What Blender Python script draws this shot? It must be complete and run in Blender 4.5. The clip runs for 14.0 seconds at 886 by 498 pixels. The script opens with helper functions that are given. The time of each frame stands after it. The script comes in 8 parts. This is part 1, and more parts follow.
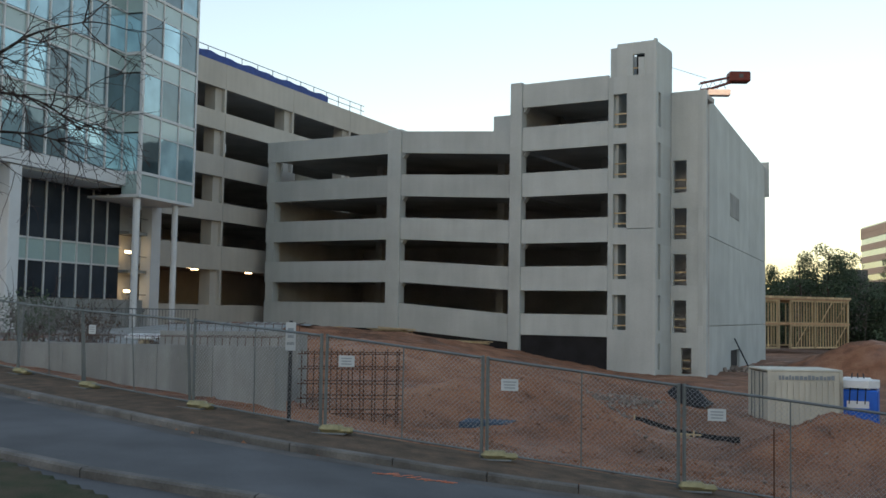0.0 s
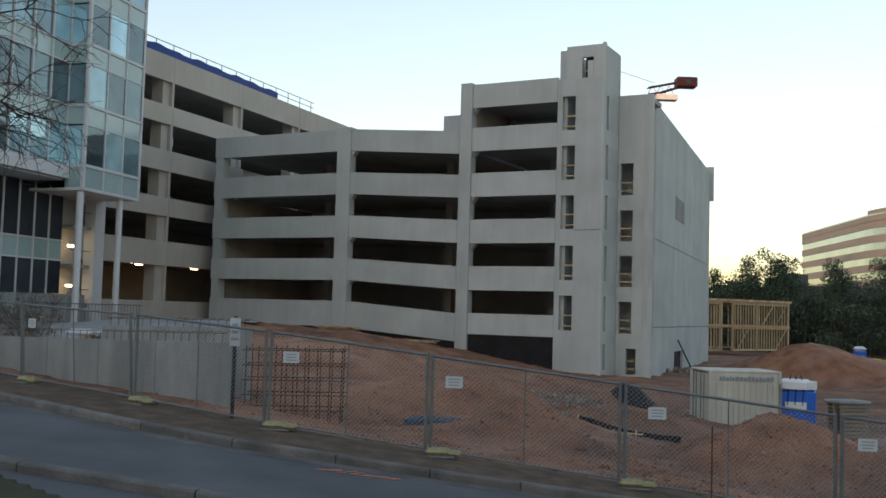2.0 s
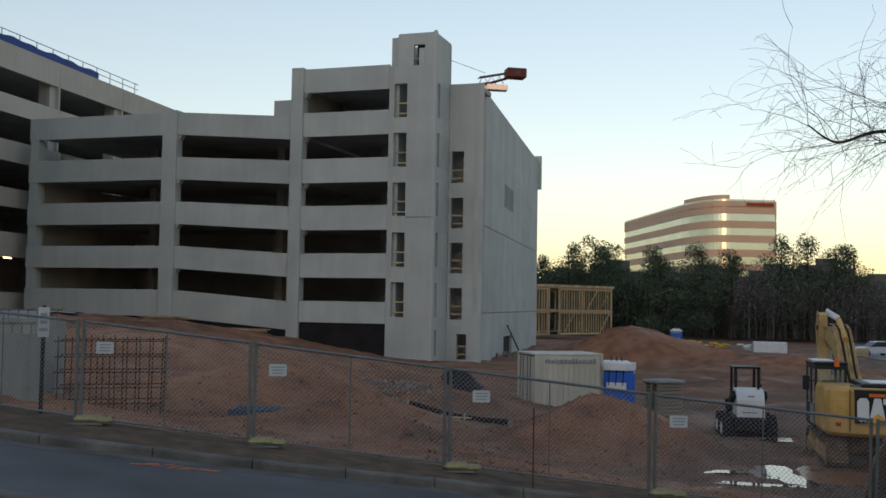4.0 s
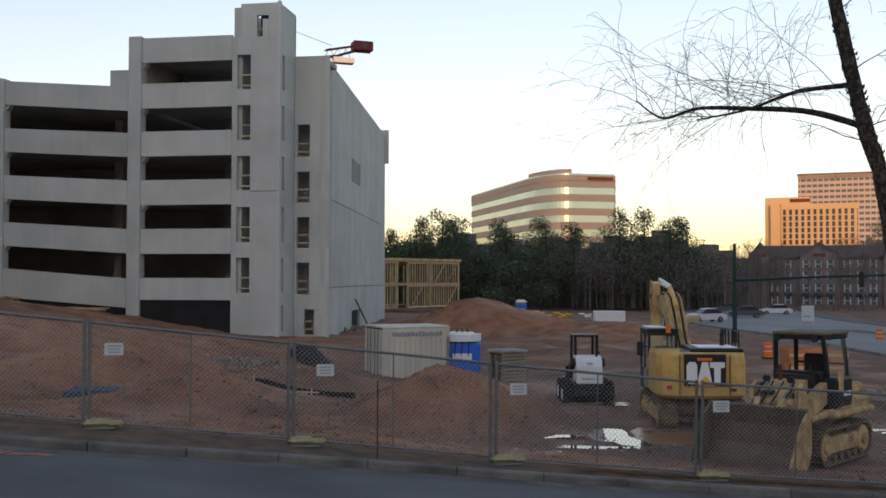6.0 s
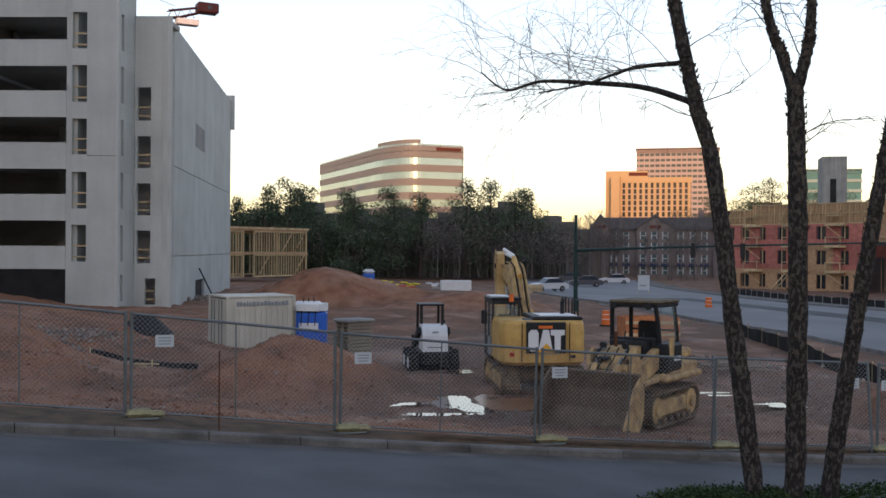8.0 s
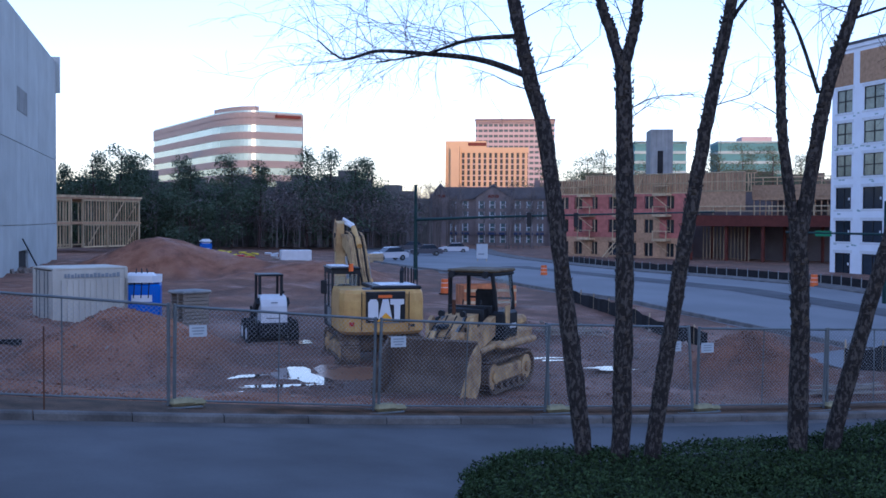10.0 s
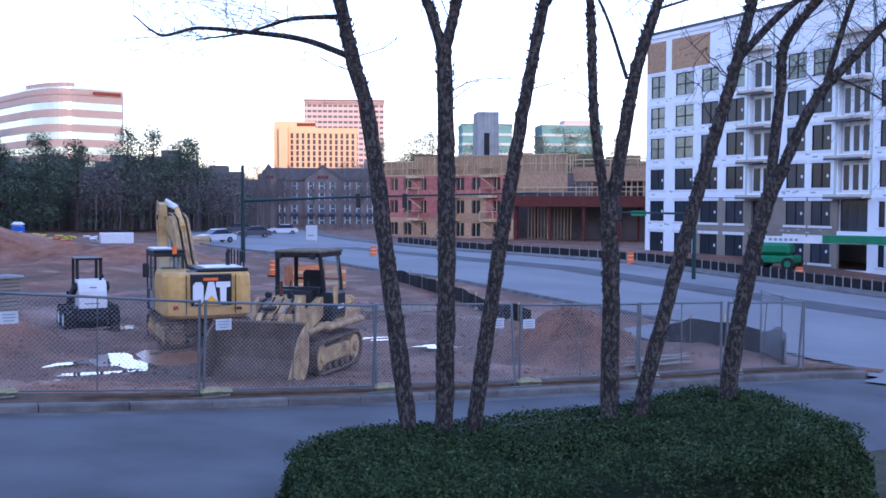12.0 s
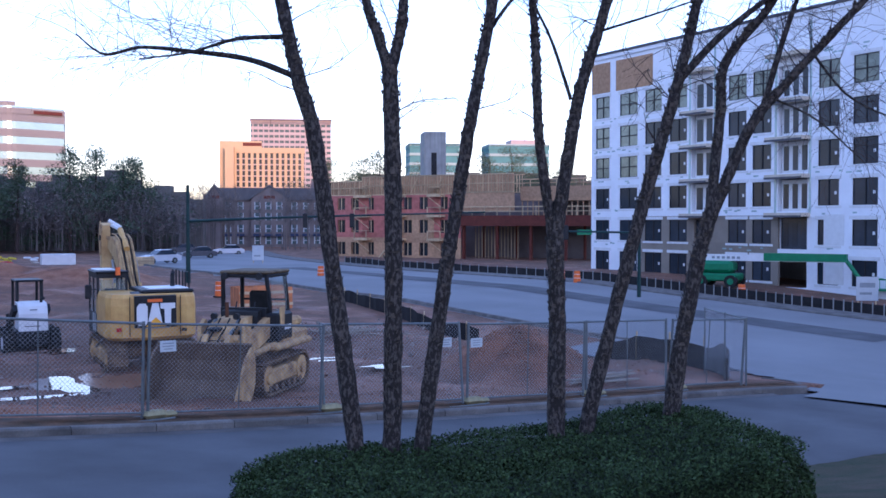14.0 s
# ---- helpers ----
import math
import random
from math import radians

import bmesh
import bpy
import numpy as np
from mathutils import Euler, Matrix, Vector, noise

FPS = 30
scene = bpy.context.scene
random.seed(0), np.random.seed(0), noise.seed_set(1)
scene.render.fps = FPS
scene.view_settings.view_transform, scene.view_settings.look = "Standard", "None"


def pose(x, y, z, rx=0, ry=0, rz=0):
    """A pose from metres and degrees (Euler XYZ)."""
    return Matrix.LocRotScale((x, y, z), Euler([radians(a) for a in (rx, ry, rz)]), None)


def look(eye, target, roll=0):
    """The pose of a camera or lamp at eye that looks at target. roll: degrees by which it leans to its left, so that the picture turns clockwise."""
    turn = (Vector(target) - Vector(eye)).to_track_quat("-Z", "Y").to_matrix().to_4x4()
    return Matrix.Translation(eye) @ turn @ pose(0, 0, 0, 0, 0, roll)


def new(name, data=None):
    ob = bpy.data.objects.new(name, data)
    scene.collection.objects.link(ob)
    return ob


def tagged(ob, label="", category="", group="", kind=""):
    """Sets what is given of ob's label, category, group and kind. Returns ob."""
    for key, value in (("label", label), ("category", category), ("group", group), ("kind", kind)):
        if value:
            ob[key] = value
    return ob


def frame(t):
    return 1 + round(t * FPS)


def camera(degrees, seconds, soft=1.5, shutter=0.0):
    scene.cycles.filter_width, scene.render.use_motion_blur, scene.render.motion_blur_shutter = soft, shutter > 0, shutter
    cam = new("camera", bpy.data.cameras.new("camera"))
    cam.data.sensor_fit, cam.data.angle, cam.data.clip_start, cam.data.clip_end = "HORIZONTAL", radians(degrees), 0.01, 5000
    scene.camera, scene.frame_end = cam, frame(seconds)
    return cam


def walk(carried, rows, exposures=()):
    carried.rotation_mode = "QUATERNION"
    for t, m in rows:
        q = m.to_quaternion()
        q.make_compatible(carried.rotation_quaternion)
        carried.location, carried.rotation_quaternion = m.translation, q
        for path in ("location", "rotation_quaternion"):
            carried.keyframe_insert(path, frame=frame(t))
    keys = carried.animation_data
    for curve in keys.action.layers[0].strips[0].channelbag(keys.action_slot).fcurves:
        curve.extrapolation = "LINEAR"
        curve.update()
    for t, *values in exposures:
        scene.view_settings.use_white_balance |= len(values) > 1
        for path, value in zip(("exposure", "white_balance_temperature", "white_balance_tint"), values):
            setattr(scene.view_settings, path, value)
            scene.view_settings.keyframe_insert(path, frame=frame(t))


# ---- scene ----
# ---- camera and its walk ----
cam = camera(47.07, 14.0, soft=1.6)
walk(cam, [
    (0.0, pose(-0.000, -0.000, 3.700, 93.555, -0.957, -0.059)),
    (0.5, pose(-0.024, -0.079, 3.698, 93.557, -1.108, -0.159)),
    (1.0, pose(-0.055, -0.125, 3.695, 93.555, -1.510, -0.378)),
    (1.5, pose(-0.016, -0.097, 3.671, 93.578, -1.652, -1.251)),
    (2.0, pose(0.040, -0.053, 3.661, 93.590, -1.600, -2.987)),
    (2.5, pose(0.142, 0.064, 3.641, 93.598, -1.512, -5.849)),
    (3.0, pose(0.191, 0.152, 3.626, 93.521, -1.315, -8.161)),
    (5.5, pose(0.291, 0.055, 3.635, 92.103, -0.410, -18.542)),
    (6.0, pose(0.321, 0.054, 3.615, 91.726, -0.103, -20.740)),
    (6.5, pose(0.301, 0.053, 3.615, 91.319, 0.206, -22.965)),
    (7.0, pose(0.323, 0.077, 3.615, 90.902, -0.032, -25.094)),
    (7.5, pose(0.360, 0.064, 3.606, 90.478, -0.265, -27.153)),
    (10.0, pose(0.438, 0.058, 3.626, 88.356, -0.311, -38.193)),
    (10.5, pose(0.453, 0.034, 3.627, 87.972, -0.339, -40.523)),
    (11.0, pose(0.437, -0.016, 3.623, 87.688, -0.189, -42.924)),
    (11.5, pose(0.393, -0.082, 3.614, 87.468, -0.398, -45.360)),
    (12.0, pose(0.419, -0.080, 3.616, 87.336, -0.183, -47.729)),
    (12.5, pose(0.415, -0.099, 3.617, 87.279, -0.258, -49.970)),
    (13.0, pose(0.411, -0.099, 3.615, 88.010, -0.060, -50.121)),
    (13.5, pose(0.414, -0.100, 3.618, 88.386, -0.078, -50.348)),
    (14.0, pose(0.404, -0.110, 3.615, 88.441, -0.000, -50.675)),
], exposures=[(0.0, 1.95, 6750, 17), (2.0, 1.85, 6800, 18), (3.0, 1.4, 6750, 17), (5.5, 1.6, 6900, 26), (7.5, 1.85, 6900, 27), (10.0, 1.98, 4750, 34),
              (11.0, 2.4, 4950, 37), (12.0, 2.75, 4950, 41), (12.5, 2.8, 4900, 42), (13.0, 2.75, 4800, 41), (13.5, 2.45, 4850, 40), (14.0, 2.4, 4850, 40)])

# ---- world and sun ----
SUN_EL, SUN_AZ = radians(5.0), radians(212)      # low sun behind the viewer, compass angle from +y towards +x
world = bpy.data.worlds.new("sky")
scene.world = world
world.use_nodes = True
wn, wl = world.node_tree.nodes, world.node_tree.links
wn.clear()
sky = wn.new("ShaderNodeTexSky")
sky.sky_type, sky.sun_disc = "NISHITA", False
sky.sun_elevation, sky.sun_rotation = SUN_EL, SUN_AZ
sky.air_density, sky.dust_density, sky.ozone_density = 1.0, 0.5, 1.4
bg = wn.new("ShaderNodeBackground")
bg.inputs["Strength"].default_value = 0.15
wo = wn.new("ShaderNodeOutputWorld")
even = wn.new("ShaderNodeGamma")      # gamma below 1 evens out the sky's brightness from horizon to zenith
even.inputs["Gamma"].default_value = 0.72
wl.new(sky.outputs["Color"], even.inputs["Color"])
wl.new(even.outputs["Color"], bg.inputs["Color"])
wl.new(bg.outputs["Background"], wo.inputs["Surface"])
sun = new("sun", bpy.data.lights.new("sun", "SUN"))
sun.data.energy, sun.data.angle, sun.data.color = 0.75, radians(0.5), (1.0, 0.50, 0.20)
SUN_FROM = Vector((math.sin(SUN_AZ) * math.cos(SUN_EL), math.cos(SUN_AZ) * math.cos(SUN_EL), math.sin(SUN_EL)))
sun.matrix_basis = look(SUN_FROM * 50, (0, 0, 0))


# ---- materials ----
def material(name, base, rough=0.8, metal=0.0, vary=0.25, scale=2.0, fine=30.0, bump=0.3, second=None, spec=0.3, island=0.0, stain=0.0, stretch=(1, 1, 1)):
    """Base colour with coarse and fine variation, a little relief, optional second colour in patches and vertical streaks."""
    m = bpy.data.materials.new(name)
    m.use_nodes = True
    n, l = m.node_tree.nodes, m.node_tree.links
    b = n["Principled BSDF"]
    b.inputs["Roughness"].default_value, b.inputs["Metallic"].default_value = rough, metal
    b.inputs["Specular IOR Level"].default_value = spec
    co = n.new("ShaderNodeTexCoord")
    mp = n.new("ShaderNodeMapping")
    mp.inputs["Scale"].default_value = stretch
    l.new(co.outputs["Object"], mp.inputs["Vector"])
    n1, n2 = n.new("ShaderNodeTexNoise"), n.new("ShaderNodeTexNoise")
    n1.inputs["Scale"].default_value, n1.inputs["Detail"].default_value = scale, 6
    n2.inputs["Scale"].default_value, n2.inputs["Detail"].default_value = fine, 4
    for q in (n1, n2):
        l.new(mp.outputs["Vector"], q.inputs["Vector"])
    mix = n.new("ShaderNodeMix")
    mix.data_type = "RGBA"
    dark = second or tuple(c * (1 - vary) for c in base)
    light = base if second else tuple(min(1, c * (1 + vary)) for c in base)
    mix.inputs["A"].default_value, mix.inputs["B"].default_value = (*dark, 1), (*light, 1)
    ramp = n.new("ShaderNodeMapRange")
    ramp.inputs["From Min"].default_value, ramp.inputs["From Max"].default_value = 0.3, 0.7
    l.new(n1.outputs["Fac"], ramp.inputs["Value"])
    l.new(ramp.outputs["Result"], mix.inputs["Factor"])
    hsv = n.new("ShaderNodeHueSaturation")
    mr = n.new("ShaderNodeMapRange")
    mr.inputs["To Min"].default_value, mr.inputs["To Max"].default_value = 1 - vary * 0.7, 1 + vary * 0.7
    l.new(n2.outputs["Fac"], mr.inputs["Value"])
    last = mr.outputs["Result"]
    if island:
        inf = n.new("ShaderNodeObjectInfo")
        geo = n.new("ShaderNodeNewGeometry")
        add = n.new("ShaderNodeMath")
        add.operation = "ADD"
        l.new(inf.outputs["Random"], add.inputs[0])
        l.new(geo.outputs["Random Per Island"], add.inputs[1])
        fr = n.new("ShaderNodeMath")
        fr.operation = "FRACT"
        l.new(add.outputs["Value"], fr.inputs[0])
        ir = n.new("ShaderNodeMapRange")
        ir.inputs["To Min"].default_value, ir.inputs["To Max"].default_value = 1 - island, 1 + island
        l.new(fr.outputs["Value"], ir.inputs["Value"])
        mu = n.new("ShaderNodeMath")
        mu.operation = "MULTIPLY"
        l.new(last, mu.inputs[0])
        l.new(ir.outputs["Result"], mu.inputs[1])
        last = mu.outputs["Value"]
    if stain:
        sm = n.new("ShaderNodeMapping")
        sm.inputs["Scale"].default_value = (1.3, 1.3, 0.12)
        l.new(co.outputs["Object"], sm.inputs["Vector"])
        n3 = n.new("ShaderNodeTexNoise")
        n3.inputs["Scale"].default_value, n3.inputs["Detail"].default_value = 1.6, 8
        l.new(sm.outputs["Vector"], n3.inputs["Vector"])
        sr = n.new("ShaderNodeMapRange")
        sr.inputs["From Min"].default_value, sr.inputs["From Max"].default_value = 0.35, 0.62
        sr.inputs["To Min"].default_value, sr.inputs["To Max"].default_value = 1 - stain, 1.0
        l.new(n3.outputs["Fac"], sr.inputs["Value"])
        mu = n.new("ShaderNodeMath")
        mu.operation = "MULTIPLY"
        l.new(last, mu.inputs[0])
        l.new(sr.outputs["Result"], mu.inputs[1])
        last = mu.outputs["Value"]
    l.new(last, hsv.inputs["Value"])
    l.new(mix.outputs["Result"], hsv.inputs["Color"])
    l.new(hsv.outputs["Color"], b.inputs["Base Color"])
    if bump:
        bp = n.new("ShaderNodeBump")
        bp.inputs["Strength"].default_value, bp.inputs["Distance"].default_value = bump, 0.6 / fine
        l.new(n2.outputs["Fac"], bp.inputs["Height"])
        l.new(bp.outputs["Normal"], b.inputs["Normal"])
    return m


M_PRECAST = material("precast_concrete", (0.47, 0.50, 0.485), 0.85, vary=0.10, scale=0.35, fine=9, bump=0.15, stain=0.06, island=0.05)
M_WING = material("warm_precast_concrete", (0.50, 0.47, 0.42), 0.85, vary=0.09, scale=0.3, fine=8, bump=0.12, stain=0.06)
M_SLAB = material("dark_interior_concrete", (0.44, 0.43, 0.41), 0.9, vary=0.2, scale=0.3, fine=6)
# black of the waterproofed walls, also of panels that stand for deep shade
M_BLACK = material("waterproofing_and_shade_black", (0.012, 0.012, 0.014), 0.7, vary=0.4, scale=1, fine=12)
M_WALLC = material("cast_concrete", (0.30, 0.31, 0.30), 0.9, vary=0.14, scale=0.8, fine=14, bump=0.2, stain=0.25)
M_ASPHALT = material("asphalt", (0.096, 0.099, 0.104), 0.9, vary=0.26, scale=0.5, fine=38, bump=0.25)
M_STREET = material("worn_asphalt", (0.21, 0.215, 0.22), 0.85, vary=0.15, scale=0.15, fine=30, bump=0.2)
M_KERB = material("kerb_concrete", (0.135, 0.128, 0.118), 0.9, vary=0.4, scale=1.5, fine=25, bump=0.3, island=0.1)
M_PALLET = material("faded_blue_wood", (0.05, 0.085, 0.13), 0.8, vary=0.25, scale=4, fine=30)
M_WHITE_PAINT = material("white_painted_metal", (0.62, 0.64, 0.65), 0.5, vary=0.05, scale=1, fine=10, bump=0.05)
M_STEEL = material("galvanised_steel", (0.15, 0.17, 0.175), 0.5, 0.4, vary=0.15, scale=4, fine=40, bump=0.05)
M_WIRE = material("fence_wire", (0.42, 0.44, 0.46), 0.45, 0.35, vary=0.15, scale=4, fine=40, bump=0)
M_RUST = material("rusty_steel", (0.10, 0.045, 0.025), 0.85, 0.2, vary=0.3, scale=6, fine=60)
M_DARK = material("dark_metal", (0.025, 0.027, 0.03), 0.5, 0.4, vary=0.2, scale=5, fine=40, bump=0.05)
M_RUBBER = material("rubber", (0.02, 0.02, 0.02), 0.85, vary=0.3, scale=6, fine=40)
M_PINE = material("pine_lumber", (0.48, 0.37, 0.22), 0.75, vary=0.18, scale=3, fine=30, island=0.25, stretch=(1, 1, 0.2))
M_OSB = material("sheathing_board", (0.43, 0.27, 0.155), 0.8, vary=0.2, scale=3, fine=20, island=0.15)
M_WRAP = material("white_house_wrap", (0.82, 0.85, 0.89), 0.6, vary=0.05, scale=0.6, fine=4, bump=0.2)
M_TAN = material("tan_sheathing", (0.25, 0.22, 0.18), 0.85, vary=0.1, scale=0.8, fine=9, island=0.08)
M_PINK = material("red_sheathing", (0.44, 0.16, 0.13), 0.8, vary=0.2, scale=1.5, fine=10, island=0.15)
M_REDSTEEL = material("red_primer_steel", (0.12, 0.03, 0.02), 0.7, vary=0.2, scale=2, fine=20)
M_BRICK = material("brown_brick_wall", (0.175, 0.148, 0.142), 0.85, vary=0.15, scale=0.6, fine=9)
M_ROOF = material("grey_shingles", (0.10, 0.10, 0.11), 0.85, vary=0.15, scale=1, fine=8)
M_CATY = material("yellow_machine_paint", (0.64, 0.41, 0.13), 0.5, vary=0.18, scale=2.5, fine=18, bump=0.08, second=(0.50, 0.28, 0.08))
M_DUSTY = material("dusty_yellow_paint", (0.62, 0.45, 0.22), 0.75, vary=0.2, scale=2.5, fine=18, bump=0.1, second=(0.45, 0.30, 0.13))
M_MUDDY = material("muddy_yellow_paint", (0.62, 0.42, 0.19), 0.8, vary=0.35, scale=3.4, fine=18, bump=0.25, second=(0.25, 0.155, 0.085))
M_TRACK = material("muddy_track_steel", (0.27, 0.19, 0.12), 0.85, 0.2, vary=0.35, scale=4, fine=25, bump=0.4, second=(0.08, 0.06, 0.05))
M_BLADE = material("worn_bucket_steel", (0.20, 0.145, 0.10), 0.7, 0.3, vary=0.3, scale=3, fine=20, bump=0.2, second=(0.11, 0.08, 0.06))
M_BLUE = material("blue_plastic", (0.02, 0.13, 0.55), 0.45, vary=0.1, scale=2, fine=12, bump=0.05)
M_WPLAST = material("white_plastic", (0.70, 0.72, 0.73), 0.5, vary=0.06, scale=2, fine=12, bump=0.05)
M_BEIGE = material("beige_container_paint", (0.56, 0.54, 0.46), 0.6, vary=0.08, scale=0.8, fine=9, bump=0.08, stain=0.15)
M_GREEN = material("green_machine_paint", (0.015, 0.19, 0.085), 0.45, vary=0.12, scale=2, fine=12, bump=0.05)
M_RED = material("red_paint", (0.45, 0.03, 0.03), 0.5, vary=0.12, scale=2, fine=12, bump=0.05)
M_MAROON = material("dark_red_crane_paint", (0.045, 0.010, 0.012), 0.55, vary=0.12, scale=1, fine=6, bump=0.05)
M_ORANGE = material("orange_plastic", (0.75, 0.16, 0.03), 0.5, vary=0.1, scale=3, fine=20, bump=0.05)
M_YTARP = material("yellow_sacks", (0.60, 0.50, 0.05), 0.7, vary=0.15, scale=3, fine=14)
M_BARK = material("flaky_birch_bark", (0.024, 0.020, 0.018), 0.95, vary=0.5, scale=26, fine=60, bump=1.0, second=(0.092, 0.078, 0.066), stretch=(1, 1, 0.5))
for q in M_BARK.node_tree.nodes:      # pale scraps cover about a third of the dark bark
    if q.type == "MAP_RANGE" and abs(q.inputs["From Min"].default_value - 0.3) < 0.01:
        q.inputs["From Min"].default_value, q.inputs["From Max"].default_value = 0.40, 0.52
M_FLAKE = material("curled_bark_scraps", (0.15, 0.125, 0.10), 0.95, vary=0.5, scale=9, fine=50, bump=0.5, second=(0.03, 0.025, 0.022))
M_TWIG = material("dark_twigs", (0.05, 0.035, 0.033), 0.9, vary=0.25, scale=9, fine=40, bump=0)
M_LEAF = material("hedge_leaves", (0.037, 0.060, 0.022), 0.7, vary=0.35, scale=3, fine=30, bump=0, island=0.7, spec=0.08)
# near-black green that stands for the shade between the hedge's inner leaves
M_HSHADE = material("hedge_inner_shade", (0.012, 0.02, 0.009), 0.95, vary=0.4, scale=8, fine=30)
M_PINEL = material("pine_foliage", (0.085, 0.122, 0.080), 0.9, vary=0.3, scale=0.12, fine=3, bump=0, island=0.25, spec=0.05)
M_WOODS = material("bare_woods", (0.16, 0.142, 0.135), 0.9, vary=0.3, scale=0.15, fine=2, bump=0, island=0.22, spec=0.05)
M_SIGN = material("sign_white", (0.48, 0.52, 0.54), 0.5, vary=0.05, scale=4, fine=20, bump=0)
M_INK = material("sign_ink", (0.25, 0.28, 0.30), 0.6, vary=0.1, scale=4, fine=20, bump=0)
M_BAG = material("sand_bag", (0.30, 0.27, 0.15), 0.9, vary=0.2, scale=8, fine=50)
M_STRAW = material("dry_verge", (0.15, 0.095, 0.062), 0.95, vary=0.5, scale=2.5, fine=30, bump=0.9, second=(0.06, 0.047, 0.032))
# part of the sky's reflection is put into this base colour, varied per pane
M_GLASS_SKY = material("sky_toned_glass", (0.24, 0.38, 0.43), 0.04, 0.4, vary=0.25, scale=0.5, fine=1.5, bump=0.01, spec=1.0, island=0.7)
M_SPANDREL = material("pale_green_spandrel", (0.35, 0.48, 0.48), 0.15, vary=0.08, scale=0.4, fine=2, bump=0.01, spec=0.8, island=0.12)
M_DKGLASS = material("dark_window_glass", (0.030, 0.040, 0.054), 0.15, vary=0.2, scale=0.5, fine=3, bump=0.01, spec=0.3, island=0.3)
M_CLEAR = material("clear_cab_glass", (0.75, 0.82, 0.82), 0.05, vary=0.05, scale=1, fine=8, bump=0, spec=0.6)
M_CLEAR.node_tree.nodes["Principled BSDF"].inputs["Transmission Weight"].default_value = 0.92
M_CLEAR.node_tree.nodes["Principled BSDF"].inputs["IOR"].default_value = 1.08
# paler green copy of the window glass; the panes' brightness is in its colour
M_LITGLASS = material("pale_lit_window", (0.15, 0.185, 0.145), 0.15, vary=0.3, scale=1.2, fine=5, bump=0.01, spec=0.7, island=0.3)
M_FORM = material("orange_formwork", (0.50, 0.19, 0.075), 0.8, vary=0.25, scale=2, fine=20, island=0.15)
M_BANK = material("dead_winter_grass", (0.075, 0.058, 0.035), 0.95, vary=0.5, scale=2, fine=30, bump=0.9, second=(0.03, 0.042, 0.016))
M_MIRROR = material("pale_mirror_glass", (0.38, 0.47, 0.46), 0.12, 0.7, vary=0.12, scale=0.08, fine=0.5, bump=0)
M_OFFICE = material("pale_office_stone", (0.27, 0.255, 0.235), 0.6, vary=0.05, scale=0.05, fine=0.6, bump=0)
M_OFFGLASS = material("office_glass_band", (0.055, 0.10, 0.105), 0.5, vary=0.15, scale=0.05, fine=0.4, bump=0, spec=0.3)
M_TEAL = material("teal_glass", (0.11, 0.27, 0.27), 0.7, vary=0.1, scale=0.05, fine=0.4, bump=0, spec=0.1)
M_TEALPALE = material("pale_teal_band", (0.34, 0.46, 0.44), 0.8, vary=0.08, scale=0.05, fine=0.4, bump=0, spec=0.1)
M_HOTEL = material("cream_hotel_stone", (0.55, 0.40, 0.22), 0.8, vary=0.05, scale=0.05, fine=0.6, bump=0)
M_TOWERC = material("pink_tower_stone", (0.45, 0.38, 0.36), 0.8, vary=0.05, scale=0.05, fine=0.6, bump=0)
M_AWNING = material("slate_blue_awning", (0.035, 0.05, 0.11), 0.7, vary=0.1, scale=2, fine=12)
M_EMBLEM = material("emblem_yellow", (0.85, 0.42, 0.03), 0.5, vary=0.05, scale=2, fine=12, bump=0)
M_ROOFMUD = material("mud_spattered_roof", (0.13, 0.10, 0.06), 0.8, vary=0.4, scale=3, fine=15)
M_BLUETARP = material("blue_tarpaulin", (0.02, 0.06, 0.26), 0.6, vary=0.2, scale=2, fine=12)
M_FABRIC = material("black_silt_fabric", (0.018, 0.018, 0.02), 0.8, vary=0.3, scale=2, fine=20, bump=0.3)
M_TEALSTEEL = material("dark_green_pole", (0.015, 0.045, 0.045), 0.45, 0.3, vary=0.15, scale=3, fine=20, bump=0.03)
M_RUBBLE = material("grey_rubble", (0.24, 0.20, 0.17), 0.95, vary=0.3, scale=6, fine=40, island=0.35)
M_SKIN = material("plywood_door_panel", (0.55, 0.50, 0.40), 0.7, vary=0.1, scale=2, fine=20, bump=0.05)


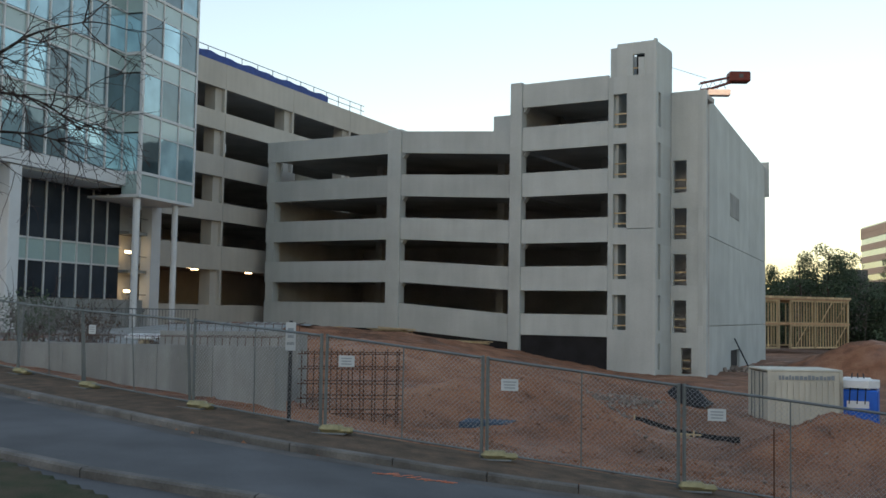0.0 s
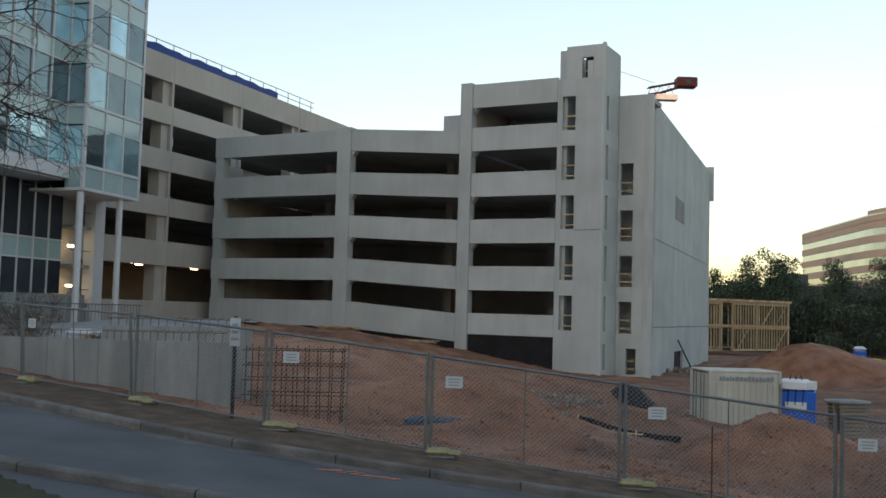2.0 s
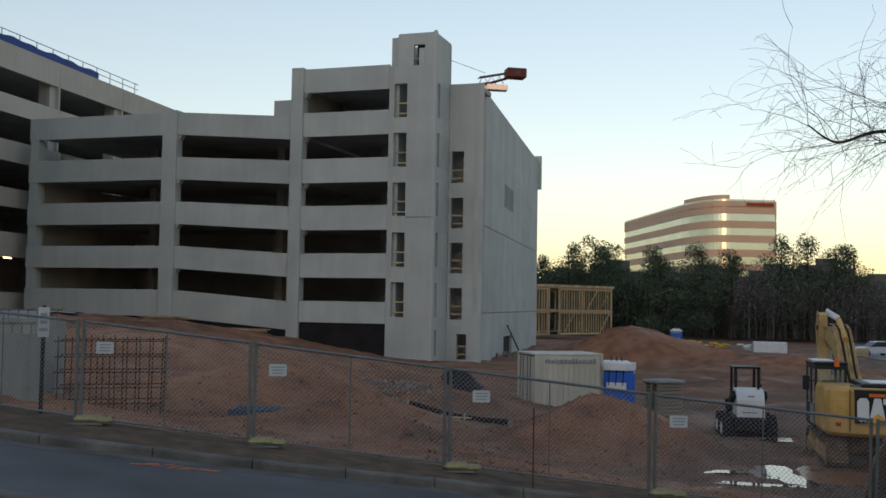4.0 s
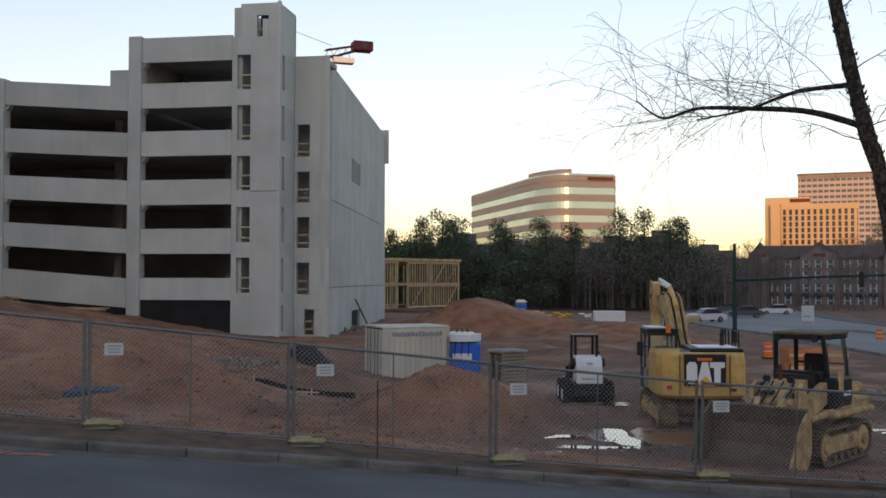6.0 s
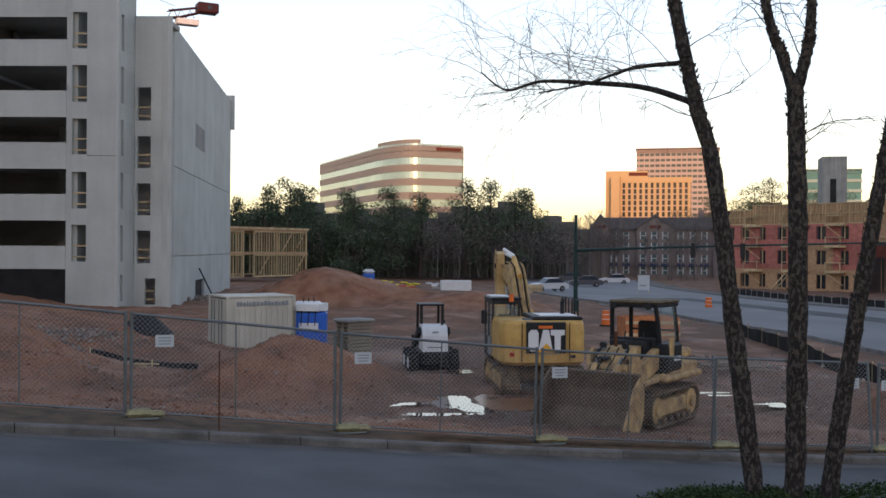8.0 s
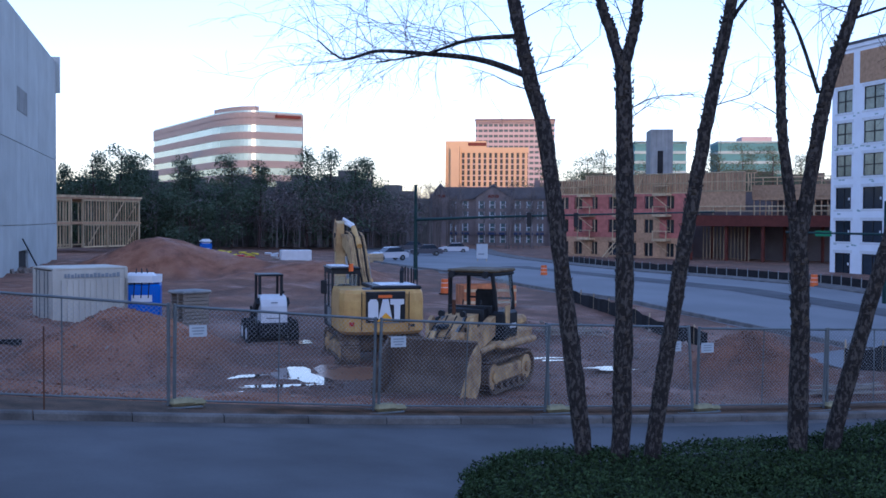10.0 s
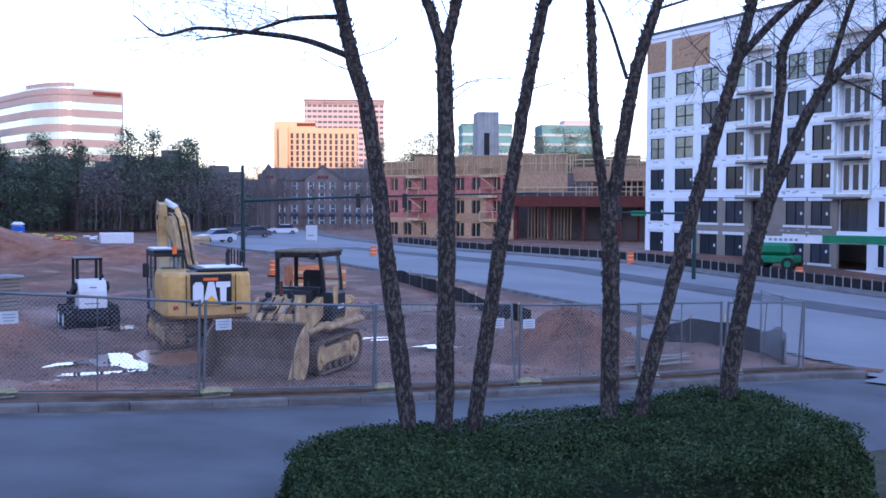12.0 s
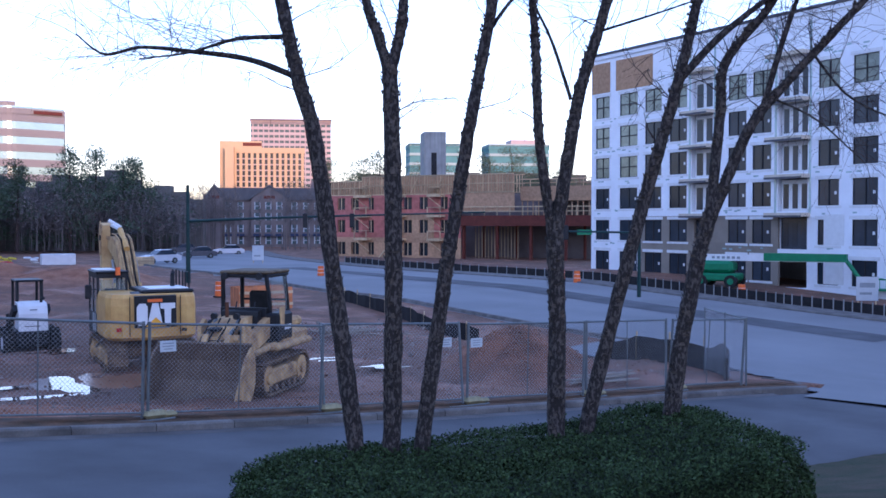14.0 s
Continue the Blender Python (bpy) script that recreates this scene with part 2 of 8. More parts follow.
# ---- mesh helper ----
class Shape:
    """Collects boxes, tubes and sheets into one mesh."""

    def __init__(self):
        self.v, self.f = [], []

    def add(self, verts, faces):
        k = len(self.v)
        self.v += [tuple(q) for q in verts]
        self.f += [tuple(i + k for i in q) for q in faces]
        return self

    def hexa(self, p):
        """Eight corners: the lower four, then the upper four, both counter-clockwise from above."""
        return self.add(p, [(3, 2, 1, 0), (4, 5, 6, 7), (0, 1, 5, 4), (1, 2, 6, 5), (2, 3, 7, 6), (3, 0, 4, 7)])

    def box(self, x0, x1, y0, y1, z0, z1, m=None, taper=0.0):
        t = taper
        p = [(x0, y0, z0), (x1, y0, z0), (x1, y1, z0), (x0, y1, z0), (x0 + t, y0 + t, z1), (x1 - t, y0 + t, z1), (x1 - t, y1 - t, z1), (x0 + t, y1 - t, z1)]
        return self.hexa([m @ Vector(q) for q in p] if m else p)

    def soft(self, x0, x1, y0, y1, z0, z1, r, m=None):
        """A box with its edges cut off by r."""
        p, n = [], []
        X, Y, Z = (x0, x1), (y0, y1), (z0, z1)
        idx = {}
        for i in (0, 1):
            for j in (0, 1):
                for k in (0, 1):
                    sx, sy, sz = 1 - 2 * i, 1 - 2 * j, 1 - 2 * k
                    for a in range(3):
                        q = [X[i] + sx * r, Y[j] + sy * r, Z[k] + sz * r]
                        q[a] = (X[i], Y[j], Z[k])[a]
                        idx[i, j, k, a] = len(p)
                        p.append(m @ Vector(q) if m else tuple(q))
        f = []
        for s in (0, 1):
            f.append([idx[s, j, k, 0] for j, k in ((0, 0), (1, 0), (1, 1), (0, 1))][:: 1 if s else -1])
            f.append([idx[i, s, k, 1] for i, k in ((0, 0), (0, 1), (1, 1), (1, 0))][:: 1 if s else -1])
            f.append([idx[i, j, s, 2] for i, j in ((0, 0), (1, 0), (1, 1), (0, 1))][:: 1 if s else -1])
        for a in (0, 1):
            for b in (0, 1):
                f.append([idx[0, a, b, 1], idx[1, a, b, 1], idx[1, a, b, 2], idx[0, a, b, 2]][:: 1 if a == b else -1])
                f.append([idx[a, 0, b, 0], idx[a, 1, b, 0], idx[a, 1, b, 2], idx[a, 0, b, 2]][:: -1 if a == b else 1])
                f.append([idx[a, b, 0, 0], idx[a, b, 1, 0], idx[a, b, 1, 1], idx[a, b, 0, 1]][:: 1 if a == b else -1])
        for i in (0, 1):
            for j in (0, 1):
                for k in (0, 1):
                    f.append([idx[i, j, k, a] for a in range(3)][:: 1 if (i + j + k) % 2 else -1])
        return self.add(p, f)

    def tube(self, pts, r, sides=6, r2=None, cap=True):
        """A tube along points, of radius r (to r2 at the end), or a list of radii."""
        pts = [Vector(q) for q in pts]
        n = len(pts)
        rad = list(r) if isinstance(r, (list, tuple)) else [r + ((r if r2 is None else r2) - r) * i / max(1, n - 1) for i in range(n)]
        k = len(self.v)
        up = None
        for i, q in enumerate(pts):
            d = (pts[min(i + 1, n - 1)] - pts[max(i - 1, 0)]).normalized()
            if up is None:
                up = d.orthogonal().normalized()
            side = d.cross(up).normalized()
            up = side.cross(d).normalized()
            for s in range(sides):
                a = 2 * math.pi * s / sides
                self.v.append(tuple(q + (side * math.cos(a) + up * math.sin(a)) * rad[i]))
        for i in range(n - 1):
            for s in range(sides):
                a, b = k + i * sides + s, k + i * sides + (s + 1) % sides
                self.f.append((b, a, a + sides, b + sides))
        if cap:
            self.f.append(tuple(k + s for s in range(sides)))
            self.f.append(tuple(k + (n - 1) * sides + s for s in reversed(range(sides))))
        return self

    def prism(self, outline, y0, y1, m=None):
        """An outline in x and z, drawn out along y."""
        n = len(outline)
        p = [(x, y0, z) for x, z in outline] + [(x, y1, z) for x, z in outline]
        if m:
            p = [m @ Vector(q) for q in p]
        return self.add(p, [tuple(range(n)), tuple(range(2 * n - 1, n - 1, -1))] + [((i + 1) % n, i, i + n, (i + 1) % n + n) for i in range(n)])

    def mesh(self, name, smooth=False):
        me = bpy.data.meshes.new(name)
        me.from_pydata(self.v, [], self.f)
        bm = bmesh.new()
        bm.from_mesh(me)
        bmesh.ops.recalc_face_normals(bm, faces=bm.faces)
        bm.to_mesh(me)
        bm.free()
        if smooth:
            me.shade_smooth()
        return me


def part(name, shape, mat, parent=None, label="", smooth=False):
    me = shape.mesh(name, smooth) if isinstance(shape, Shape) else shape
    if mat and not me.materials:
        me.materials.append(mat)
    ob = new(name, me)
    if parent:
        ob.parent = parent
    return tagged(ob, label)


def thing(name, m, label, category, group="", kind=""):
    ob = new(name)
    ob.empty_display_size = 0.3
    ob.matrix_basis = m
    return tagged(ob, label, category, group, kind)


def frame_at(x, y, z, dx, dy):
    """A pose whose x axis runs along (dx, dy) in plan."""
    return pose(x, y, z, 0, 0, math.degrees(math.atan2(dy, dx)))


def smooth_step(a, b, x):
    t = np.clip((x - a) / (b - a), 0, 1)
    return t * t * (3 - 2 * t)


# ---- ground ----
FENCE_X = [-60, -30, -14, -8.4, -5.1, -2.2, 0.8, 4.2, 7.7, 11.5, 15.3, 18.6, 22.2, 26.3, 32]
FENCE_Y = [62, 40, 29.3, 24.1, 21.1, 18.9, 18.5, 18.0, 17.1, 16.2, 15.1, 13.7, 12.4, 10.9, 8.2]
ROAD_Z = [4.5, 2.9, 2.1, 1.75, 1.64, 1.42, 1.05, 0.65, 0.26, -0.13, -0.40, -0.52, -0.66, -0.78, -1.1]


def fence_y(x):
    return sum(np.interp(x + d, FENCE_X, FENCE_Y) for d in (-1.5, -0.75, 0, 0.75, 1.5)) / 5


def across(x, y):
    """Distance from the fence line, positive on the site's side."""
    slope = (fence_y(x + 1.0) - fence_y(x - 1.0)) / 2
    return (y - fence_y(x)) / np.sqrt(1 + slope * slope)


def kerb_shift(x):
    """How much nearer to the fence the kerb runs towards the lower end of the road."""
    return np.interp(x, [1, 5, 9, 13], [0.0, 0.55, 0.85, 1.0])


def near_shift(x):
    """How much the near kerb closes in on the road towards its upper end."""
    return np.interp(x, [-1.2, 1.2], [0.88, 0.0])


def road_z(x):
    return sum(np.interp(x + d, FENCE_X, ROAD_Z) for d in (-2, -1, 0, 1, 2)) / 5


MOUNDS = [  # x, y, radius along x, radius along y, height: soft swells and hollows
    (43, 62.5, 5, 5, 0.3), (-1.5, 42, 6.0, 7.0, 1.3), (-8, 55, 9, 9, 1.2), (0.3, 30.5, 3.0, 2.4, 0.5), (9, 40, 4, 3, 0.7), (2.9, 24.2, 1.9, 1.3, 0.75), (4.6, 24.6, 1.5, 1.2, 0.45),
    (2.4, 32.2, 2.4, 2.0, 0.85), (4.4, 33.8, 2.0, 1.8, 0.75), (-1.9, 25.6, 1.7, 1.3, -0.35), (25.9, 13.7, 1.0, 0.7, 0.25)]
HEAPS = [  # the same, for tipped heaps with straight flanks
    (11.8, 30.2, 3.3, 2.7, 1.75), (28.2, 70.3, 5.5, 5.0, 2.15), (33.5, 68.5, 6.5, 4.5, 1.6), (24.4, 16.9, 2.5, 2.2, 1.45), (9.9, 43.5, 2.0, 1.4, 0.8)]


def ground_z(x, y, detail=True):
    """Height of the ground; x and y may be arrays."""
    x, y = np.asarray(x, float), np.asarray(y, float)
    s = across(x, y)
    slope = (fence_y(x + 1.0) - fence_y(x - 1.0)) / 2
    foot = x + np.clip(s, -8, 0) * slope / np.sqrt(1 + slope * slope)
    rz = road_z(foot)
    far = np.interp(x, [-60, -20, -4, 4, 11, 20, 40, 70, 110, 300], [3.0, 2.5, 2.3, 1.3, 0.05, -0.4, -0.5, -1.3, -1.5, -2.0])
    mid = np.interp(x, [-60, -14, -4, 4, 10, 16, 60], [2.6, 2.0, 1.2, 0.2, -0.75, -0.95, -1.3])
    site = rz + 0.02 + (mid - rz) * smooth_step(0.4, 9, s)
    site = site + (far - site) * smooth_step(18, 44, s)
    for mx, my, rx, ry, h in MOUNDS:
        q = ((x - mx) / rx) ** 2 + ((y - my) / ry) ** 2
        site = site + h * np.exp(-q * 1.1)
    for mx, my, rx, ry, h in HEAPS:
        a = np.arctan2(y - my, x - mx)
        q = (((x - mx) / rx) ** 2 + ((y - my) / ry) ** 2) * (1 + 0.16 * np.sin(3 * a + mx) + 0.09 * np.sin(7 * a + my))
        site = site + h * np.maximum(0, 1.2 - np.sqrt(q + 0.04))
    top = 2.05 + (0.35 - 2.05) * smooth_step(0.6, 5, x)
    bank = rz - 0.05 + (top - rz) * smooth_step(6.5, 13, -s + near_shift(foot))
    bank = np.where(s < -6.4 + near_shift(foot), bank + 0.06 - 0.2 * smooth_step(1, 4, x), rz - 0.35)
    z = np.where(s > -1.45 + kerb_shift(foot), site, bank)
    street = -1.25 - 0.045 * np.maximum(0, 42 - y)
    z = z + (street - z) * smooth_step(30, 38, x) * smooth_step(70, 50, y)
    z = z + 1.4 * np.exp(-1.1 * (((x - 38) / 5.0) ** 2 + ((y - 61.5) / 4.0) ** 2))
    return z


def site_detail(x, y):
    s = float(across(x, y))
    if s < 0.3:
        return 0.0
    amp = min(1.0, (s - 0.3) / 3) * (1.0 - 0.85 * float(smooth_step(31, 37, x)) * float(smooth_step(70, 50, y)))
    amp *= 1 - 0.95 * float(smooth_step(26.5, 28.5, x)) * float(smooth_step(15, 12, y - 0.72 * (x - 28.5)))
    amp *= 1 - 0.9 * math.exp(-((x - 15.6) / 2.6) ** 2 - ((y - 25.4) / 2.6) ** 2)
    v = Vector((x, y, 0))
    rut = noise.noise(Vector((0.28 * (x + 0.5 * y), 2.3 * (y - 0.35 * x), 3.0)))
    return amp * (0.20 * noise.noise(v * 0.42) + 0.10 * noise.noise(v * 1.1) + 0.05 * noise.noise(v * 3.1) + 0.07 * rut)


def sheet(name, xs, ys, zf, mat, label, category, keep=None, kind="structure"):
    nx, ny = len(xs), len(ys)
    X, Y = np.meshgrid(xs, ys)
    Zs = zf(X, Y)
    v = np.stack([X.ravel(), Y.ravel(), Zs.ravel()], -1)
    f = []
    for j in range(ny - 1):
        for i in range(nx - 1):
            if keep is None or keep(0.5 * (xs[i] + xs[i + 1]), 0.5 * (ys[j] + ys[j + 1])):
                a = j * nx + i
                f.append((a, a + 1, a + nx + 1, a + nx))
    me = bpy.data.meshes.new(name)
    me.from_pydata([tuple(q) for q in v], [], f)
    me.shade_smooth()
    me.materials.append(mat)
    return tagged(new(name, me), label, category, kind=kind)


def soil_material():
    m = bpy.data.materials.new("red_clay")
    m.use_nodes = True
    n, l = m.node_tree.nodes, m.node_tree.links
    b = n["Principled BSDF"]
    b.inputs["Specular IOR Level"].default_value = 0.3
    co = n.new("ShaderNodeTexCoord")
    t = [n.new("ShaderNodeTexNoise") for _ in range(4)]
    for q, (s, d) in zip(t, ((0.16, 5), (1.1, 8), (16, 8), (0.42, 7))):
        q.inputs["Scale"].default_value, q.inputs["Detail"].default_value = s, d
        l.new(co.outputs["Object"], q.inputs["Vector"])
    cr = n.new("ShaderNodeValToRGB")
    cr.color_ramp.elements[0].position, cr.color_ramp.elements[0].color = 0.37, (0.135, 0.066, 0.038, 1)
    cr.color_ramp.elements[1].position, cr.color_ramp.elements[1].color = 0.64, (0.40, 0.20, 0.115, 1)
    e = cr.color_ramp.elements.new(0.5)
    e.color = (0.285, 0.125, 0.068, 1)
    mx = n.new("ShaderNodeMix")
    mx.inputs["Factor"].default_value = 0.45
    l.new(t[0].outputs["Fac"], mx.inputs["A"])
    l.new(t[1].outputs["Fac"], mx.inputs["B"])
    l.new(mx.outputs["Result"], cr.inputs["Fac"])
    hs = n.new("ShaderNodeHueSaturation")
    mr = n.new("ShaderNodeMapRange")
    mr.inputs["From Min"].default_value, mr.inputs["From Max"].default_value = 0.25, 0.75
    mr.inputs["To Min"].default_value, mr.inputs["To Max"].default_value = 0.6, 1.4
    l.new(t[2].outputs["Fac"], mr.inputs["Value"])
    l.new(mr.outputs["Result"], hs.inputs["Value"])
    gm = n.new("ShaderNodeMix")
    gm.data_type = "RGBA"
    gr = n.new("ShaderNodeMapRange")
    gr.inputs["From Min"].default_value, gr.inputs["From Max"].default_value = 0.50, 0.62
    gr.inputs["From Min"].default_value, gr.inputs["From Max"].default_value = 0.38, 0.56
    gr.inputs["To Min"].default_value, gr.inputs["To Max"].default_value = 0.35, 1.0
    l.new(t[3].outputs["Fac"], gr.inputs["Value"])
    sep, low, wet = n.new("ShaderNodeSeparateXYZ"), n.new("ShaderNodeMapRange"), n.new("ShaderNodeMath")
    l.new(co.outputs["Object"], sep.inputs["Vector"])
    low.inputs["From Min"].default_value, low.inputs["From Max"].default_value = 0.1, -0.75
    low.inputs["To Max"].default_value = 0.8
    l.new(sep.outputs["Z"], low.inputs["Value"])
    wet.operation = "MULTIPLY"
    l.new(gr.outputs["Result"], wet.inputs[0])
    l.new(low.outputs["Result"], wet.inputs[1])
    l.new(wet.outputs["Value"], gm.inputs["Factor"])
    l.new(cr.outputs["Color"], gm.inputs["A"])
    gm.inputs["B"].default_value = (0.155, 0.105, 0.08, 1)
    l.new(gm.outputs["Result"], hs.inputs["Color"])
    l.new(hs.outputs["Color"], b.inputs["Base Color"])
    rr = n.new("ShaderNodeMapRange")
    rr.inputs["From Min"].default_value, rr.inputs["From Max"].default_value = 0.38, 0.5
    rr.inputs["To Min"].default_value, rr.inputs["To Max"].default_value = 0.6, 0.95
    l.new(t[3].outputs["Fac"], rr.inputs["Value"])
    l.new(rr.outputs["Result"], b.inputs["Roughness"])
    bp = n.new("ShaderNodeBump")
    bp.inputs["Strength"].default_value, bp.inputs["Distance"].default_value = 1.0, 0.09
    l.new(t[2].outputs["Fac"], bp.inputs["Height"])
    l.new(bp.outputs["Normal"], b.inputs["Normal"])
    return m


M_SOIL = soil_material()


def ground_zd(X, Y):
    Zs = ground_z(X, Y)
    it = np.nditer(Zs, flags=["multi_index"], op_flags=["readwrite"])
    for q in it:
        q[...] = q + site_detail(X[it.multi_index], Y[it.multi_index])
    return Zs


def surface(x, y):
    return float(ground_z(x, y)) + site_detail(x, y)


def spaced(*spans):
    out = []
    for a, b, d in spans:
        out += list(np.arange(a, b, d))
    return out


sheet("ground", spaced((-2500, -400, 300), (-400, -60, 40), (-60, -16, 2), (-16, 42, 0.35), (42, 60, 1), (60, 120, 5), (120, 400, 40), (400, 2800, 300)),
      spaced((-800, -100, 100), (-100, -10, 6), (-10, 8, 0.5), (8, 36, 0.3), (36, 56, 0.8), (56, 100, 2), (100, 400, 40), (400, 3000, 300)),
      ground_zd, M_SOIL, "uneven red clay ground of a construction site", "ground")


# ---- road, kerbs and street ----
def along(x, s):
    """The point at distance s from the fence line, abreast of x on it."""
    slope = (float(fence_y(x + 1.0)) - float(fence_y(x - 1.0))) / 2
    k = math.sqrt(1 + slope * slope)
    return x - s * slope / k, float(fence_y(x)) + s / k


def ribbon(name, xs, offsets, heights, mat, label, category, kind="structure", parent=None):
    v, f = [], []
    n = len(offsets)
    for x in xs:
        for s, h in zip(offsets, heights):
            px, py = along(x, s + (float(kerb_shift(x)) if -2 < s < -0.7 else 0))
            v.append((px, py, float(road_z(x)) + h))
    for i in range(len(xs) - 1):
        for j in range(n - 1):
            a = i * n + j
            f.append((a, a + 1, a + n + 1, a + n))
    return part(name, Shape().add(v, f), mat, parent, smooth=True) if parent else tagged(part(name, Shape().add(v, f), mat, None, smooth=True), label, category, kind=kind)


ribbon("road", list(np.arange(-44, 29, 0.6)), [-7.2, -5, -3, -1.8], [-0.13, -0.09, -0.09, -0.11], M_ASPHALT, "dark worn asphalt of a narrow sloping road", "road")
M_GUTTER = material("dark_gutter_concrete", (0.12, 0.112, 0.105), 0.9, vary=0.35, scale=1.2, fine=30, bump=0.3)
ribbon("gutter", list(np.arange(-44, 27, 0.6)), [-1.9, -1.54], [-0.105, -0.10], M_GUTTER, "dark mottled concrete gutter strip beside the kerb", "gutter")
far_kerb = thing("kerb", pose(0, 0, 0), "weathered concrete kerb along the site fence", "kerb", kind="structure")
near_kerb = thing("kerb", pose(0, 0, 0), "weathered concrete kerb beside the grass bank", "kerb", kind="structure")
for holder, s0, s1, x0, x1 in ((far_kerb, -1.55, -1.38, -44, 28), (near_kerb, -6.48, -6.30, -40, 3)):
    for x in np.arange(x0, x1, 1.5):
        sh = Shape()
        pts = []
        for q in (x + 0.008, x + 1.492):
            zr = float(road_z(q))
            for s, h in ((s0, -0.25), (s0 + 0.0, 0.005), (s0 + 0.03, 0.035), (s1, 0.04), (s1, -0.25)):
                px, py = along(q, s + float(kerb_shift(q) if s > -2 else near_shift(q)))
                pts.append((px, py, zr + h))
        sh.add(pts, [(0, 1, 2, 3, 4), (9, 8, 7, 6, 5)] + [(i, i + 5, (i + 1) % 5 + 5, (i + 1) % 5) for i in range(5)])
        part("kerb_stone", sh, M_KERB, holder)
ribbon("verge", list(np.arange(-44, 28.4, 0.5)), [-1.39, -0.95, -0.1, 0.5], [0.03, 0.045, 0.05, 0.035], M_STRAW, "strip of dry grass and dirt beside the kerb", "verge")

# the kerb turns the corner into the street
turn = Vector(along(28.0, -0.5)).to_3d() + Vector((-0.35, 1.25, 0))
start = math.atan2(-1.25, 0.35)
for k in range(6):
    a0, a1 = start + k * 0.27 + 0.006, start + (k + 1) * 0.27 - 0.006
    pts = []
    for a in (a0, a1):
        for r, h in ((1.30, -0.25), (1.30, 0.005), (1.27, 0.035), (1.13, 0.04), (1.13, -0.25)):
            pts.append((turn.x + r * 1.15 * math.cos(a), turn.y + r * math.sin(a), float(road_z(28.3)) + h - 0.02))
    part("kerb_stone", Shape().add(pts, [(0, 1, 2, 3, 4), (9, 8, 7, 6, 5)] + [(i, i + 5, (i + 1) % 5 + 5, (i + 1) % 5) for i in range(5)]), M_KERB, far_kerb)
cover_z = float(ground_z(26.9, 9.0)) + 0.06
cover = thing("manhole_cover", pose(26.9, 9.0, cover_z, 0, 0, 20), "round iron manhole cover in the asphalt", "manhole cover", kind="structure")
part("lid", Shape().tube([(0, 0, -0.05), (0, 0, 0.012)], 0.33, 20), M_DARK, cover)
part("rim", Shape().tube([(0, 0, -0.05), (0, 0, 0.006)], 0.4, 20), M_RUST, cover)

# orange survey marks on the asphalt
marks = Shape()
rng = random.Random(4)
for i in range(16):
    x, s = -0.55 + i * 0.07 + rng.uniform(-0.03, 0.03), -2.2 + rng.uniform(-0.12, 0.12)
    px, py = along(x, s)
    a = rng.uniform(-0.5, 0.5)
    dx, dy = 0.11 * math.cos(a), 0.11 * math.sin(a)
    z = float(road_z(x)) - 0.098
    marks.add([(px - dx, py - dy - 0.02, z), (px + dx, py + dy - 0.02, z), (px + dx, py + dy + 0.03, z), (px - dx, py - dy + 0.03, z)], [(0, 1, 2, 3)])
tagged(part("paint_mark", marks, M_ORANGE), "sprayed orange survey marks on the asphalt", "paint mark", kind="structure")

STREET = [(46, -30), (49, -8), (51, 12), (54, 28), (58.5, 45), (67, 75), (84, 112), (112, 150)]


def street_pt(u, off):
    xs, ys = [q[0] for q in STREET], [q[1] for q in STREET]
    k = np.arange(len(STREET))
    fx = lambda w: sum(float(np.interp(w + d, k, xs)) for d in (-0.3, 0, 0.3)) / 3
    fy = lambda w: sum(float(np.interp(w + d, k, ys)) for d in (-0.3, 0, 0.3)) / 3
    dx, dy = fx(u + 0.05) - fx(u - 0.05), fy(u + 0.05) - fy(u - 0.05)
    n = math.hypot(dx, dy)
    return fx(u) + dy / n * off, fy(u) - dx / n * off


def street_ribbon(name, offs, lift, mat, label, category, u0=0.1, u1=6.9, skirt=0.0):
    v, f = [], []
    us = list(np.arange(u0, u1, 0.1))
    n = len(offs)
    for u in us:
        for o, h in zip(offs, lift):
            x, y = street_pt(u, o)
            v.append((x, y, float(ground_z(x, y)) + h))
    for i in range(len(us) - 1):
        for j in range(n - 1):
            a = i * n + j
            f.append((a, a + n, a + n + 1, a + 1))
    return tagged(part(name, Shape().add(v, f), mat, None, smooth=True), label, category, kind="structure")


street_ribbon("street", [-10.6, -10, -5, 0, 5, 10], [-0.08, 0.12, 0.15, 0.17, 0.15, 0.12], M_STREET, "broad pale asphalt street beyond the site", "street")
street_ribbon("street_patch", [0.5, 3.8], [0.185, 0.175], M_ASPHALT, "darker asphalt lane of the street", "street", 2.2, 5.2)
street_ribbon("pavement", [10, 10, 10.2, 12.6, 12.7, 12.7], [-0.1, 0.2, 0.22, 0.22, 0.2, -0.3], M_KERB, "concrete pavement along the far side of the street", "pavement", 1.6, 6.8)
street_ribbon("kerb_edge", [-10.3, -10.3, -10, -10], [-0.3, 0.2, 0.2, -0.1], M_KERB, "concrete kerb along the near side of the street", "kerb", 2.6, 6.0)
apron, lay = Shape(), []
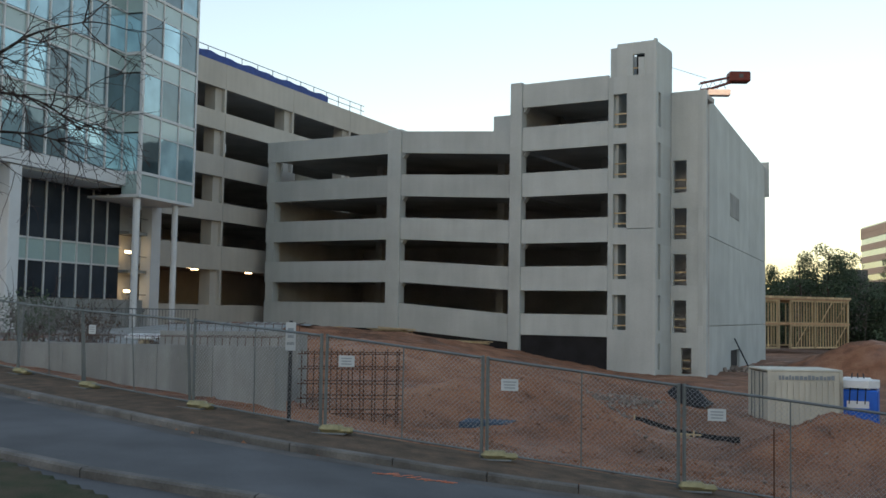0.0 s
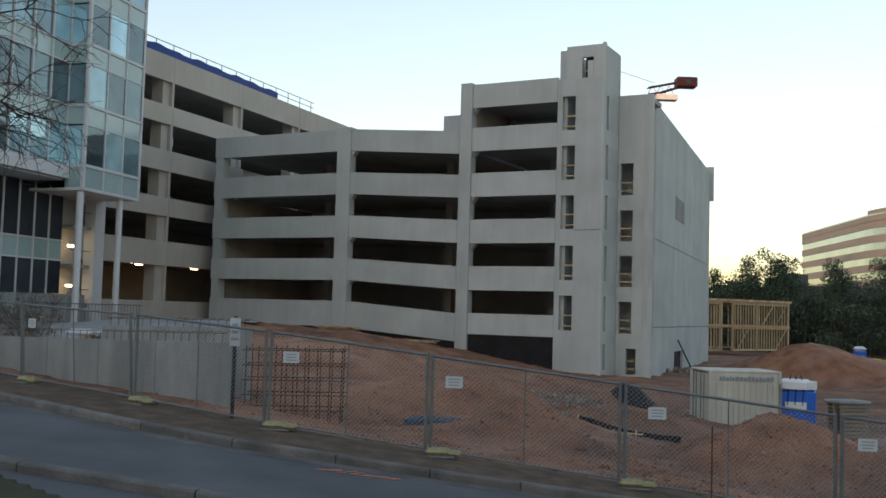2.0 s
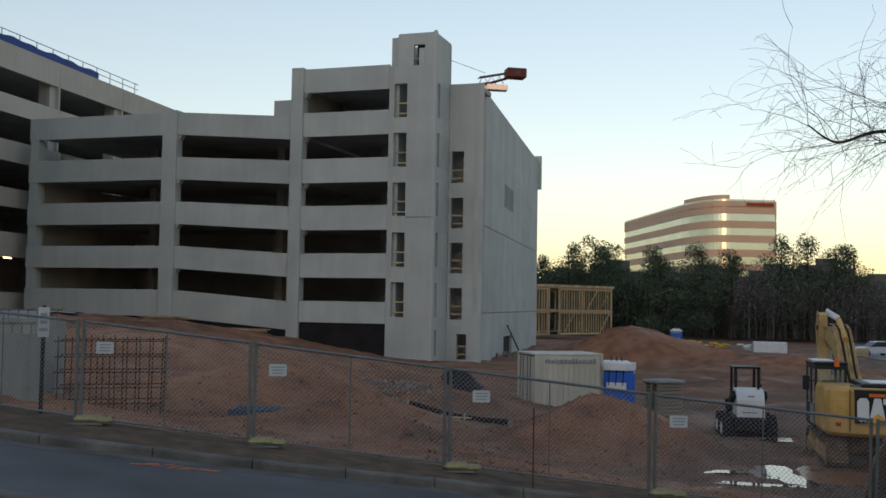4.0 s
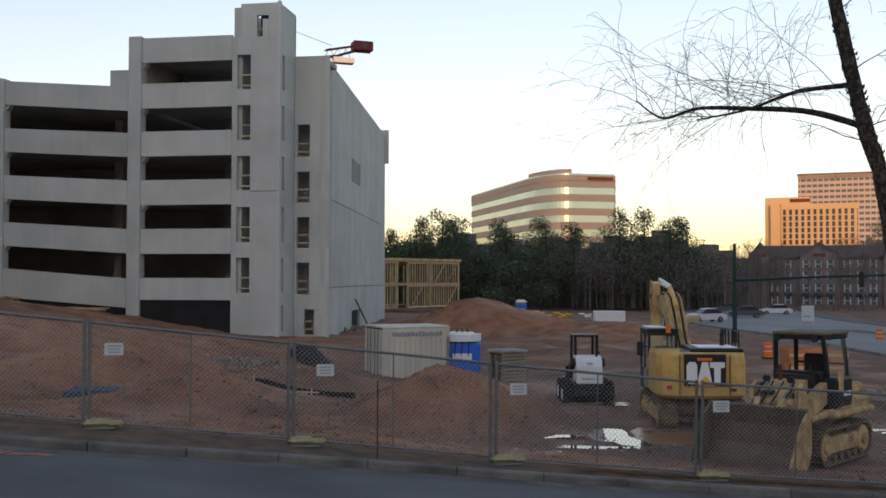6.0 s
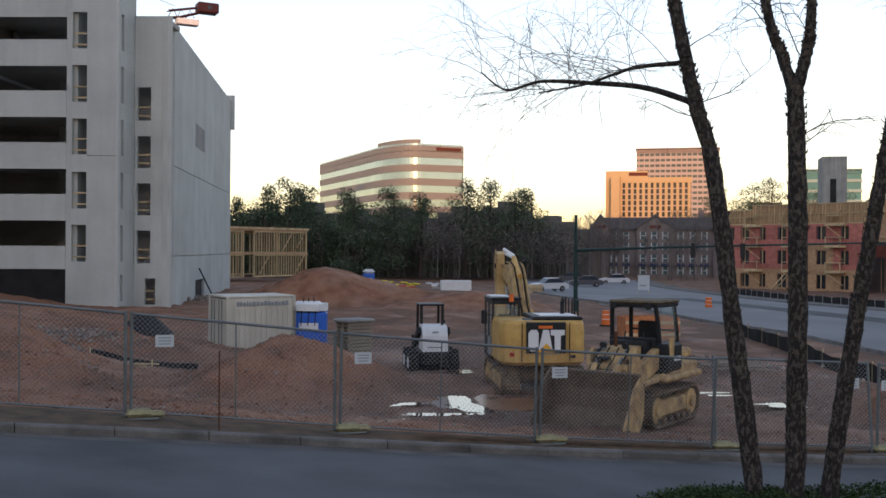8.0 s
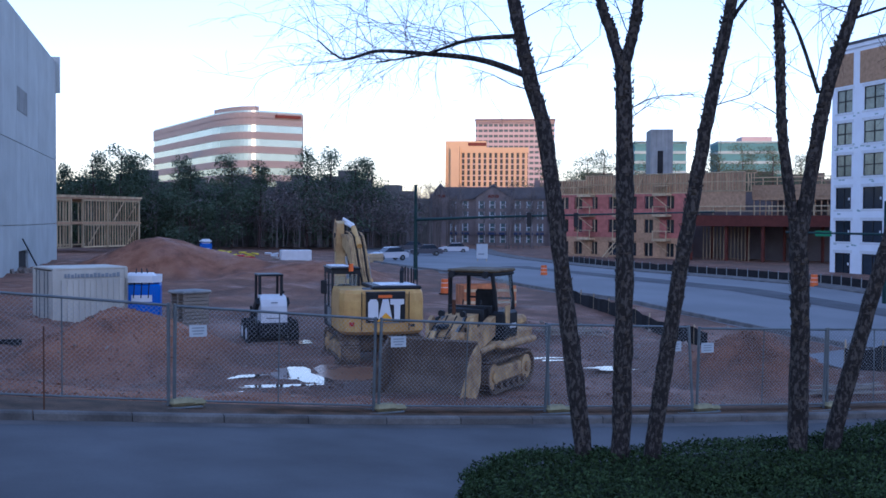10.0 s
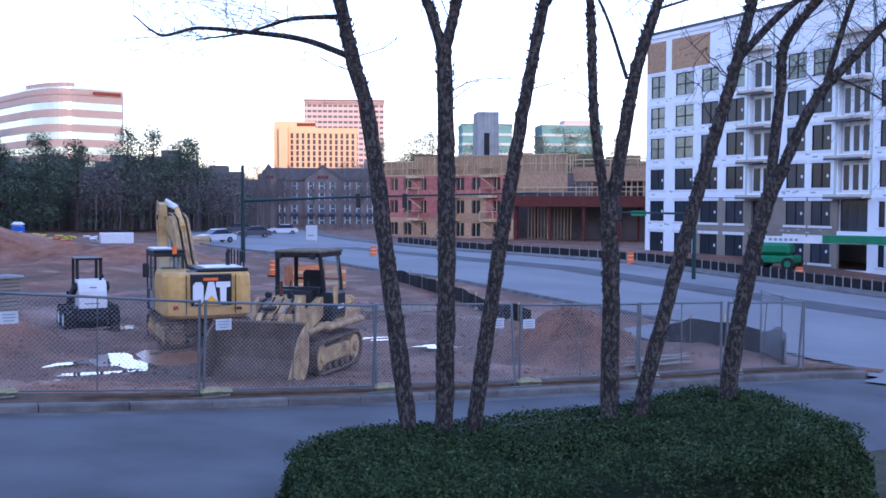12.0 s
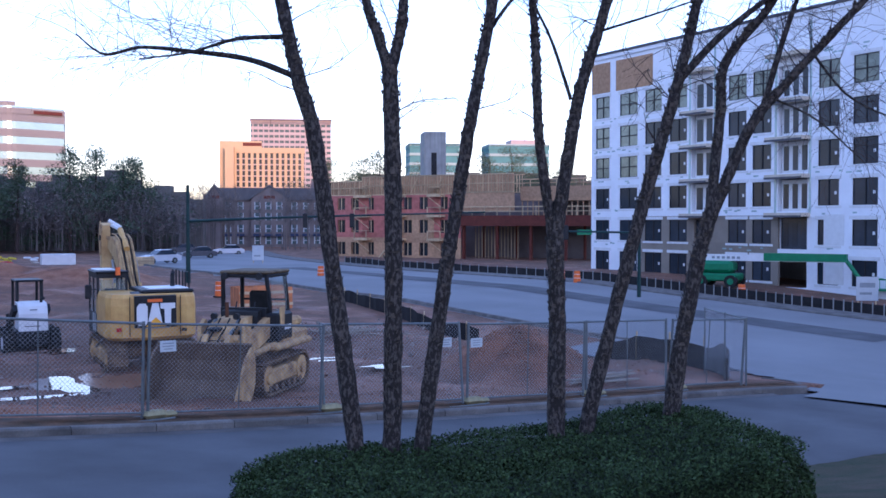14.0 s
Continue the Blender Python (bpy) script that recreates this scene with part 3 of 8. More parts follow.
for x0, x1, y0, y1 in ((26.5, 46, -30, 24),):
    nx, ny = 65, 150
    v = [(x0 + (x1 - x0) * i / nx, y0 + (y1 - y0) * j / ny) for j in range(ny + 1) for i in range(nx + 1)]
    fs = []
    for j in range(ny):
        for i in range(nx):
            a = j * (nx + 1) + i
            cx, cy = v[a]
            if (cy < 9.2 + max(0, cx - 28.8) * 0.6 or cx > 28.9 + (cy - 11) * 0.72 or cx > 40 - max(0, cy - 15) * -0.1) and (float(across(cx, cy)) > -7.0 or cy > 8.2 - max(0, 34 - cx) * 0.32 - max(0, cx - 34) * 4):
                fs.append((a, a + 1, a + nx + 2, a + nx + 1))
    for x, y in v:
        rz = float(road_z(min(x, 29.5)))
        z = rz - 0.084 + 0.024 * float(smooth_step(26.5, 29.0, x)) + 0.11 * float(smooth_step(-1.6, -0.6, across(x, y))) * float(smooth_step(28.2, 29.2, x))
        z += (-1.25 - 0.045 * max(0, 42 - y) + 0.13 - z) * float(smooth_step(30, 38, x))
        lay.append((x, y, z))
    apron.add(lay, fs)
tagged(part("junction", apron, M_STREET, smooth=True), "pale asphalt where the road meets the street", "road", kind="structure")

def on_bank(x, y):
    s = float(across(x, y))
    slope = (float(fence_y(x + 1.0)) - float(fence_y(x - 1.0))) / 2
    return -40 < s < -6.42 + float(near_shift(x + max(s, -8) * slope / math.sqrt(1 + slope * slope)))


bank_x, bank_y = spaced((-45, -12, 0.8), (-12, 3, 0.25), (3, 27, 0.4)), spaced((-25, 10, 0.5), (10, 18, 0.2), (18, 26, 0.4))
sheet("grass_bank", bank_x, bank_y, lambda X, Y: ground_z(X, Y) + 0.05, M_BANK, "dry winter grass on the near bank", "grass",
      keep=on_bank)

plaza_x, plaza_y = spaced((-34, -4, 1.0)), spaced((38, 62, 1.0))
sheet("paved_yard", plaza_x, plaza_y, lambda X, Y: ground_z(X, Y) + 0.12, M_WALLC, "grey concrete yard before the glass building", "pavement",
      keep=lambda x, y: x < -6.5 - (62 - y) * 0.12)


# ---- buildings ----
def garage():
    g = thing("parking_garage", frame_at(-14.35, 82.05, 0, 0.863, -0.505), "unfinished six-level precast concrete parking garage with stair tower", "parking garage")
    one, left, right = [17.17, 13.92, 10.70, 7.50, 4.33], None, [16.50, 13.40, 10.20, 6.95, 3.65]
    three = [19.73, 16.66, 13.45, 10.20, 6.95, 3.70]

    def panel(u0, u1, za, zb, h, name="spandrel_panel"):
        sh = Shape()
        sh.hexa([(u0, 0.0, za - h), (u1, 0.0, zb - h), (u1, 0.28, zb - h), (u0, 0.28, za - h), (u0, 0.0, za), (u1, 0.0, zb), (u1, 0.28, zb), (u0, 0.28, za)])
        part(name, sh, M_PRECAST, g)

    def deck(u0, u1, za, zb):
        part("deck", Shape().hexa([(u0, 0.3, za - .3), (u1, 0.3, zb - .3), (u1, 14, zb - .3), (u0, 14, za - .3), (u0, 0.3, za), (u1, 0.3, zb), (u1, 14, zb), (u0, 14, za)]), M_SLAB, g)

    for i, (a, b) in enumerate(zip(one, right)):
        low = i == 4
        panel(0.0, 11.72, a, a, 1.9 if low else 1.62)
        panel(12.93, 21.98, a, b, 1.95 if low else 1.62)
        deck(0.1, 12.3, a - 1.05, a - 1.05)
        deck(12.3, 22.3, a - 1.05, b - 1.05)
    for i, a in enumerate(three):
        panel(22.92, 29.25, a, a, 1.45 if i == 5 else 1.66)
        deck(22.5, 29.5, a - 1.05 if i else a - 0.5, a - 1.05 if i else a - 0.5)
    for u0, u1, top in ((11.74, 12.91, 17.32), (22.0, 22.9, 19.85)):
        part("column", Shape().soft(u0, u1, -0.14, 0.7, -0.5, top, 0.03), M_PRECAST, g)
    for u0 in (0.05,):
        for i, a in enumerate(one[:-1]):
            part("column", Shape().box(u0, u0 + 0.75, 0.05, 0.8, one[i + 1], a - 1.6), M_PRECAST, g)
    # corbels under the panels beside the columns
    for i in range(4):
        for u, z in ((12.95, one[i + 1] + 1.35), (22.95, three[i + 1] + 1.3), (22.95, three[i] - 1.9)):
            part("corbel", Shape().prism([(u, z + .25), (u + .3, z + .25), (u, z - .12)], 0.1, 0.6), M_PRECAST, g)
    part("back_wall", Shape().box(0, 29.5, 13.8, 14.2, -0.5, 18.5), M_SLAB, g)
    part("end_wall", Shape().box(-0.2, 0.0, 0.6, 14, -0.5, 12.5), M_SLAB, g)
    for u in (6.0, 17.4, 26.0):
        part("inner_column", Shape().box(u, u + 0.6, 7.0, 7.7, -0.3, 16.0), M_SLAB, g)
    part("stair_head", Shape().box(19.9, 22.0, 1.4, 4.0, 15.5, 17.95), M_PRECAST, g)
    part("ramp_wall", Shape().hexa([(.9, 2.4, 12.5), (6.2, 2.4, 12.5), (6.2, 2.7, 12.5), (.9, 2.7, 12.5), (.9, 2.4, 14.9), (6.2, 2.4, 13.6), (6.2, 2.7, 13.6), (.9, 2.7, 14.9)]), M_PRECAST, g)
    part("top_end", Shape().box(22.5, 22.7, 0.3, 8.2, 15.5, 18.9), M_SLAB, g)
    part("top_back", Shape().box(22.5, 29.5, 8.0, 8.3, 15.5, 19.2), M_SLAB, g)
    part("roof_slab", Shape().box(22.6, 29.3, 0.3, 8.2, 18.6, 18.9), M_SLAB, g)
    part("ramp_wall", Shape().hexa([(23, 6.4, 15.4), (25.5, 2.4, 15.4), (25.5, 2.7, 15.4), (23, 6.8, 15.4), (23, 6.4, 18.6), (25.5, 2.4, 16.8), (25.5, 2.7, 16.8), (23, 6.8, 18.6)]), M_SLAB, g)
    part("foundation_wall", Shape().box(13.0, 29.2, 0.12, 0.5, -1.2, 2.22), M_BLACK, g, "black waterproofed foundation wall")
    part("foundation_wall", Shape().box(0.0, 13.0, 0.2, 0.6, -1.2, 2.6), M_BLACK, g, "black waterproofed foundation wall")

    # stair tower: front wall with a column of openings
    U0, UA, UB, U1 = 29.27, 29.62, 30.55, 32.56
    holes = [(16.09, 18.38), (12.75, 15.05), (9.45, 11.7), (6.05, 8.35), (2.73, 5.03)]
    z = -1.0
    for lo, hi in sorted(holes):
        part("tower_wall", Shape().box(UA, UB, -0.02, 0.3, z, lo), M_PRECAST, g)
        for k, zz in enumerate((lo + 0.25, lo + 0.95)):
            part("guard_rail", Shape().box(UA, UB, 0.22, 0.27, zz, zz + 0.09), M_PINE, g)
        z = hi
    part("tower_wall", Shape().box(UA, UB, -0.02, 0.3, z, 19.55), M_PRECAST, g)
    part("tower_wall", Shape().box(U0, UA, -0.02, 0.3, -1.0, 19.55), M_PRECAST, g)
    part("tower_wall", Shape().box(UB, U1 - 0.18, -0.02, 0.3, -1.0, 9.35), M_PRECAST, g)
    part("tower_wall", Shape().box(UB, U1 - 0.18, -0.02, 0.3, 9.39, 19.55), M_PRECAST, g)
    part("tower_corner", Shape().box(U1 - 0.17, U1, -0.06, 0.3, -1.0, 21.85), M_PRECAST, g)
    part("tower_cap", Shape().box(29.85, 30.95, 0.0, 0.3, 19.56, 21.75), M_PRECAST, g)
    part("tower_cap", Shape().box(30.95, 31.75, 0.0, 0.3, 20.95, 21.75), M_PRECAST, g)
    part("tower_cap", Shape().box(31.75, U1 - .18, 0.0, 0.3, 19.56, 21.75), M_PRECAST, g)
    # black sheet added to paint the notch's shade
    part("tower_recess", Shape().box(30.9, 31.8, 0.9, 1.0, 19.4, 21.3), M_BLACK, g)
    part("tower_fin", Shape().box(31.35, 31.75, -0.05, 0.0, 19.4, 20.7), M_PRECAST, g)
    part("guard_rail", Shape().box(30.95, 31.75, 0.1, 0.16, 20.0, 20.1), M_PINE, g)
    part("tower_back", Shape().box(29.85, U1, 3.0, 3.3, -1.0, 21.6), M_PRECAST, g)
    part("tower_side", Shape().box(29.27, 29.85, 0.32, 3.0, -1.0, 21.6), M_PRECAST, g)
    # side wall of the tower with slit openings
    z = -1.0
    for lo, hi in [(0.2, 1.9)] + sorted((a, b) for a, b in holes):
        part("tower_side", Shape().box(U1 - 0.28, U1, 0.31, 3.2, z, lo), M_PRECAST, g)
        part("tower_side", Shape().box(U1 - 0.28, U1, 0.31, 0.45, lo, hi), M_PRECAST, g)
        part("tower_side", Shape().box(U1 - 0.28, U1, 0.95, 3.2, lo, hi), M_PRECAST, g)
        z = hi
    part("tower_side", Shape().box(U1 - 0.28, U1, 0.31, 3.2, z, 21.7), M_PRECAST, g)

    # set-back wall with a column of openings, then the long side
    A, B, C, D = 32.56, 32.72, 33.62, 34.95
    holes = [(11.98, 14.17), (8.85, 10.95), (5.75, 7.85), (2.6, 4.75), (-0.12, 1.6)]
    z = -1.3
    for k, (lo, hi) in enumerate(sorted(holes)):
        dx = 0.55 if k == 0 else 0.0
        part("rear_wall", Shape().box(A + 0.0, D, 3.14, 3.44, z, lo), M_PRECAST, g) if lo > z else None
        part("rear_wall", Shape().box(A + 0.0, B + dx, 3.14, 3.44, lo, hi), M_PRECAST, g)
        part("rear_wall", Shape().box(C + dx - (.2 if dx else 0), D, 3.14, 3.44, lo, hi), M_PRECAST, g)
        for zz in (lo + 0.3, lo + 0.85):
            part("guard_rail", Shape().box(B + dx, C + dx, 3.36, 3.42, zz, zz + 0.09), M_PINE, g)
        z = hi
    part("rear_wall", Shape().box(A, D, 3.14, 3.44, z, 18.85), M_PRECAST, g)
    part("inner_wall", Shape().box(32.0, 34.5, 5.2, 5.5, -1, 18.7), M_SLAB, g)
    part("stair_roof", Shape().box(32.3, 34.9, 3.44, 5.3, 18.3, 18.6), M_SLAB, g)

    # long side wall in tall panels with two level joints
    s = part("side_wall", Shape().box(0.02, 0.05, 0.5, 0.6, 0, 0.3), M_PRECAST, g)
    side = frame_at(17.2, 67.2, 0, 0.40, 0.917)
    loc = (g.matrix_basis.inverted() @ side)
    s.matrix_basis = loc
    edges = [0.0, 6.2, 12.4, 18.6, 24.8, 31.0, 38.0]
    rows = [(-1.8, 3.03), (3.08, 9.2), (9.25, 18.8)]
    for i in range(6):
        for lo, hi in rows:
            if i == 2 and lo < 0:
                part("panel", Shape().box(edges[i], 13.2, 0.0, 0.3, lo, hi), M_PRECAST, s)
                part("panel", Shape().box(18.3, edges[i + 1] - .03, 0.0, 0.3, lo, hi), M_PRECAST, s)
                part("panel", Shape().box(13.2, 18.3, 0.0, 0.3, 1.1, hi), M_PRECAST, s)
                # black panel fills the doorway in place of the shade inside
                part("door_recess", Shape().box(13.22, 18.28, 0.2, 0.255, lo, 1.08), M_BLACK, s, "black panel standing for the shade in an open doorway")
                continue
            part("panel", Shape().box(edges[i], edges[i + 1] - 0.03, 0.0, 0.3, lo, hi), M_PRECAST, s)
    part("joint_backing", Shape().box(0.2, 37.9, 0.26, 0.5, -1.5, 18.6), M_SLAB, s)
    part("fin", Shape().box(37.6, 38.0, -0.4, 0.5, 15.8, 19.3), M_PRECAST, s)
    part("window_patch", Shape().box(12.9, 18.0, -0.03, 0.0, 11.6, 13.4), M_WALLC, s)
    part("prop", Shape().tube([(12.6, -1.8, -0.9), (14.6, -0.1, 2.0)], 0.06), M_DARK, s)
    return g


def wing():
    k = 1.1
    w = thing("parking_garage", frame_at(-18.26, 76.78, 0, 0.416, 0.909), "older tan precast parking garage wing with rooftop railing", "parking garage")
    up = lambda q: 3.7 + (q - 3.7) * k
    rows = [(up(a), up(b)) for a, b in ((19.3, 17.6), (16.3, 14.45), (13.0, 11.15), (9.85, 8.1), (6.4, 3.95))]
    cuts = [-9.0, 2.45, 12.1, 22.0, 34.0]
    tops = [up(21.1)] + [b for a, b in rows]
    bots = [a for a, b in rows] + [0.0]
    for i, (t, b) in enumerate(zip(tops, bots)):
        for c0, c1 in zip(cuts, cuts[1:]):
            part("spandrel_panel", Shape().box(c0 + 0.03, c1 - 0.03, 0.0, 0.3, b, t), M_WING, w)
            part("deck", Shape().box(c0, c1, 0.3, 14, b + 0.5, b + 0.8), M_SLAB, w)
    for c in cuts[:-1]:
        part("column", Shape().box(c - 0.95, c + 0.1, 0.3, 1.3, 0, up(20.9)), M_WING, w)
        part("column", Shape().box(c - 0.12, c + 0.12, 0.02, 0.3, 0, up(20.9)), M_WING, w)
    part("back_wall", Shape().box(-9, 34, 14, 14.3, 0, up(20.5)), M_SLAB, w)
    part("end_wall", Shape().box(33.6, 34, 0.3, 14, 0, up(20.5)), M_SLAB, w)
    t = up(21.1)
    for x in np.arange(-1.5, 26, 2.2):
        part("rail_post", Shape().tube([(x, 0.5, t - 0.4), (x, 0.5, t + 1.15)], 0.035, 5), M_STEEL, w)
    for h in (0.65, 1.15):
        part("rail", Shape().tube([(-2, 0.5, t + h), (25.5, 0.5, t + h)], 0.035, 5), M_STEEL, w)
    pts = [(x, t + 0.72 + 0.12 * math.sin(x * 1.7) * math.cos(x * 0.6)) for x in np.arange(-2, 19, 0.5)]
    k = len(pts)
    sh = Shape().add([(x, y, z) for y in (0.42, 0.44) for x, top in pts for z in (t - 0.1, top)],
                     [(2 * i, 2 * i + 2, 2 * i + 3, 2 * i + 1) for i in range(k - 1)] + [(2 * (k + i), 2 * (k + i) + 1, 2 * (k + i) + 3, 2 * (k + i) + 2) for i in range(k - 1)]
                     + [(2 * i + 1, 2 * i + 3, 2 * (k + i) + 3, 2 * (k + i) + 1) for i in range(k - 1)])
    part("tarpaulin", sh, M_BLUETARP, w, "blue tarpaulin along the rail")
    m = bpy.data.materials.new("warm_lamp")
    m.use_nodes = True
    m.node_tree.nodes["Principled BSDF"].inputs["Emission Color"].default_value = (1.0, 0.72, 0.35, 1)
    m.node_tree.nodes["Principled BSDF"].inputs["Emission Strength"].default_value = 2.2
    for x, y in ((-5.2, 4), (1.0, 5), (6.0, 6), (9.0, 8), (14, 6), (17, 8)):
        part("ceiling_lamp", Shape().box(x, x + 0.9, y, y + 0.15, rows[4][0] + 0.35, rows[4][0] + 0.45), m, w)
    part("door_light", Shape().box(3.05, 3.3, 0.5, 0.6, rows[1][1] + 0.5, rows[1][1] + 1.2), M_WPLAST, w)
    return m


def glass_building(lamp):
    g = thing("office_building", frame_at(-19.67, 61.63, 0, 0.300, 0.954), "glass curtain-wall office building with white frame and corner bay", "office building")
    floors = [11.85, 15.5, 19.2, 22.9, 26.6]
    # main face behind, bay in front
    for base, z1 in zip(floors, floors[1:]):
        for i in range(9):
            a, b = -1.75 * (i + 1), -1.75 * i
            part("pane", Shape().box(a + 0.04, b - 0.04, 0.05, 0.09, base + 0.12, z1 - 1.2), M_GLASS_SKY, g)
            part("spandrel_glass", Shape().box(a + 0.04, b - 0.04, 0.05, 0.09, z1 - 1.1, z1 - 0.05), M_SPANDREL, g)
            part("mullion", Shape().box(b - 0.05, b + 0.05, -0.06, 0.12, base, z1), M_WHITE_PAINT, g)
        for zz in (base, z1 - 1.15):
            part("transom", Shape().box(-15.75, 0, -0.05, 0.11, zz - 0.04, zz + 0.05), M_WHITE_PAINT, g)
    for base, z1 in zip([10.45] + floors, floors):
        short = z1 < 12
        for i in range(3):
            a, b = 2.02 * i, 2.02 * (i + 1)
            if short:
                part("pane", Shape().box(a + .05, b - .05, -1.27, -1.23, base + 0.1, z1 - 0.1), M_SPANDREL, g)
                continue
            part("pane", Shape().box(a + .05, b - .05, -1.27, -1.23, base + 0.1, z1 - 1.25), M_GLASS_SKY, g)
            part("spandrel_glass", Shape().box(a + .05, b - .05, -1.27, -1.23, z1 - 1.15, z1 - 0.12), M_SPANDREL, g)
        part("side_pane", Shape().box(-0.02, 0.03, -1.2, -0.05, base + .1, z1 - (0.1 if short else 1.25)), M_SPANDREL if short else M_GLASS_SKY, g)
        if not short:
            part("side_pane", Shape().box(-0.02, 0.03, -1.2, -0.05, z1 - 1.15, z1 - .12), M_SPANDREL, g)
            part("transom", Shape().box(0, 6.06, -1.3, -1.2, z1 - 1.23, z1 - 1.16), M_WHITE_PAINT, g)
        part("transom", Shape().box(-0.05, 6.1, -1.34, 0.0, base - 0.09, base + 0.09), M_WHITE_PAINT, g)
    for i, wd in enumerate((0.11, 0.045, 0.045, 0.09)):
        part("mullion", Shape().box(2.02 * i - wd, 2.02 * i + wd, -1.34, -1.16, 10.4, 26.6), M_WHITE_PAINT, g)
    part("bay_floor", Shape().box(0, 6.06, -1.2, 3, 10.35, 10.5), M_WHITE_PAINT, g)
    part("bay_end", Shape().box(5.95, 6.05, -1.2, 3, 10.4, 26.6), M_SPANDREL, g)
    part("core", Shape().box(-16, 6, 3, 12, 2, 26.6), M_SLAB, g)
    for z in floors:
        part("floor_slab", Shape().box(-16, 5.9, 0.15, 3.2, z - 0.35, z - 0.1), M_SLAB, g)
    part("fascia", Shape().box(-16, -0.05, -0.35, 0.1, 11.05, 11.8), M_WHITE_PAINT, g)
    part("soffit", Shape().box(-16, 0, 0.1, 3, 10.95, 11.1), M_WHITE_PAINT, g)
    # recessed lower glazing
    for i in range(9):
        a = -9.6 + 1.45 * i
        part("pane", Shape().box(a + .04, a + 1.41, 2.4, 2.45, 7.6, 10.9), M_DKGLASS, g)
        part("spandrel_glass", Shape().box(a + .04, a + 1.41, 2.4, 2.45, 6.35, 7.5), M_SPANDREL, g)
        part("pane", Shape().box(a + .04, a + 1.41, 2.4, 2.45, 4.2, 6.25), M_DKGLASS, g)
        part("mullion", Shape().box(a - .04, a + .04, 2.3, 2.5, 4.0, 10.95), M_WHITE_PAINT, g)
    part("base_wall", Shape().box(-16, 5.0, 1.6, 2.3, 1.5, 4.15), M_WALLC, g)
    for zz in (6.3, 7.55):
        part("transom", Shape().box(-9.6, 3.45, 2.32, 2.48, zz - .05, zz + .05), M_WHITE_PAINT, g)
    for x, y, r, z1 in ((0.35, -0.9, 0.22, 10.4), (4.6, -0.9, 0.2, 10.4)):
        part("column", Shape().tube([(x, y, 1.8), (x, y, z1)], r, 12), M_WHITE_PAINT, g)
    part("column", Shape().soft(-9.9, -9.0, -0.3, 0.6, 2, 11.0, 0.05), M_WHITE_PAINT, g)
    part("stair_wall", Shape().box(5.5, 6.6, 1.4, 2.2, 1.8, 10.4), M_WHITE_PAINT, g)
    for z in (7.2, 4.65):
        part("stair_lamp", Shape().box(3.9, 4.9, 2.2, 2.3, z, z + 0.16), lamp, g)
    for z in (3.4, 5.9, 8.4):
        part("stair_landing", Shape().box(3.5, 5.5, 1.7, 3.0, z, z + 0.2), M_WALLC, g)
        part("stair_rail", Shape().tube([(3.5, 1.7, z + 1.1), (5.5, 1.7, z + 1.1)], 0.03, 5), M_STEEL, g)
    for x in np.arange(-9, 6, 0.35):
        part("baluster", Shape().tube([(x, -2.0, 2.4), (x, -2.0, 3.6)], 0.015, 4), M_STEEL, g)
    part("handrail", Shape().tube([(-9, -2.0, 3.6), (6, -2.0, 3.6)], 0.03, 5), M_STEEL, g)


garage()
glass_building(wing())


def slewing_crane():
    c = thing("crane", frame_at(38.4, 148.2, 0, 0.997, -0.02), "dark red tower crane jib end with white counterweight behind garage", "crane")
    sh = Shape()
    for y in (-0.5, 0.5):
        sh.tube([(-1, y, 37.0), (0.5, y, 37.2), (3.8, y, 38.3)], 0.14, 5)
        sh.tube([(-1, y, 38.0), (3.2, y, 38.9)], 0.1, 5)
    for i in range(3):
        x = -1 + i * 1.25
        sh.tube([(x, -0.5, 37.1), (x + .6, -0.5, 38.3), (x + 1.25, -0.5, 37.2)], 0.07, 4)
    part("jib", sh, M_MAROON, c)
    part("machine_house", Shape().soft(3.2, 6.3, -1, 1, 38.2, 39.7, 0.15), M_MAROON, c)
    part("cab_window", Shape().box(4.6, 5.2, -1.03, -1.0, 38.7, 39.3), M_DKGLASS, c)
    part("counterweight", Shape().box(0.2, 3.4, -0.8, 0.8, 36.2, 37.0), M_WPLAST, c, "pale counterweight blocks")
    part("mast", Shape().box(-3.5, -1.0, -0.8, 0.8, 0, 36.6), M_MAROON, c)
    part("cable", Shape().tube([(-6, 0, 40.6), (0, 0, 38.8)], 0.04, 4), M_DARK, c)


slewing_crane()


def wall_with_windows(holder, s0, s1, z0, z1, holes, mat, name="wall", y0=0.0, t=0.25):
    """A wall along x in strips and piers, leaving the rectangular holes (x0, x1, z0, z1) open."""
    zs = sorted({z0, z1} | {h[2] for h in holes} | {h[3] for h in holes})
    sh = Shape()
    for a, b in zip(zs, zs[1:]):
        if a < z0 or b > z1:
            continue
        open_ = sorted((h[0], h[1]) for h in holes if h[2] <= a + 1e-4 and h[3] >= b - 1e-4)
        x = s0
        for p, q in open_:
            if p > x:
                sh.box(x, p, y0, y0 + t, a, b)
            x = max(x, q)
        if x < s1:
            sh.box(x, s1, y0, y0 + t, a, b)
    return part(name, sh, mat, holder)


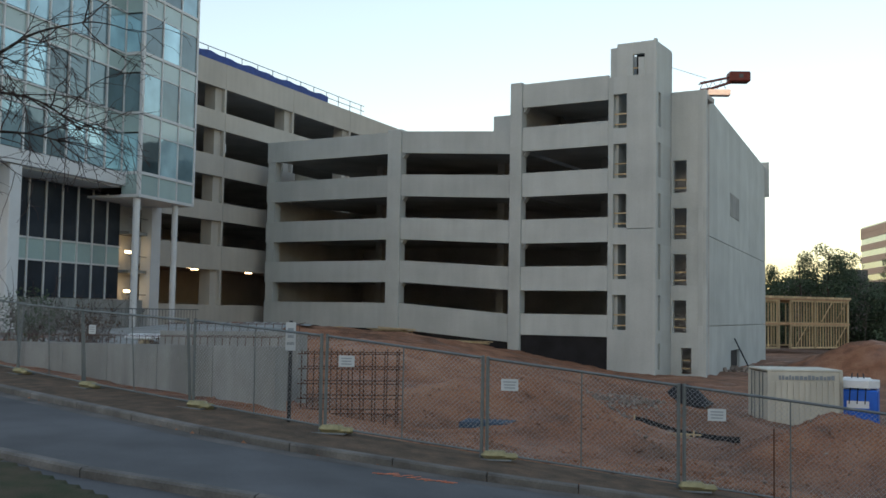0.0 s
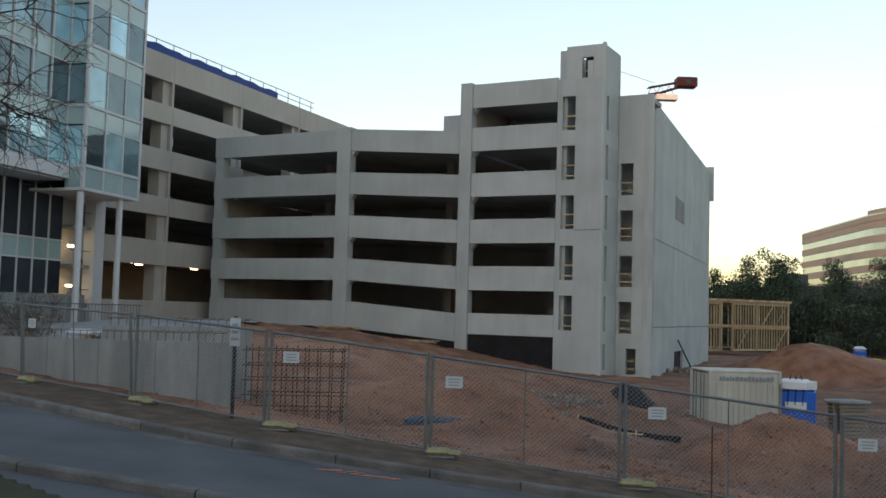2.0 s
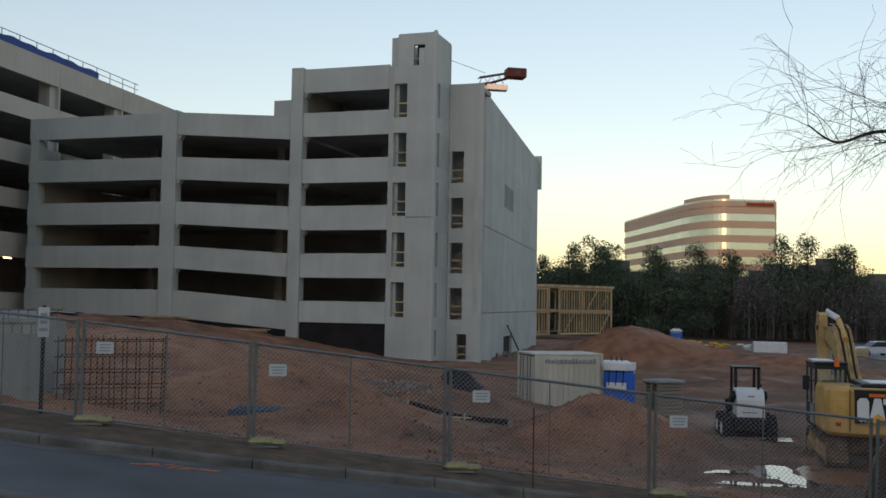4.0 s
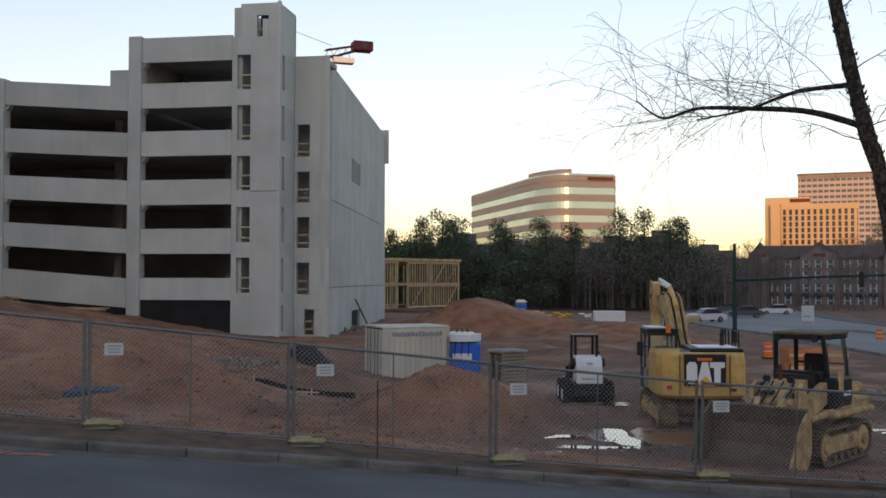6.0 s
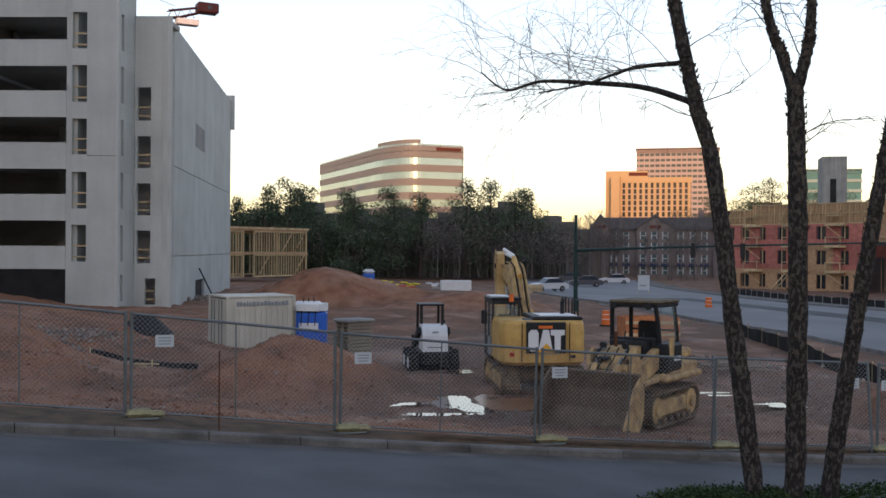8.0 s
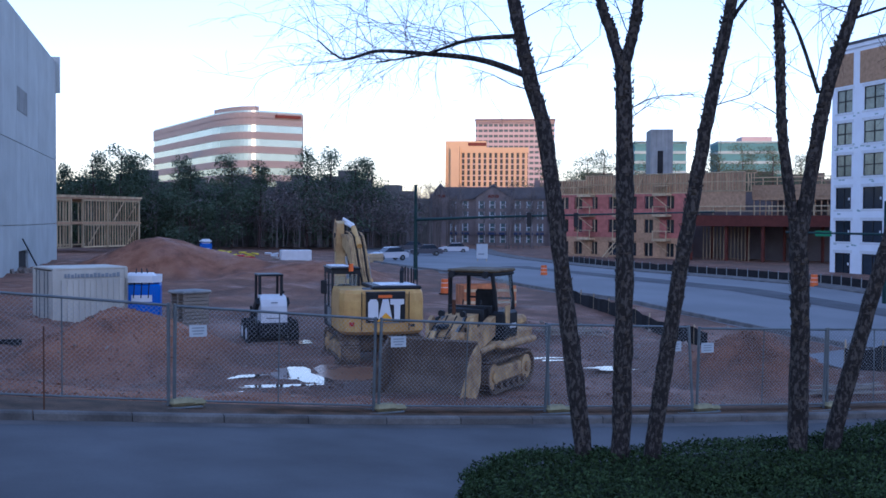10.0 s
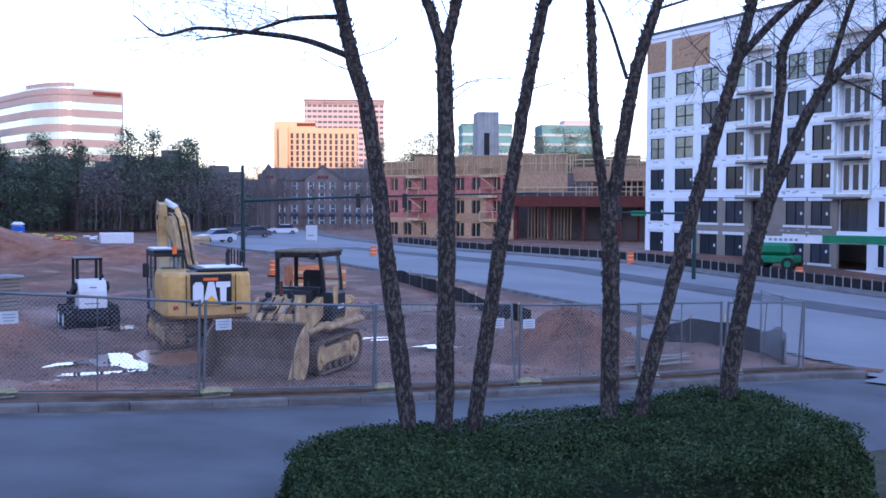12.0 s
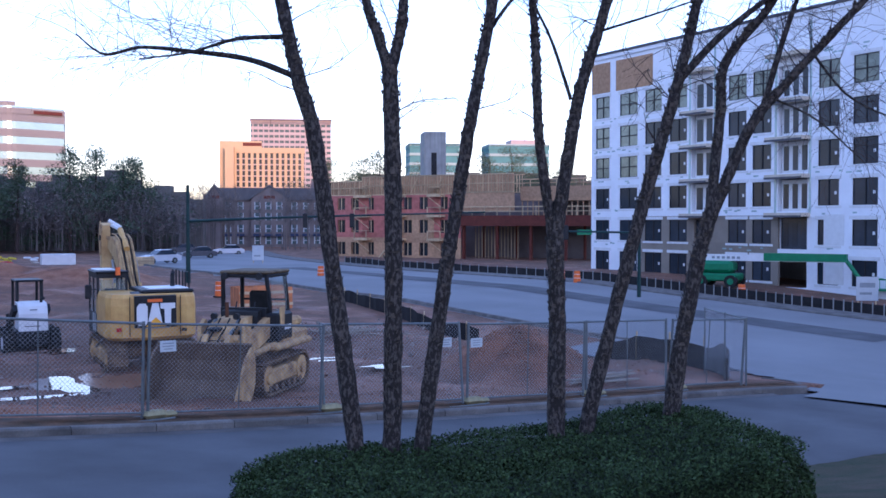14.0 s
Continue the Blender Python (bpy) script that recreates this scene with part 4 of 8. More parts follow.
def apartment_block():
    a = thing("apartment_building", frame_at(91.5, 54.7, 0, -0.3575, -0.934), "unfinished apartment building wrapped in white sheathing with dark windows", "apartment building")
    rows = [(-1.35, 0.65), (1.75, 3.75), (4.85, 6.9), (7.95, 10.0), (11.0, 13.05), (14.05, 16.2)]
    cols = [(0.72, 2.9, 0), (4.5, 7.16, 0), (8.25, 10.58, 0), (11.68, 13.97, 0), (19.09, 21.16, 0), (21.87, 23.91, 0), (28.68, 30.68, 0), (31.91, 34.16, 0), (35.76, 38.06, 0), (39.56, 41.86, 0)]
    bal = [(14.63, 17.21), (24.65, 27.66)]
    holes, tan, wins = [], [], []
    for i, (lo, hi) in enumerate(rows):
        for c0, c1, _ in cols:
            if i < 2 and c0 > 35.16:
                continue
            holes.append((c0, c1, lo, hi))
            wins.append((c0, c1, lo, hi, i))
        for c0, c1 in bal:
            holes.append((c0, c1, lo - 0.4, hi + (0.3 if i < 5 else 0.1)))
    wall_with_windows(a, 0, 7.71, -4, 4.1, [h for h in holes if h[1] < 7.71 and h[3] < 4.2], M_WRAP)
    wall_with_windows(a, 7.71, 14.63, -4, 4.1, [h for h in holes if 7.71 < h[0] and h[1] < 14.63 and h[3] < 4.2], M_TAN, "tan_wall", 0.05)
    wall_with_windows(a, 14.63, 17.21, -4, 4.1, [(14.93, 16.91, *rows[0]), (14.93, 16.91, *rows[1])], M_TAN, "tan_wall", 0.05)
    wall_with_windows(a, 17.21, 24.65, -4, 4.1, [h for h in holes if 17.21 < h[0] and h[1] < 24.65 and h[3] < 4.2], M_TAN, "tan_wall", 0.05)
    wall_with_windows(a, 24.65, 52, -4, 4.1, [h for h in holes if 24.65 <= h[0] and h[3] < 4.4], M_WRAP)
    wall_with_windows(a, 0, 52, 4.1, 20.0, [h for h in holes if h[2] > 4.2], M_WRAP)
    part("parapet", Shape().box(-0.2, 52, -0.15, 0.3, 20.0, 20.35), M_WRAP, a)
    part("parapet_edge", Shape().box(-0.25, 52, -0.22, 0.35, 20.36, 20.62), M_ROOF, a)
    part("end_wall", Shape().box(-0.02, 0.0, 0.25, 18, -4, 20.0), M_WRAP, a)
    part("back_wall", Shape().box(0, 52, 8.0, 8.3, -4, 20), M_SLAB, a)
    part("roof", Shape().box(0, 52, 0.3, 18, 19.5, 19.8), M_ROOF, a)
    for z in (-1.8, 1.2, 4.3, 7.4, 10.5, 13.6, 16.9):
        part("floor", Shape().box(0, 52, 0.3, 8, z - 0.3, z), M_SLAB, a)
    for lo, hi in ((0.1, 2.98), (3.9, 9.32)):
        part("osb_panel", Shape().box(lo, hi, -0.04, -0.003, 16.6, 19.6), M_OSB, a, "bare tan sheathing board")
    for c0, c1, lo, hi, i in wins:
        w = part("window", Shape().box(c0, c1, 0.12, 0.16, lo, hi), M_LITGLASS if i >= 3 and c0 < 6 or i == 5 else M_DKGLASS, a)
        lit = i >= 3 and c0 < 6 or i == 5
        fr = Shape()
        for x in (c0, (c0 + c1) / 2, c1):
            fr.box(x - 0.05, x + 0.05, 0.06, 0.12, lo, hi)
        for z in (lo, hi) + (((lo + hi) / 2,) if lit else ()):
            fr.box(c0, c1, 0.06, 0.12, z - 0.05, z + 0.05)
        part("window_frame", fr, M_DARK, w)
        part("head_flashing", Shape().box(c0 - 0.25, c1 + 0.25, -0.035, -0.003, hi + 0.03, hi + 0.3), M_WPLAST, w)
        part("sill_flashing", Shape().box(c0 - 0.25, c1 + 0.25, -0.03, -0.003, lo - 0.22, lo - 0.03), M_WPLAST, w)
        if not lit:
            part("sticker", Shape().box(c1 - 0.5, c1 - 0.3, 0.10, 0.118, lo + 0.85, lo + 1.1), M_WPLAST, w)
    for k, (c0, c1) in enumerate(bal):
        for i in range(1, 6):
            z = rows[i][0] - 0.5
            if i > 1:
                b = part("balcony", Shape().box(c0 - 0.5, c1 + 0.3, -1.1, 0.25, z - 0.35, z - 0.05), M_SKIN, a)
                part("balcony_edge", Shape().box(c0 - 0.5, c1 + 0.3, -1.13, -1.1, z - 0.42, z - 0.25), M_ROOF, b)
            d = part("balcony_door", Shape().box(c0 + 0.1, c1 - 0.1, 0.34, 0.4, z, rows[i][1] + .1), M_WPLAST if i > 1 else M_DKGLASS, a)
            n = 2 if k == 0 else 3
            wd = (c1 - c0 - 0.2) / n
            for j in range(n):
                part("door_glass", Shape().box(c0 + 0.1 + j * wd + 0.2, c0 + 0.1 + (j + 1) * wd - 0.2, 0.315, 0.337, z + 0.3, rows[i][1] - 0.25), M_DKGLASS, d)
            part("side_wall", Shape().box(c0 - 0.02, c0 + 0.02, 0.26, 1.0, z, rows[i][1] + 0.3), M_WRAP, a)
        part("balcony_roof", Shape().box(c0 - 0.5, c1 + 0.3, -1.1, 0.25, 16.9, 17.2), M_SKIN, a)
        for c in (c0 - 0.35, c1 + 0.15):
            part("corner_trim", Shape().box(c, c + 0.2, -0.05, -0.004, 4.2, 19.5), M_SPANDREL, a)
    # printed lines on the wrap
    rng = random.Random(8)
    pr = Shape()
    for _ in range(260):
        x, i = rng.uniform(0.3, 42), rng.randrange(6)
        z = rows[i][1] + rng.uniform(0.38, 0.95)
        if any(b0 - .6 < x < b1 + .4 for b0, b1 in bal) or (i == 5 and x < 6.4) or (i < 2 and 4.6 < x < 18.3):
            continue
        wd = rng.uniform(0.25, 0.55)
        pr.box(x, x + wd, -0.012, -0.004, z, z + 0.13)
    tagged(part("printed_lines", pr, M_SPANDREL, a), kind="stuff")
    pd = Shape()
    for z in (-1.3, 1.75):
        pd.box(29.3, 31.2, -0.03, -0.004, z, z + 2.4)
    part("blank_door", pd, M_WPLAST, a)
    part("brace", Shape().box(18.2, 21.0, 0.3, 0.4, 2.5, 2.62), M_PINE, a)


apartment_block()


def framed_building():
    f = thing("framed_building", frame_at(106.1, 107.9, 0, 0.17, -0.985), "wooden framed building under construction with red and tan sheathing", "building")
    rows = [(-1.2, 0.6), (2.0, 3.8), (5.3, 7.0)]
    cols = [(1.2, 2.6), (3.6, 5.0), (6.6, 7.6), (9.4, 10.8), (12.6, 14.0), (15.2, 16.6), (18.6, 19.8)]
    holes = [(a, b, lo, hi) for a, b in cols for lo, hi in rows]
    for z0, z1, mat in ((-3, 1.3, M_OSB), (1.3, 4.6, M_PINK), (4.6, 7.4, M_PINK)):
        for a, b in ((0, 5.6), (5.6, 11.5), (11.5, 17.6), (17.6, 21.8)):
            wall_with_windows(f, a, b, z0, z1, [h for h in holes if a <= h[0] and h[1] <= b and z0 <= h[2] and h[3] <= z1], M_OSB if (mat is M_PINK and a in (11.5,) and z0 < 4) else mat, "sheathing")
    for a, b, lo, hi in holes:
        part("window", Shape().box(a, b, 0.6, 0.65, lo, hi), M_DKGLASS, f)
        part("window_frame", Shape().box((a + b) / 2 - .05, (a + b) / 2 + .05, 0.02, 0.12, lo, hi), M_PINE, f)
    for x in (5.0, 10.9, 17.2):
        for z in (1.2, 4.5, 7.3):
            b = part("balcony", Shape().box(x, x + 2.2, -1.4, 0, z - 0.3, z), M_PINE, f)
            for px in (x + 0.05, x + 2.1):
                part("balcony_post", Shape().box(px, px + .1, -1.4, -1.3, z, z + 1.1), M_PINE, b)
            part("balcony_rail", Shape().box(x, x + 2.2, -0.42, -1.36, z + 1.0, z + 1.1), M_PINE, b)
            part("brace", Shape().tube([(x + .2, -1.3, z - .3), (x + 1.9, -.2, z - 1.9)], 0.06, 4), M_PINE, b)
    # open stud walls of the top storey
    for s0, s1, z0, z1 in ((0, 5.5, 7.4, 9.4), (5.5, 21.8, 7.4, 10.0), (21.8, 29.8, 7.6, 10.0)):
        st = Shape()
        for x in np.arange(s0 + 0.05, s1, 0.42):
            for y in (0.0, 3.5):
                st.box(x, x + 0.07, y, y + 0.14, z0, z1)
        for z in (z0, (z0 + z1) / 2, z1):
            for y in (0.0, 3.5):
                st.box(s0, s1, y - 0.02, y + 0.16, z - 0.08, z + 0.06)
        part("stud_wall", st, M_PINE, f)
        part("sheathing_board", Shape().box(s0, s1, 0.16, 0.2, z0, z1 - 0.1), M_OSB, f)
    for x in np.arange(1.5, 21, 4.1):
        part("wall_brace", Shape().tube([(x, -0.1, 7.5), (x + 1.2, -0.1, 9.7)], 0.06, 4), M_PINE, f)
    part("inner_wall", Shape().box(0, 42, 9, 9.3, -3, 7.6), M_BRICK, f)
    part("end_wall", Shape().box(-0.02, 0, 0.25, 9, -3, 7.4), M_OSB, f)
    # podium with a steel beam
    part("steel_beam", Shape().box(21.8, 45, -0.3, 0.3, 3.0, 4.4), M_REDSTEEL, f, "red-primed steel transfer beam")
    for x in (21.9, 27.0, 32.0, 37.0, 41.5):
        part("steel_column", Shape().box(x, x + 0.35, 0.3, 0.65, -3, 3.0), M_REDSTEEL, f)
        part("steel_column", Shape().box(x + .8, x + 1.1, 5, 5.3, -3, 3.0), M_REDSTEEL, f)
    part("upper_board", Shape().box(21.8, 29.9, 0.1, 0.2, 4.9, 7.5), M_OSB, f)
    part("upper_board", Shape().box(29.9, 45, 2.0, 2.1, 6.8, 8.3), M_OSB, f)
    part("upper_floor", Shape().box(21.8, 45, 0.3, 9, 4.0, 4.4), M_SLAB, f)
    part("joist_deck", Shape().box(29.9, 45, 2.1, 9, 6.4, 6.8), M_OSB, f)
    rails = Shape()
    for x in np.arange(21.8, 45, 1.9):
        rails.box(x, x + 0.09, -0.35, -0.26, 4.4, 5.7)
        rails.box(x, x + 0.09, 2.0, 2.09, 8.2, 9.3)
    for z in (4.9, 5.5):
        rails.box(21.8, 45, -0.37, -0.33, z, z + 0.13)
    for z in (8.7, 9.2):
        rails.box(29.9, 45, 1.95, 1.99, z, z + 0.12)
    part("guard_rail", rails, M_PINE, f)
    st = Shape()
    for x in np.arange(22.5, 29.5, 0.5):
        st.box(x, x + 0.08, 3.0, 3.15, -3, 2.9)
    part("inner_studs", st, M_PINE, f)
    st = Shape()
    for x in np.arange(30.0, 44.0, 0.8):
        st.box(x, x + 0.1, 2.2, 2.4, 4.4, 6.6)
    part("inner_studs", st, M_OSB, f)
    part("ladder_brace", Shape().tube([(9.5, -3, -2.4), (11.8, -.2, 1.8)], 0.09, 4).tube([(10.2, -3, -2.4), (12.4, -.2, 1.8)], 0.09, 4), M_PINE, f)


framed_building()


def stud_house():
    h = thing("house_under_construction", frame_at(38.7, 121.9, 0, 0.875, 0.484), "two-storey bare timber house frame with diagonal braces", "house frame")
    for z0 in (0.1, 3.1):
        for x0, x1 in ((0.0, 2.2), (4.2, 14.5)):
            for y in (0.0, 9.0):
                st = Shape()
                for x in np.arange(x0, x1, 0.48 if y < 1 else 1.3):
                    st.box(x, x + 0.08, y, y + 0.14, z0, z0 + 2.7)
                for z in (z0, z0 + 2.7):
                    st.box(x0, x1 + .07, y - .02, y + 0.16, z - 0.1, z + 0.1)
                part("stud_wall", st, M_PINE, h)
        part("floor_deck", Shape().box(-0.1, 14.7, -0.1, 9.2, z0 + 2.8, z0 + 3.0), M_OSB, h)
    for x in (2.2, 4.2, 8.5, 14.4):
        part("corner_post", Shape().box(x - 0.12, x + 0.12, -0.1, 0.14, 0, 6.0), M_PINE, h)
    for x in np.arange(0, 14.6, 0.8):
        part("joist", Shape().box(x, x + 0.08, -0.5, 9.4, 6.1, 6.35), M_PINE, h)
    for x, z in ((5, 0.3), (9.5, 3.3), (12, 0.3), (12, 3.3)):
        part("brace", Shape().tube([(x, -0.12, z), (x + 2.0, -0.12, z + 2.5)], 0.07, 4), M_PINE, h)


stud_house()


# ---- distant buildings ----
def strip(poly, z0, z1, t=0.6):
    """A wall band along a line in plan."""
    sh = Shape()
    for (xa, ya), (xb, yb) in zip(poly, poly[1:]):
        dx, dy = xb - xa, yb - ya
        n = math.hypot(dx, dy)
        ox, oy = -dy / n * t, dx / n * t
        sh.hexa([(xa, ya, z0), (xb, yb, z0), (xb + ox, yb + oy, z0), (xa + ox, ya + oy, z0), (xa, ya, z1), (xb, yb, z1), (xb + ox, yb + oy, z1), (xa + ox, ya + oy, z1)])
    return sh


def inset(poly, d):
    out = []
    for i, q in enumerate(poly):
        a, b = poly[max(0, i - 1)], poly[min(len(poly) - 1, i + 1)]
        dx, dy = b[0] - a[0], b[1] - a[1]
        n = math.hypot(dx, dy)
        out.append((q[0] - dy / n * d, q[1] + dx / n * d))
    return out


def curved_office():
    o = thing("office_tower", pose(142, 270, 0), "pale banded office building with curved glass corner in sunset light", "office building")
    p1, p2, c = Vector((-7.0, 14.0)), Vector((-1.0, -5.5)), Vector((-8.4, -4.5))
    arc = [tuple((1 - t) ** 2 * p1 + 2 * t * (1 - t) * c + t * t * p2) for t in np.linspace(0, 1, 13)]
    poly = [(0.8, 77.0), (-3.2, 45)] + arc + [(12.4, -7.2), (34, 30)]
    z = -2.0
    while z < 32:
        part("stone_band", strip(poly, z, min(z + 2.05, 34.4), 0.8), M_OFFICE, o)
        part("glass_band", strip(inset(poly, 0.3), z + 2.05, z + 4.1, 0.5), M_MIRROR, o)
        z += 4.1
    part("parapet", strip(poly, 32.6, 34.4, 0.8), M_OFFICE, o)
    crown = inset(arc, 1.0)
    part("crown", strip(crown, 34.3, 36.2, 0.6), M_OFFICE, o)
    part("sign_bars", strip([(3.5, -6.45), (11.4, -7.5)], 33.0, 33.9, 0.1), M_REDSTEEL, o)
    inner = inset(poly, 1.4)
    n = len(inner)
    part("core", Shape().add([(x, y, -2) for x, y in inner] + [(x, y, 33.5) for x, y in inner], [tuple(range(n, 2 * n))] + [(i, i + 1, i + 1 + n, i + n) for i in range(n - 1)]), M_SLAB, o)
    porch = inset(poly, -0.6)
    part("portal", strip(porch[4:12], 15.4, 16.2, 0.5), M_ROOF, o)
    part("portal_leg", Shape().box(porch[11][0] - .4, porch[11][0] + .4, porch[11][1] - .4, porch[11][1] + .4, -2, 16.2), M_ROOF, o)


def hotel():
    h = thing("hotel", frame_at(354.6, 435, 0, 0.73, -0.68), "cream high-rise hotel lit by low orange sun", "hotel")
    part("slab", Shape().box(-8.5, 14, 3.0, 12, 0, 47.2), M_HOTEL, h)
    part("stair_end", Shape().box(-5.0, -0.3, -6, 3, 0, 43.6), M_HOTEL, h)
    part("wall", Shape().box(0, 37, 0.8, 12, 0, 40.5), M_DKGLASS, h)
    part("cornice", Shape().box(-0.3, 37.3, -0.5, 12, 40.5, 43.4), M_HOTEL, h)
    for i in range(13):
        x = i * 3.0
        part("pier", Shape().box(x - 0.75, x + 0.75, -0.3, 0.9, 0, 40.5), M_HOTEL, h)
    for z in np.arange(3, 40, 3.1):
        part("floor_band", Shape().box(0, 37, 0.55, 0.9, z, z + 0.7), M_TOWERC, h)
    part("sign_bars", Shape().box(4, 14, 2.8, 3.0, 44.5, 46.3), M_REDSTEEL, h)
    t = thing("tower_block", frame_at(515, 613.6, 0, 0.73, -0.68), "pink stone high-rise with rows of windows", "high-rise")
    for k, z in enumerate(np.arange(20, 80, 4.2)):
        part("stone_band", Shape().box(0, 62, 0, 20, z, z + 2.2), M_TOWERC, t)
        part("window_band", Shape().box(0.3, 61.7, 0.4, 19, z + 2.2, z + 4.2), M_OFFGLASS, t)
    part("cap", Shape().box(0, 62, 0, 20, 79.0, 83), M_TOWERC, t)
    part("cap_edge", Shape().box(-.5, 62.5, -.8, 20, 81.6, 82.4), M_ROOF, t)
    part("base", Shape().box(0, 62, 0, 20, 0, 20), M_TOWERC, t)
    for x in np.arange(2, 62, 4.0):
        part("pier", Shape().box(x - .4, x + .4, -0.1, 0.4, 20, 79), M_TOWERC, t)
    for x, y, w, d, top, nm in ((318, 278, 21, (0.73, -0.68), 35.8, "a"), (342.4, 255.3, 26, (0.73, -0.68), 35.4, "b")):
        b = thing("glass_office", frame_at(x, y, 0, *d), "teal banded glass office beyond the trees", "office building", "teal offices")
        for z in np.arange(0, top - 3, 4.0):
            part("glass_band", Shape().box(0.2, w - .2, 0.3, 18, z, z + 2.9), M_TEAL, b)
            part("stone_band", Shape().box(0, w, 0, 18, z + 2.9, z + 4.0), M_TEALPALE, b)
        part("cap", Shape().box(0, w, 0, 18, top - 1.6, top), M_TEAL, b)
        if nm == "b":
            part("penthouse", Shape().box(10, 22, 3, 14, top, top + 2.6), M_TOWERC, b)
    s = thing("lift_shaft", frame_at(115.5, 97.7, 0, 0.74, -0.67), "grey concrete lift shaft above the framed building", "lift shaft")
    part("shaft", Shape().box(0, 3.2, 0, 5, -2, 16.9), M_WALLC, s)
    # black plates on the solid wall paint the darkness of two openings
    part("opening", Shape().box(1.0, 1.8, -0.03, -0.004, 10.5, 13.8), M_BLACK, s)
    part("opening", Shape().box(1.0, 1.8, -0.03, -0.004, 6.5, 9.0), M_BLACK, s)


def inn():
    h = thing("inn", frame_at(129, 167, -2, 0.737, -0.676), "four-storey brown brick inn with grey gabled roofs", "inn")
    part("wall", Shape().box(0, 30, 0, 10, 0, 10.0), M_BRICK, h)
    part("roof", Shape().prism([(-0.6, 9.9), (30.6, 9.9), (29.0, 12.4), (1.5, 12.4)], -0.5, 10), M_ROOF, h)
    for x0, x1 in ((0.0, 3.2), (9.0, 16.2), (24, 28)):
        gbl = part("gable", Shape().prism([(x0, 0), (x1, 0), (x1, 10.2), ((x0 + x1) / 2, 12.6), (x0, 10.2)], -1.0, 4), M_BRICK, h)
        part("gable_roof", Shape().prism([(x0 - .4, 10.0), ((x0 + x1) / 2, 12.6), (x1 + .4, 10.0), (x1 + .4, 10.4), ((x0 + x1) / 2, 13.1), (x0 - .4, 10.4)], -1.3, 4), M_ROOF, gbl)
        part("sign_bars", Shape().box((x0 + x1) / 2 - 1.1, (x0 + x1) / 2 + 1.1, -1.06, -1.0, 10.2, 10.8), M_REDSTEEL, gbl)
    for x in (4.3, 6.8, 10.2, 12.4, 14.6, 17.6, 20, 22.2, 29):
        front = -1.0 if 9 < x < 16 else 0.0
        for z in (1.0, 3.4, 5.8, 8.0):
            w = part("window", Shape().box(x - 0.55, x + 0.55, front - 0.06, front - 0.01, z, z + 1.5), M_OFFGLASS, h)
            part("window_frame", Shape().box(x - 0.6, x + 0.6, front - 0.1, front - 0.06, z + 0.65, z + 0.8).box(x - 0.62, x - .4, front - 0.1, front - .06, z, z + 1.5).box(x + .4, x + .62, front - 0.1, front - .06, z, z + 1.5), M_SIGN, w)
            if z < 2:
                part("awning", Shape().prism([(x - .8, 2.6), (x + .8, 2.6), (x + .8, 3.1), (x - .8, 3.1)], front - .7, front - .1), M_AWNING, w)
    part("chimney", Shape().box(21, 22.2, 3, 4, 10, 14), M_BRICK, h)


curved_office()
hotel()
inn()


# ---- woods ----
def cards(sh, centre, spread, n, size, rng):
    """Small random leaves in an uneven blob."""
    for _ in range(n):
        v = Vector((rng.gauss(0, 1), rng.gauss(0, 1), rng.gauss(0, 1)))
        v = v.normalized() * (rng.random() ** 0.45)
        c = Vector(centre) + Vector((v.x * spread[0], v.y * spread[1], v.z * spread[2]))
        a = Vector((rng.gauss(0, 1), rng.gauss(0, 1), rng.gauss(0, 0.7))).normalized() * size * rng.uniform(0.5, 1.3)
        b = Vector((rng.gauss(0, 1), rng.gauss(0, 1), rng.gauss(0, 0.7))).normalized() * size * rng.uniform(0.5, 1.3)
        sh.add([c - a, c + b, c + a * 0.9 + b * 0.2], [(0, 1, 2)])


def pine(az, r, base, top, seed, wide=1.0):
    rng = random.Random(seed)
    x, y = r * math.sin(radians(az)), r * math.cos(radians(az))
    t = thing("pine_tree", pose(x, y, base), "tall dark green pine with a ragged crown", "tree", "pines beyond the site")
    h = top - base
    part("trunk", Shape().tube([(0, 0, 0), (rng.uniform(-.3, .3), 0, h * .5), (rng.uniform(-.4, .4), 0, h * 0.95)], 0.28, 6, 0.07), M_TWIG, t)
    sh, limbs = Shape(), Shape()
    for i in range(11):
        q = 0.42 + 0.56 * i / 10
        w = (1.45 - q) * 4.2 * wide * rng.uniform(0.6, 1.25)
        a = rng.uniform(0, 6.28)
        cx, cy = math.cos(a) * w * 0.55, math.sin(a) * w * 0.55
        limbs.tube([(0, 0, h * q - 0.5), (cx, cy, h * q)], 0.07, 4, 0.03)
        cards(sh, (cx, cy, h * q), (w * 0.85, w * 0.85, 1.25), 300, 0.25, rng)
    part("limbs", limbs, M_TWIG, t)
    part("crown", sh, M_PINEL, t)


TOPS = [(10, 12), (17.8, 11.0), (21, 13.6), (23.6, 11.6), (26, 12.4), (29, 12), (31, 13.8), (33, 13.6), (35.2, 10.5), (37.3, 9.8), (41, 9.5), (46, 14), (50, 13.5), (54, 14.5), (58, 13.5), (70, 12)]


def top_at(az):
    return float(np.interp(az, [q[0] for q in TOPS], [q[1] for q in TOPS]))


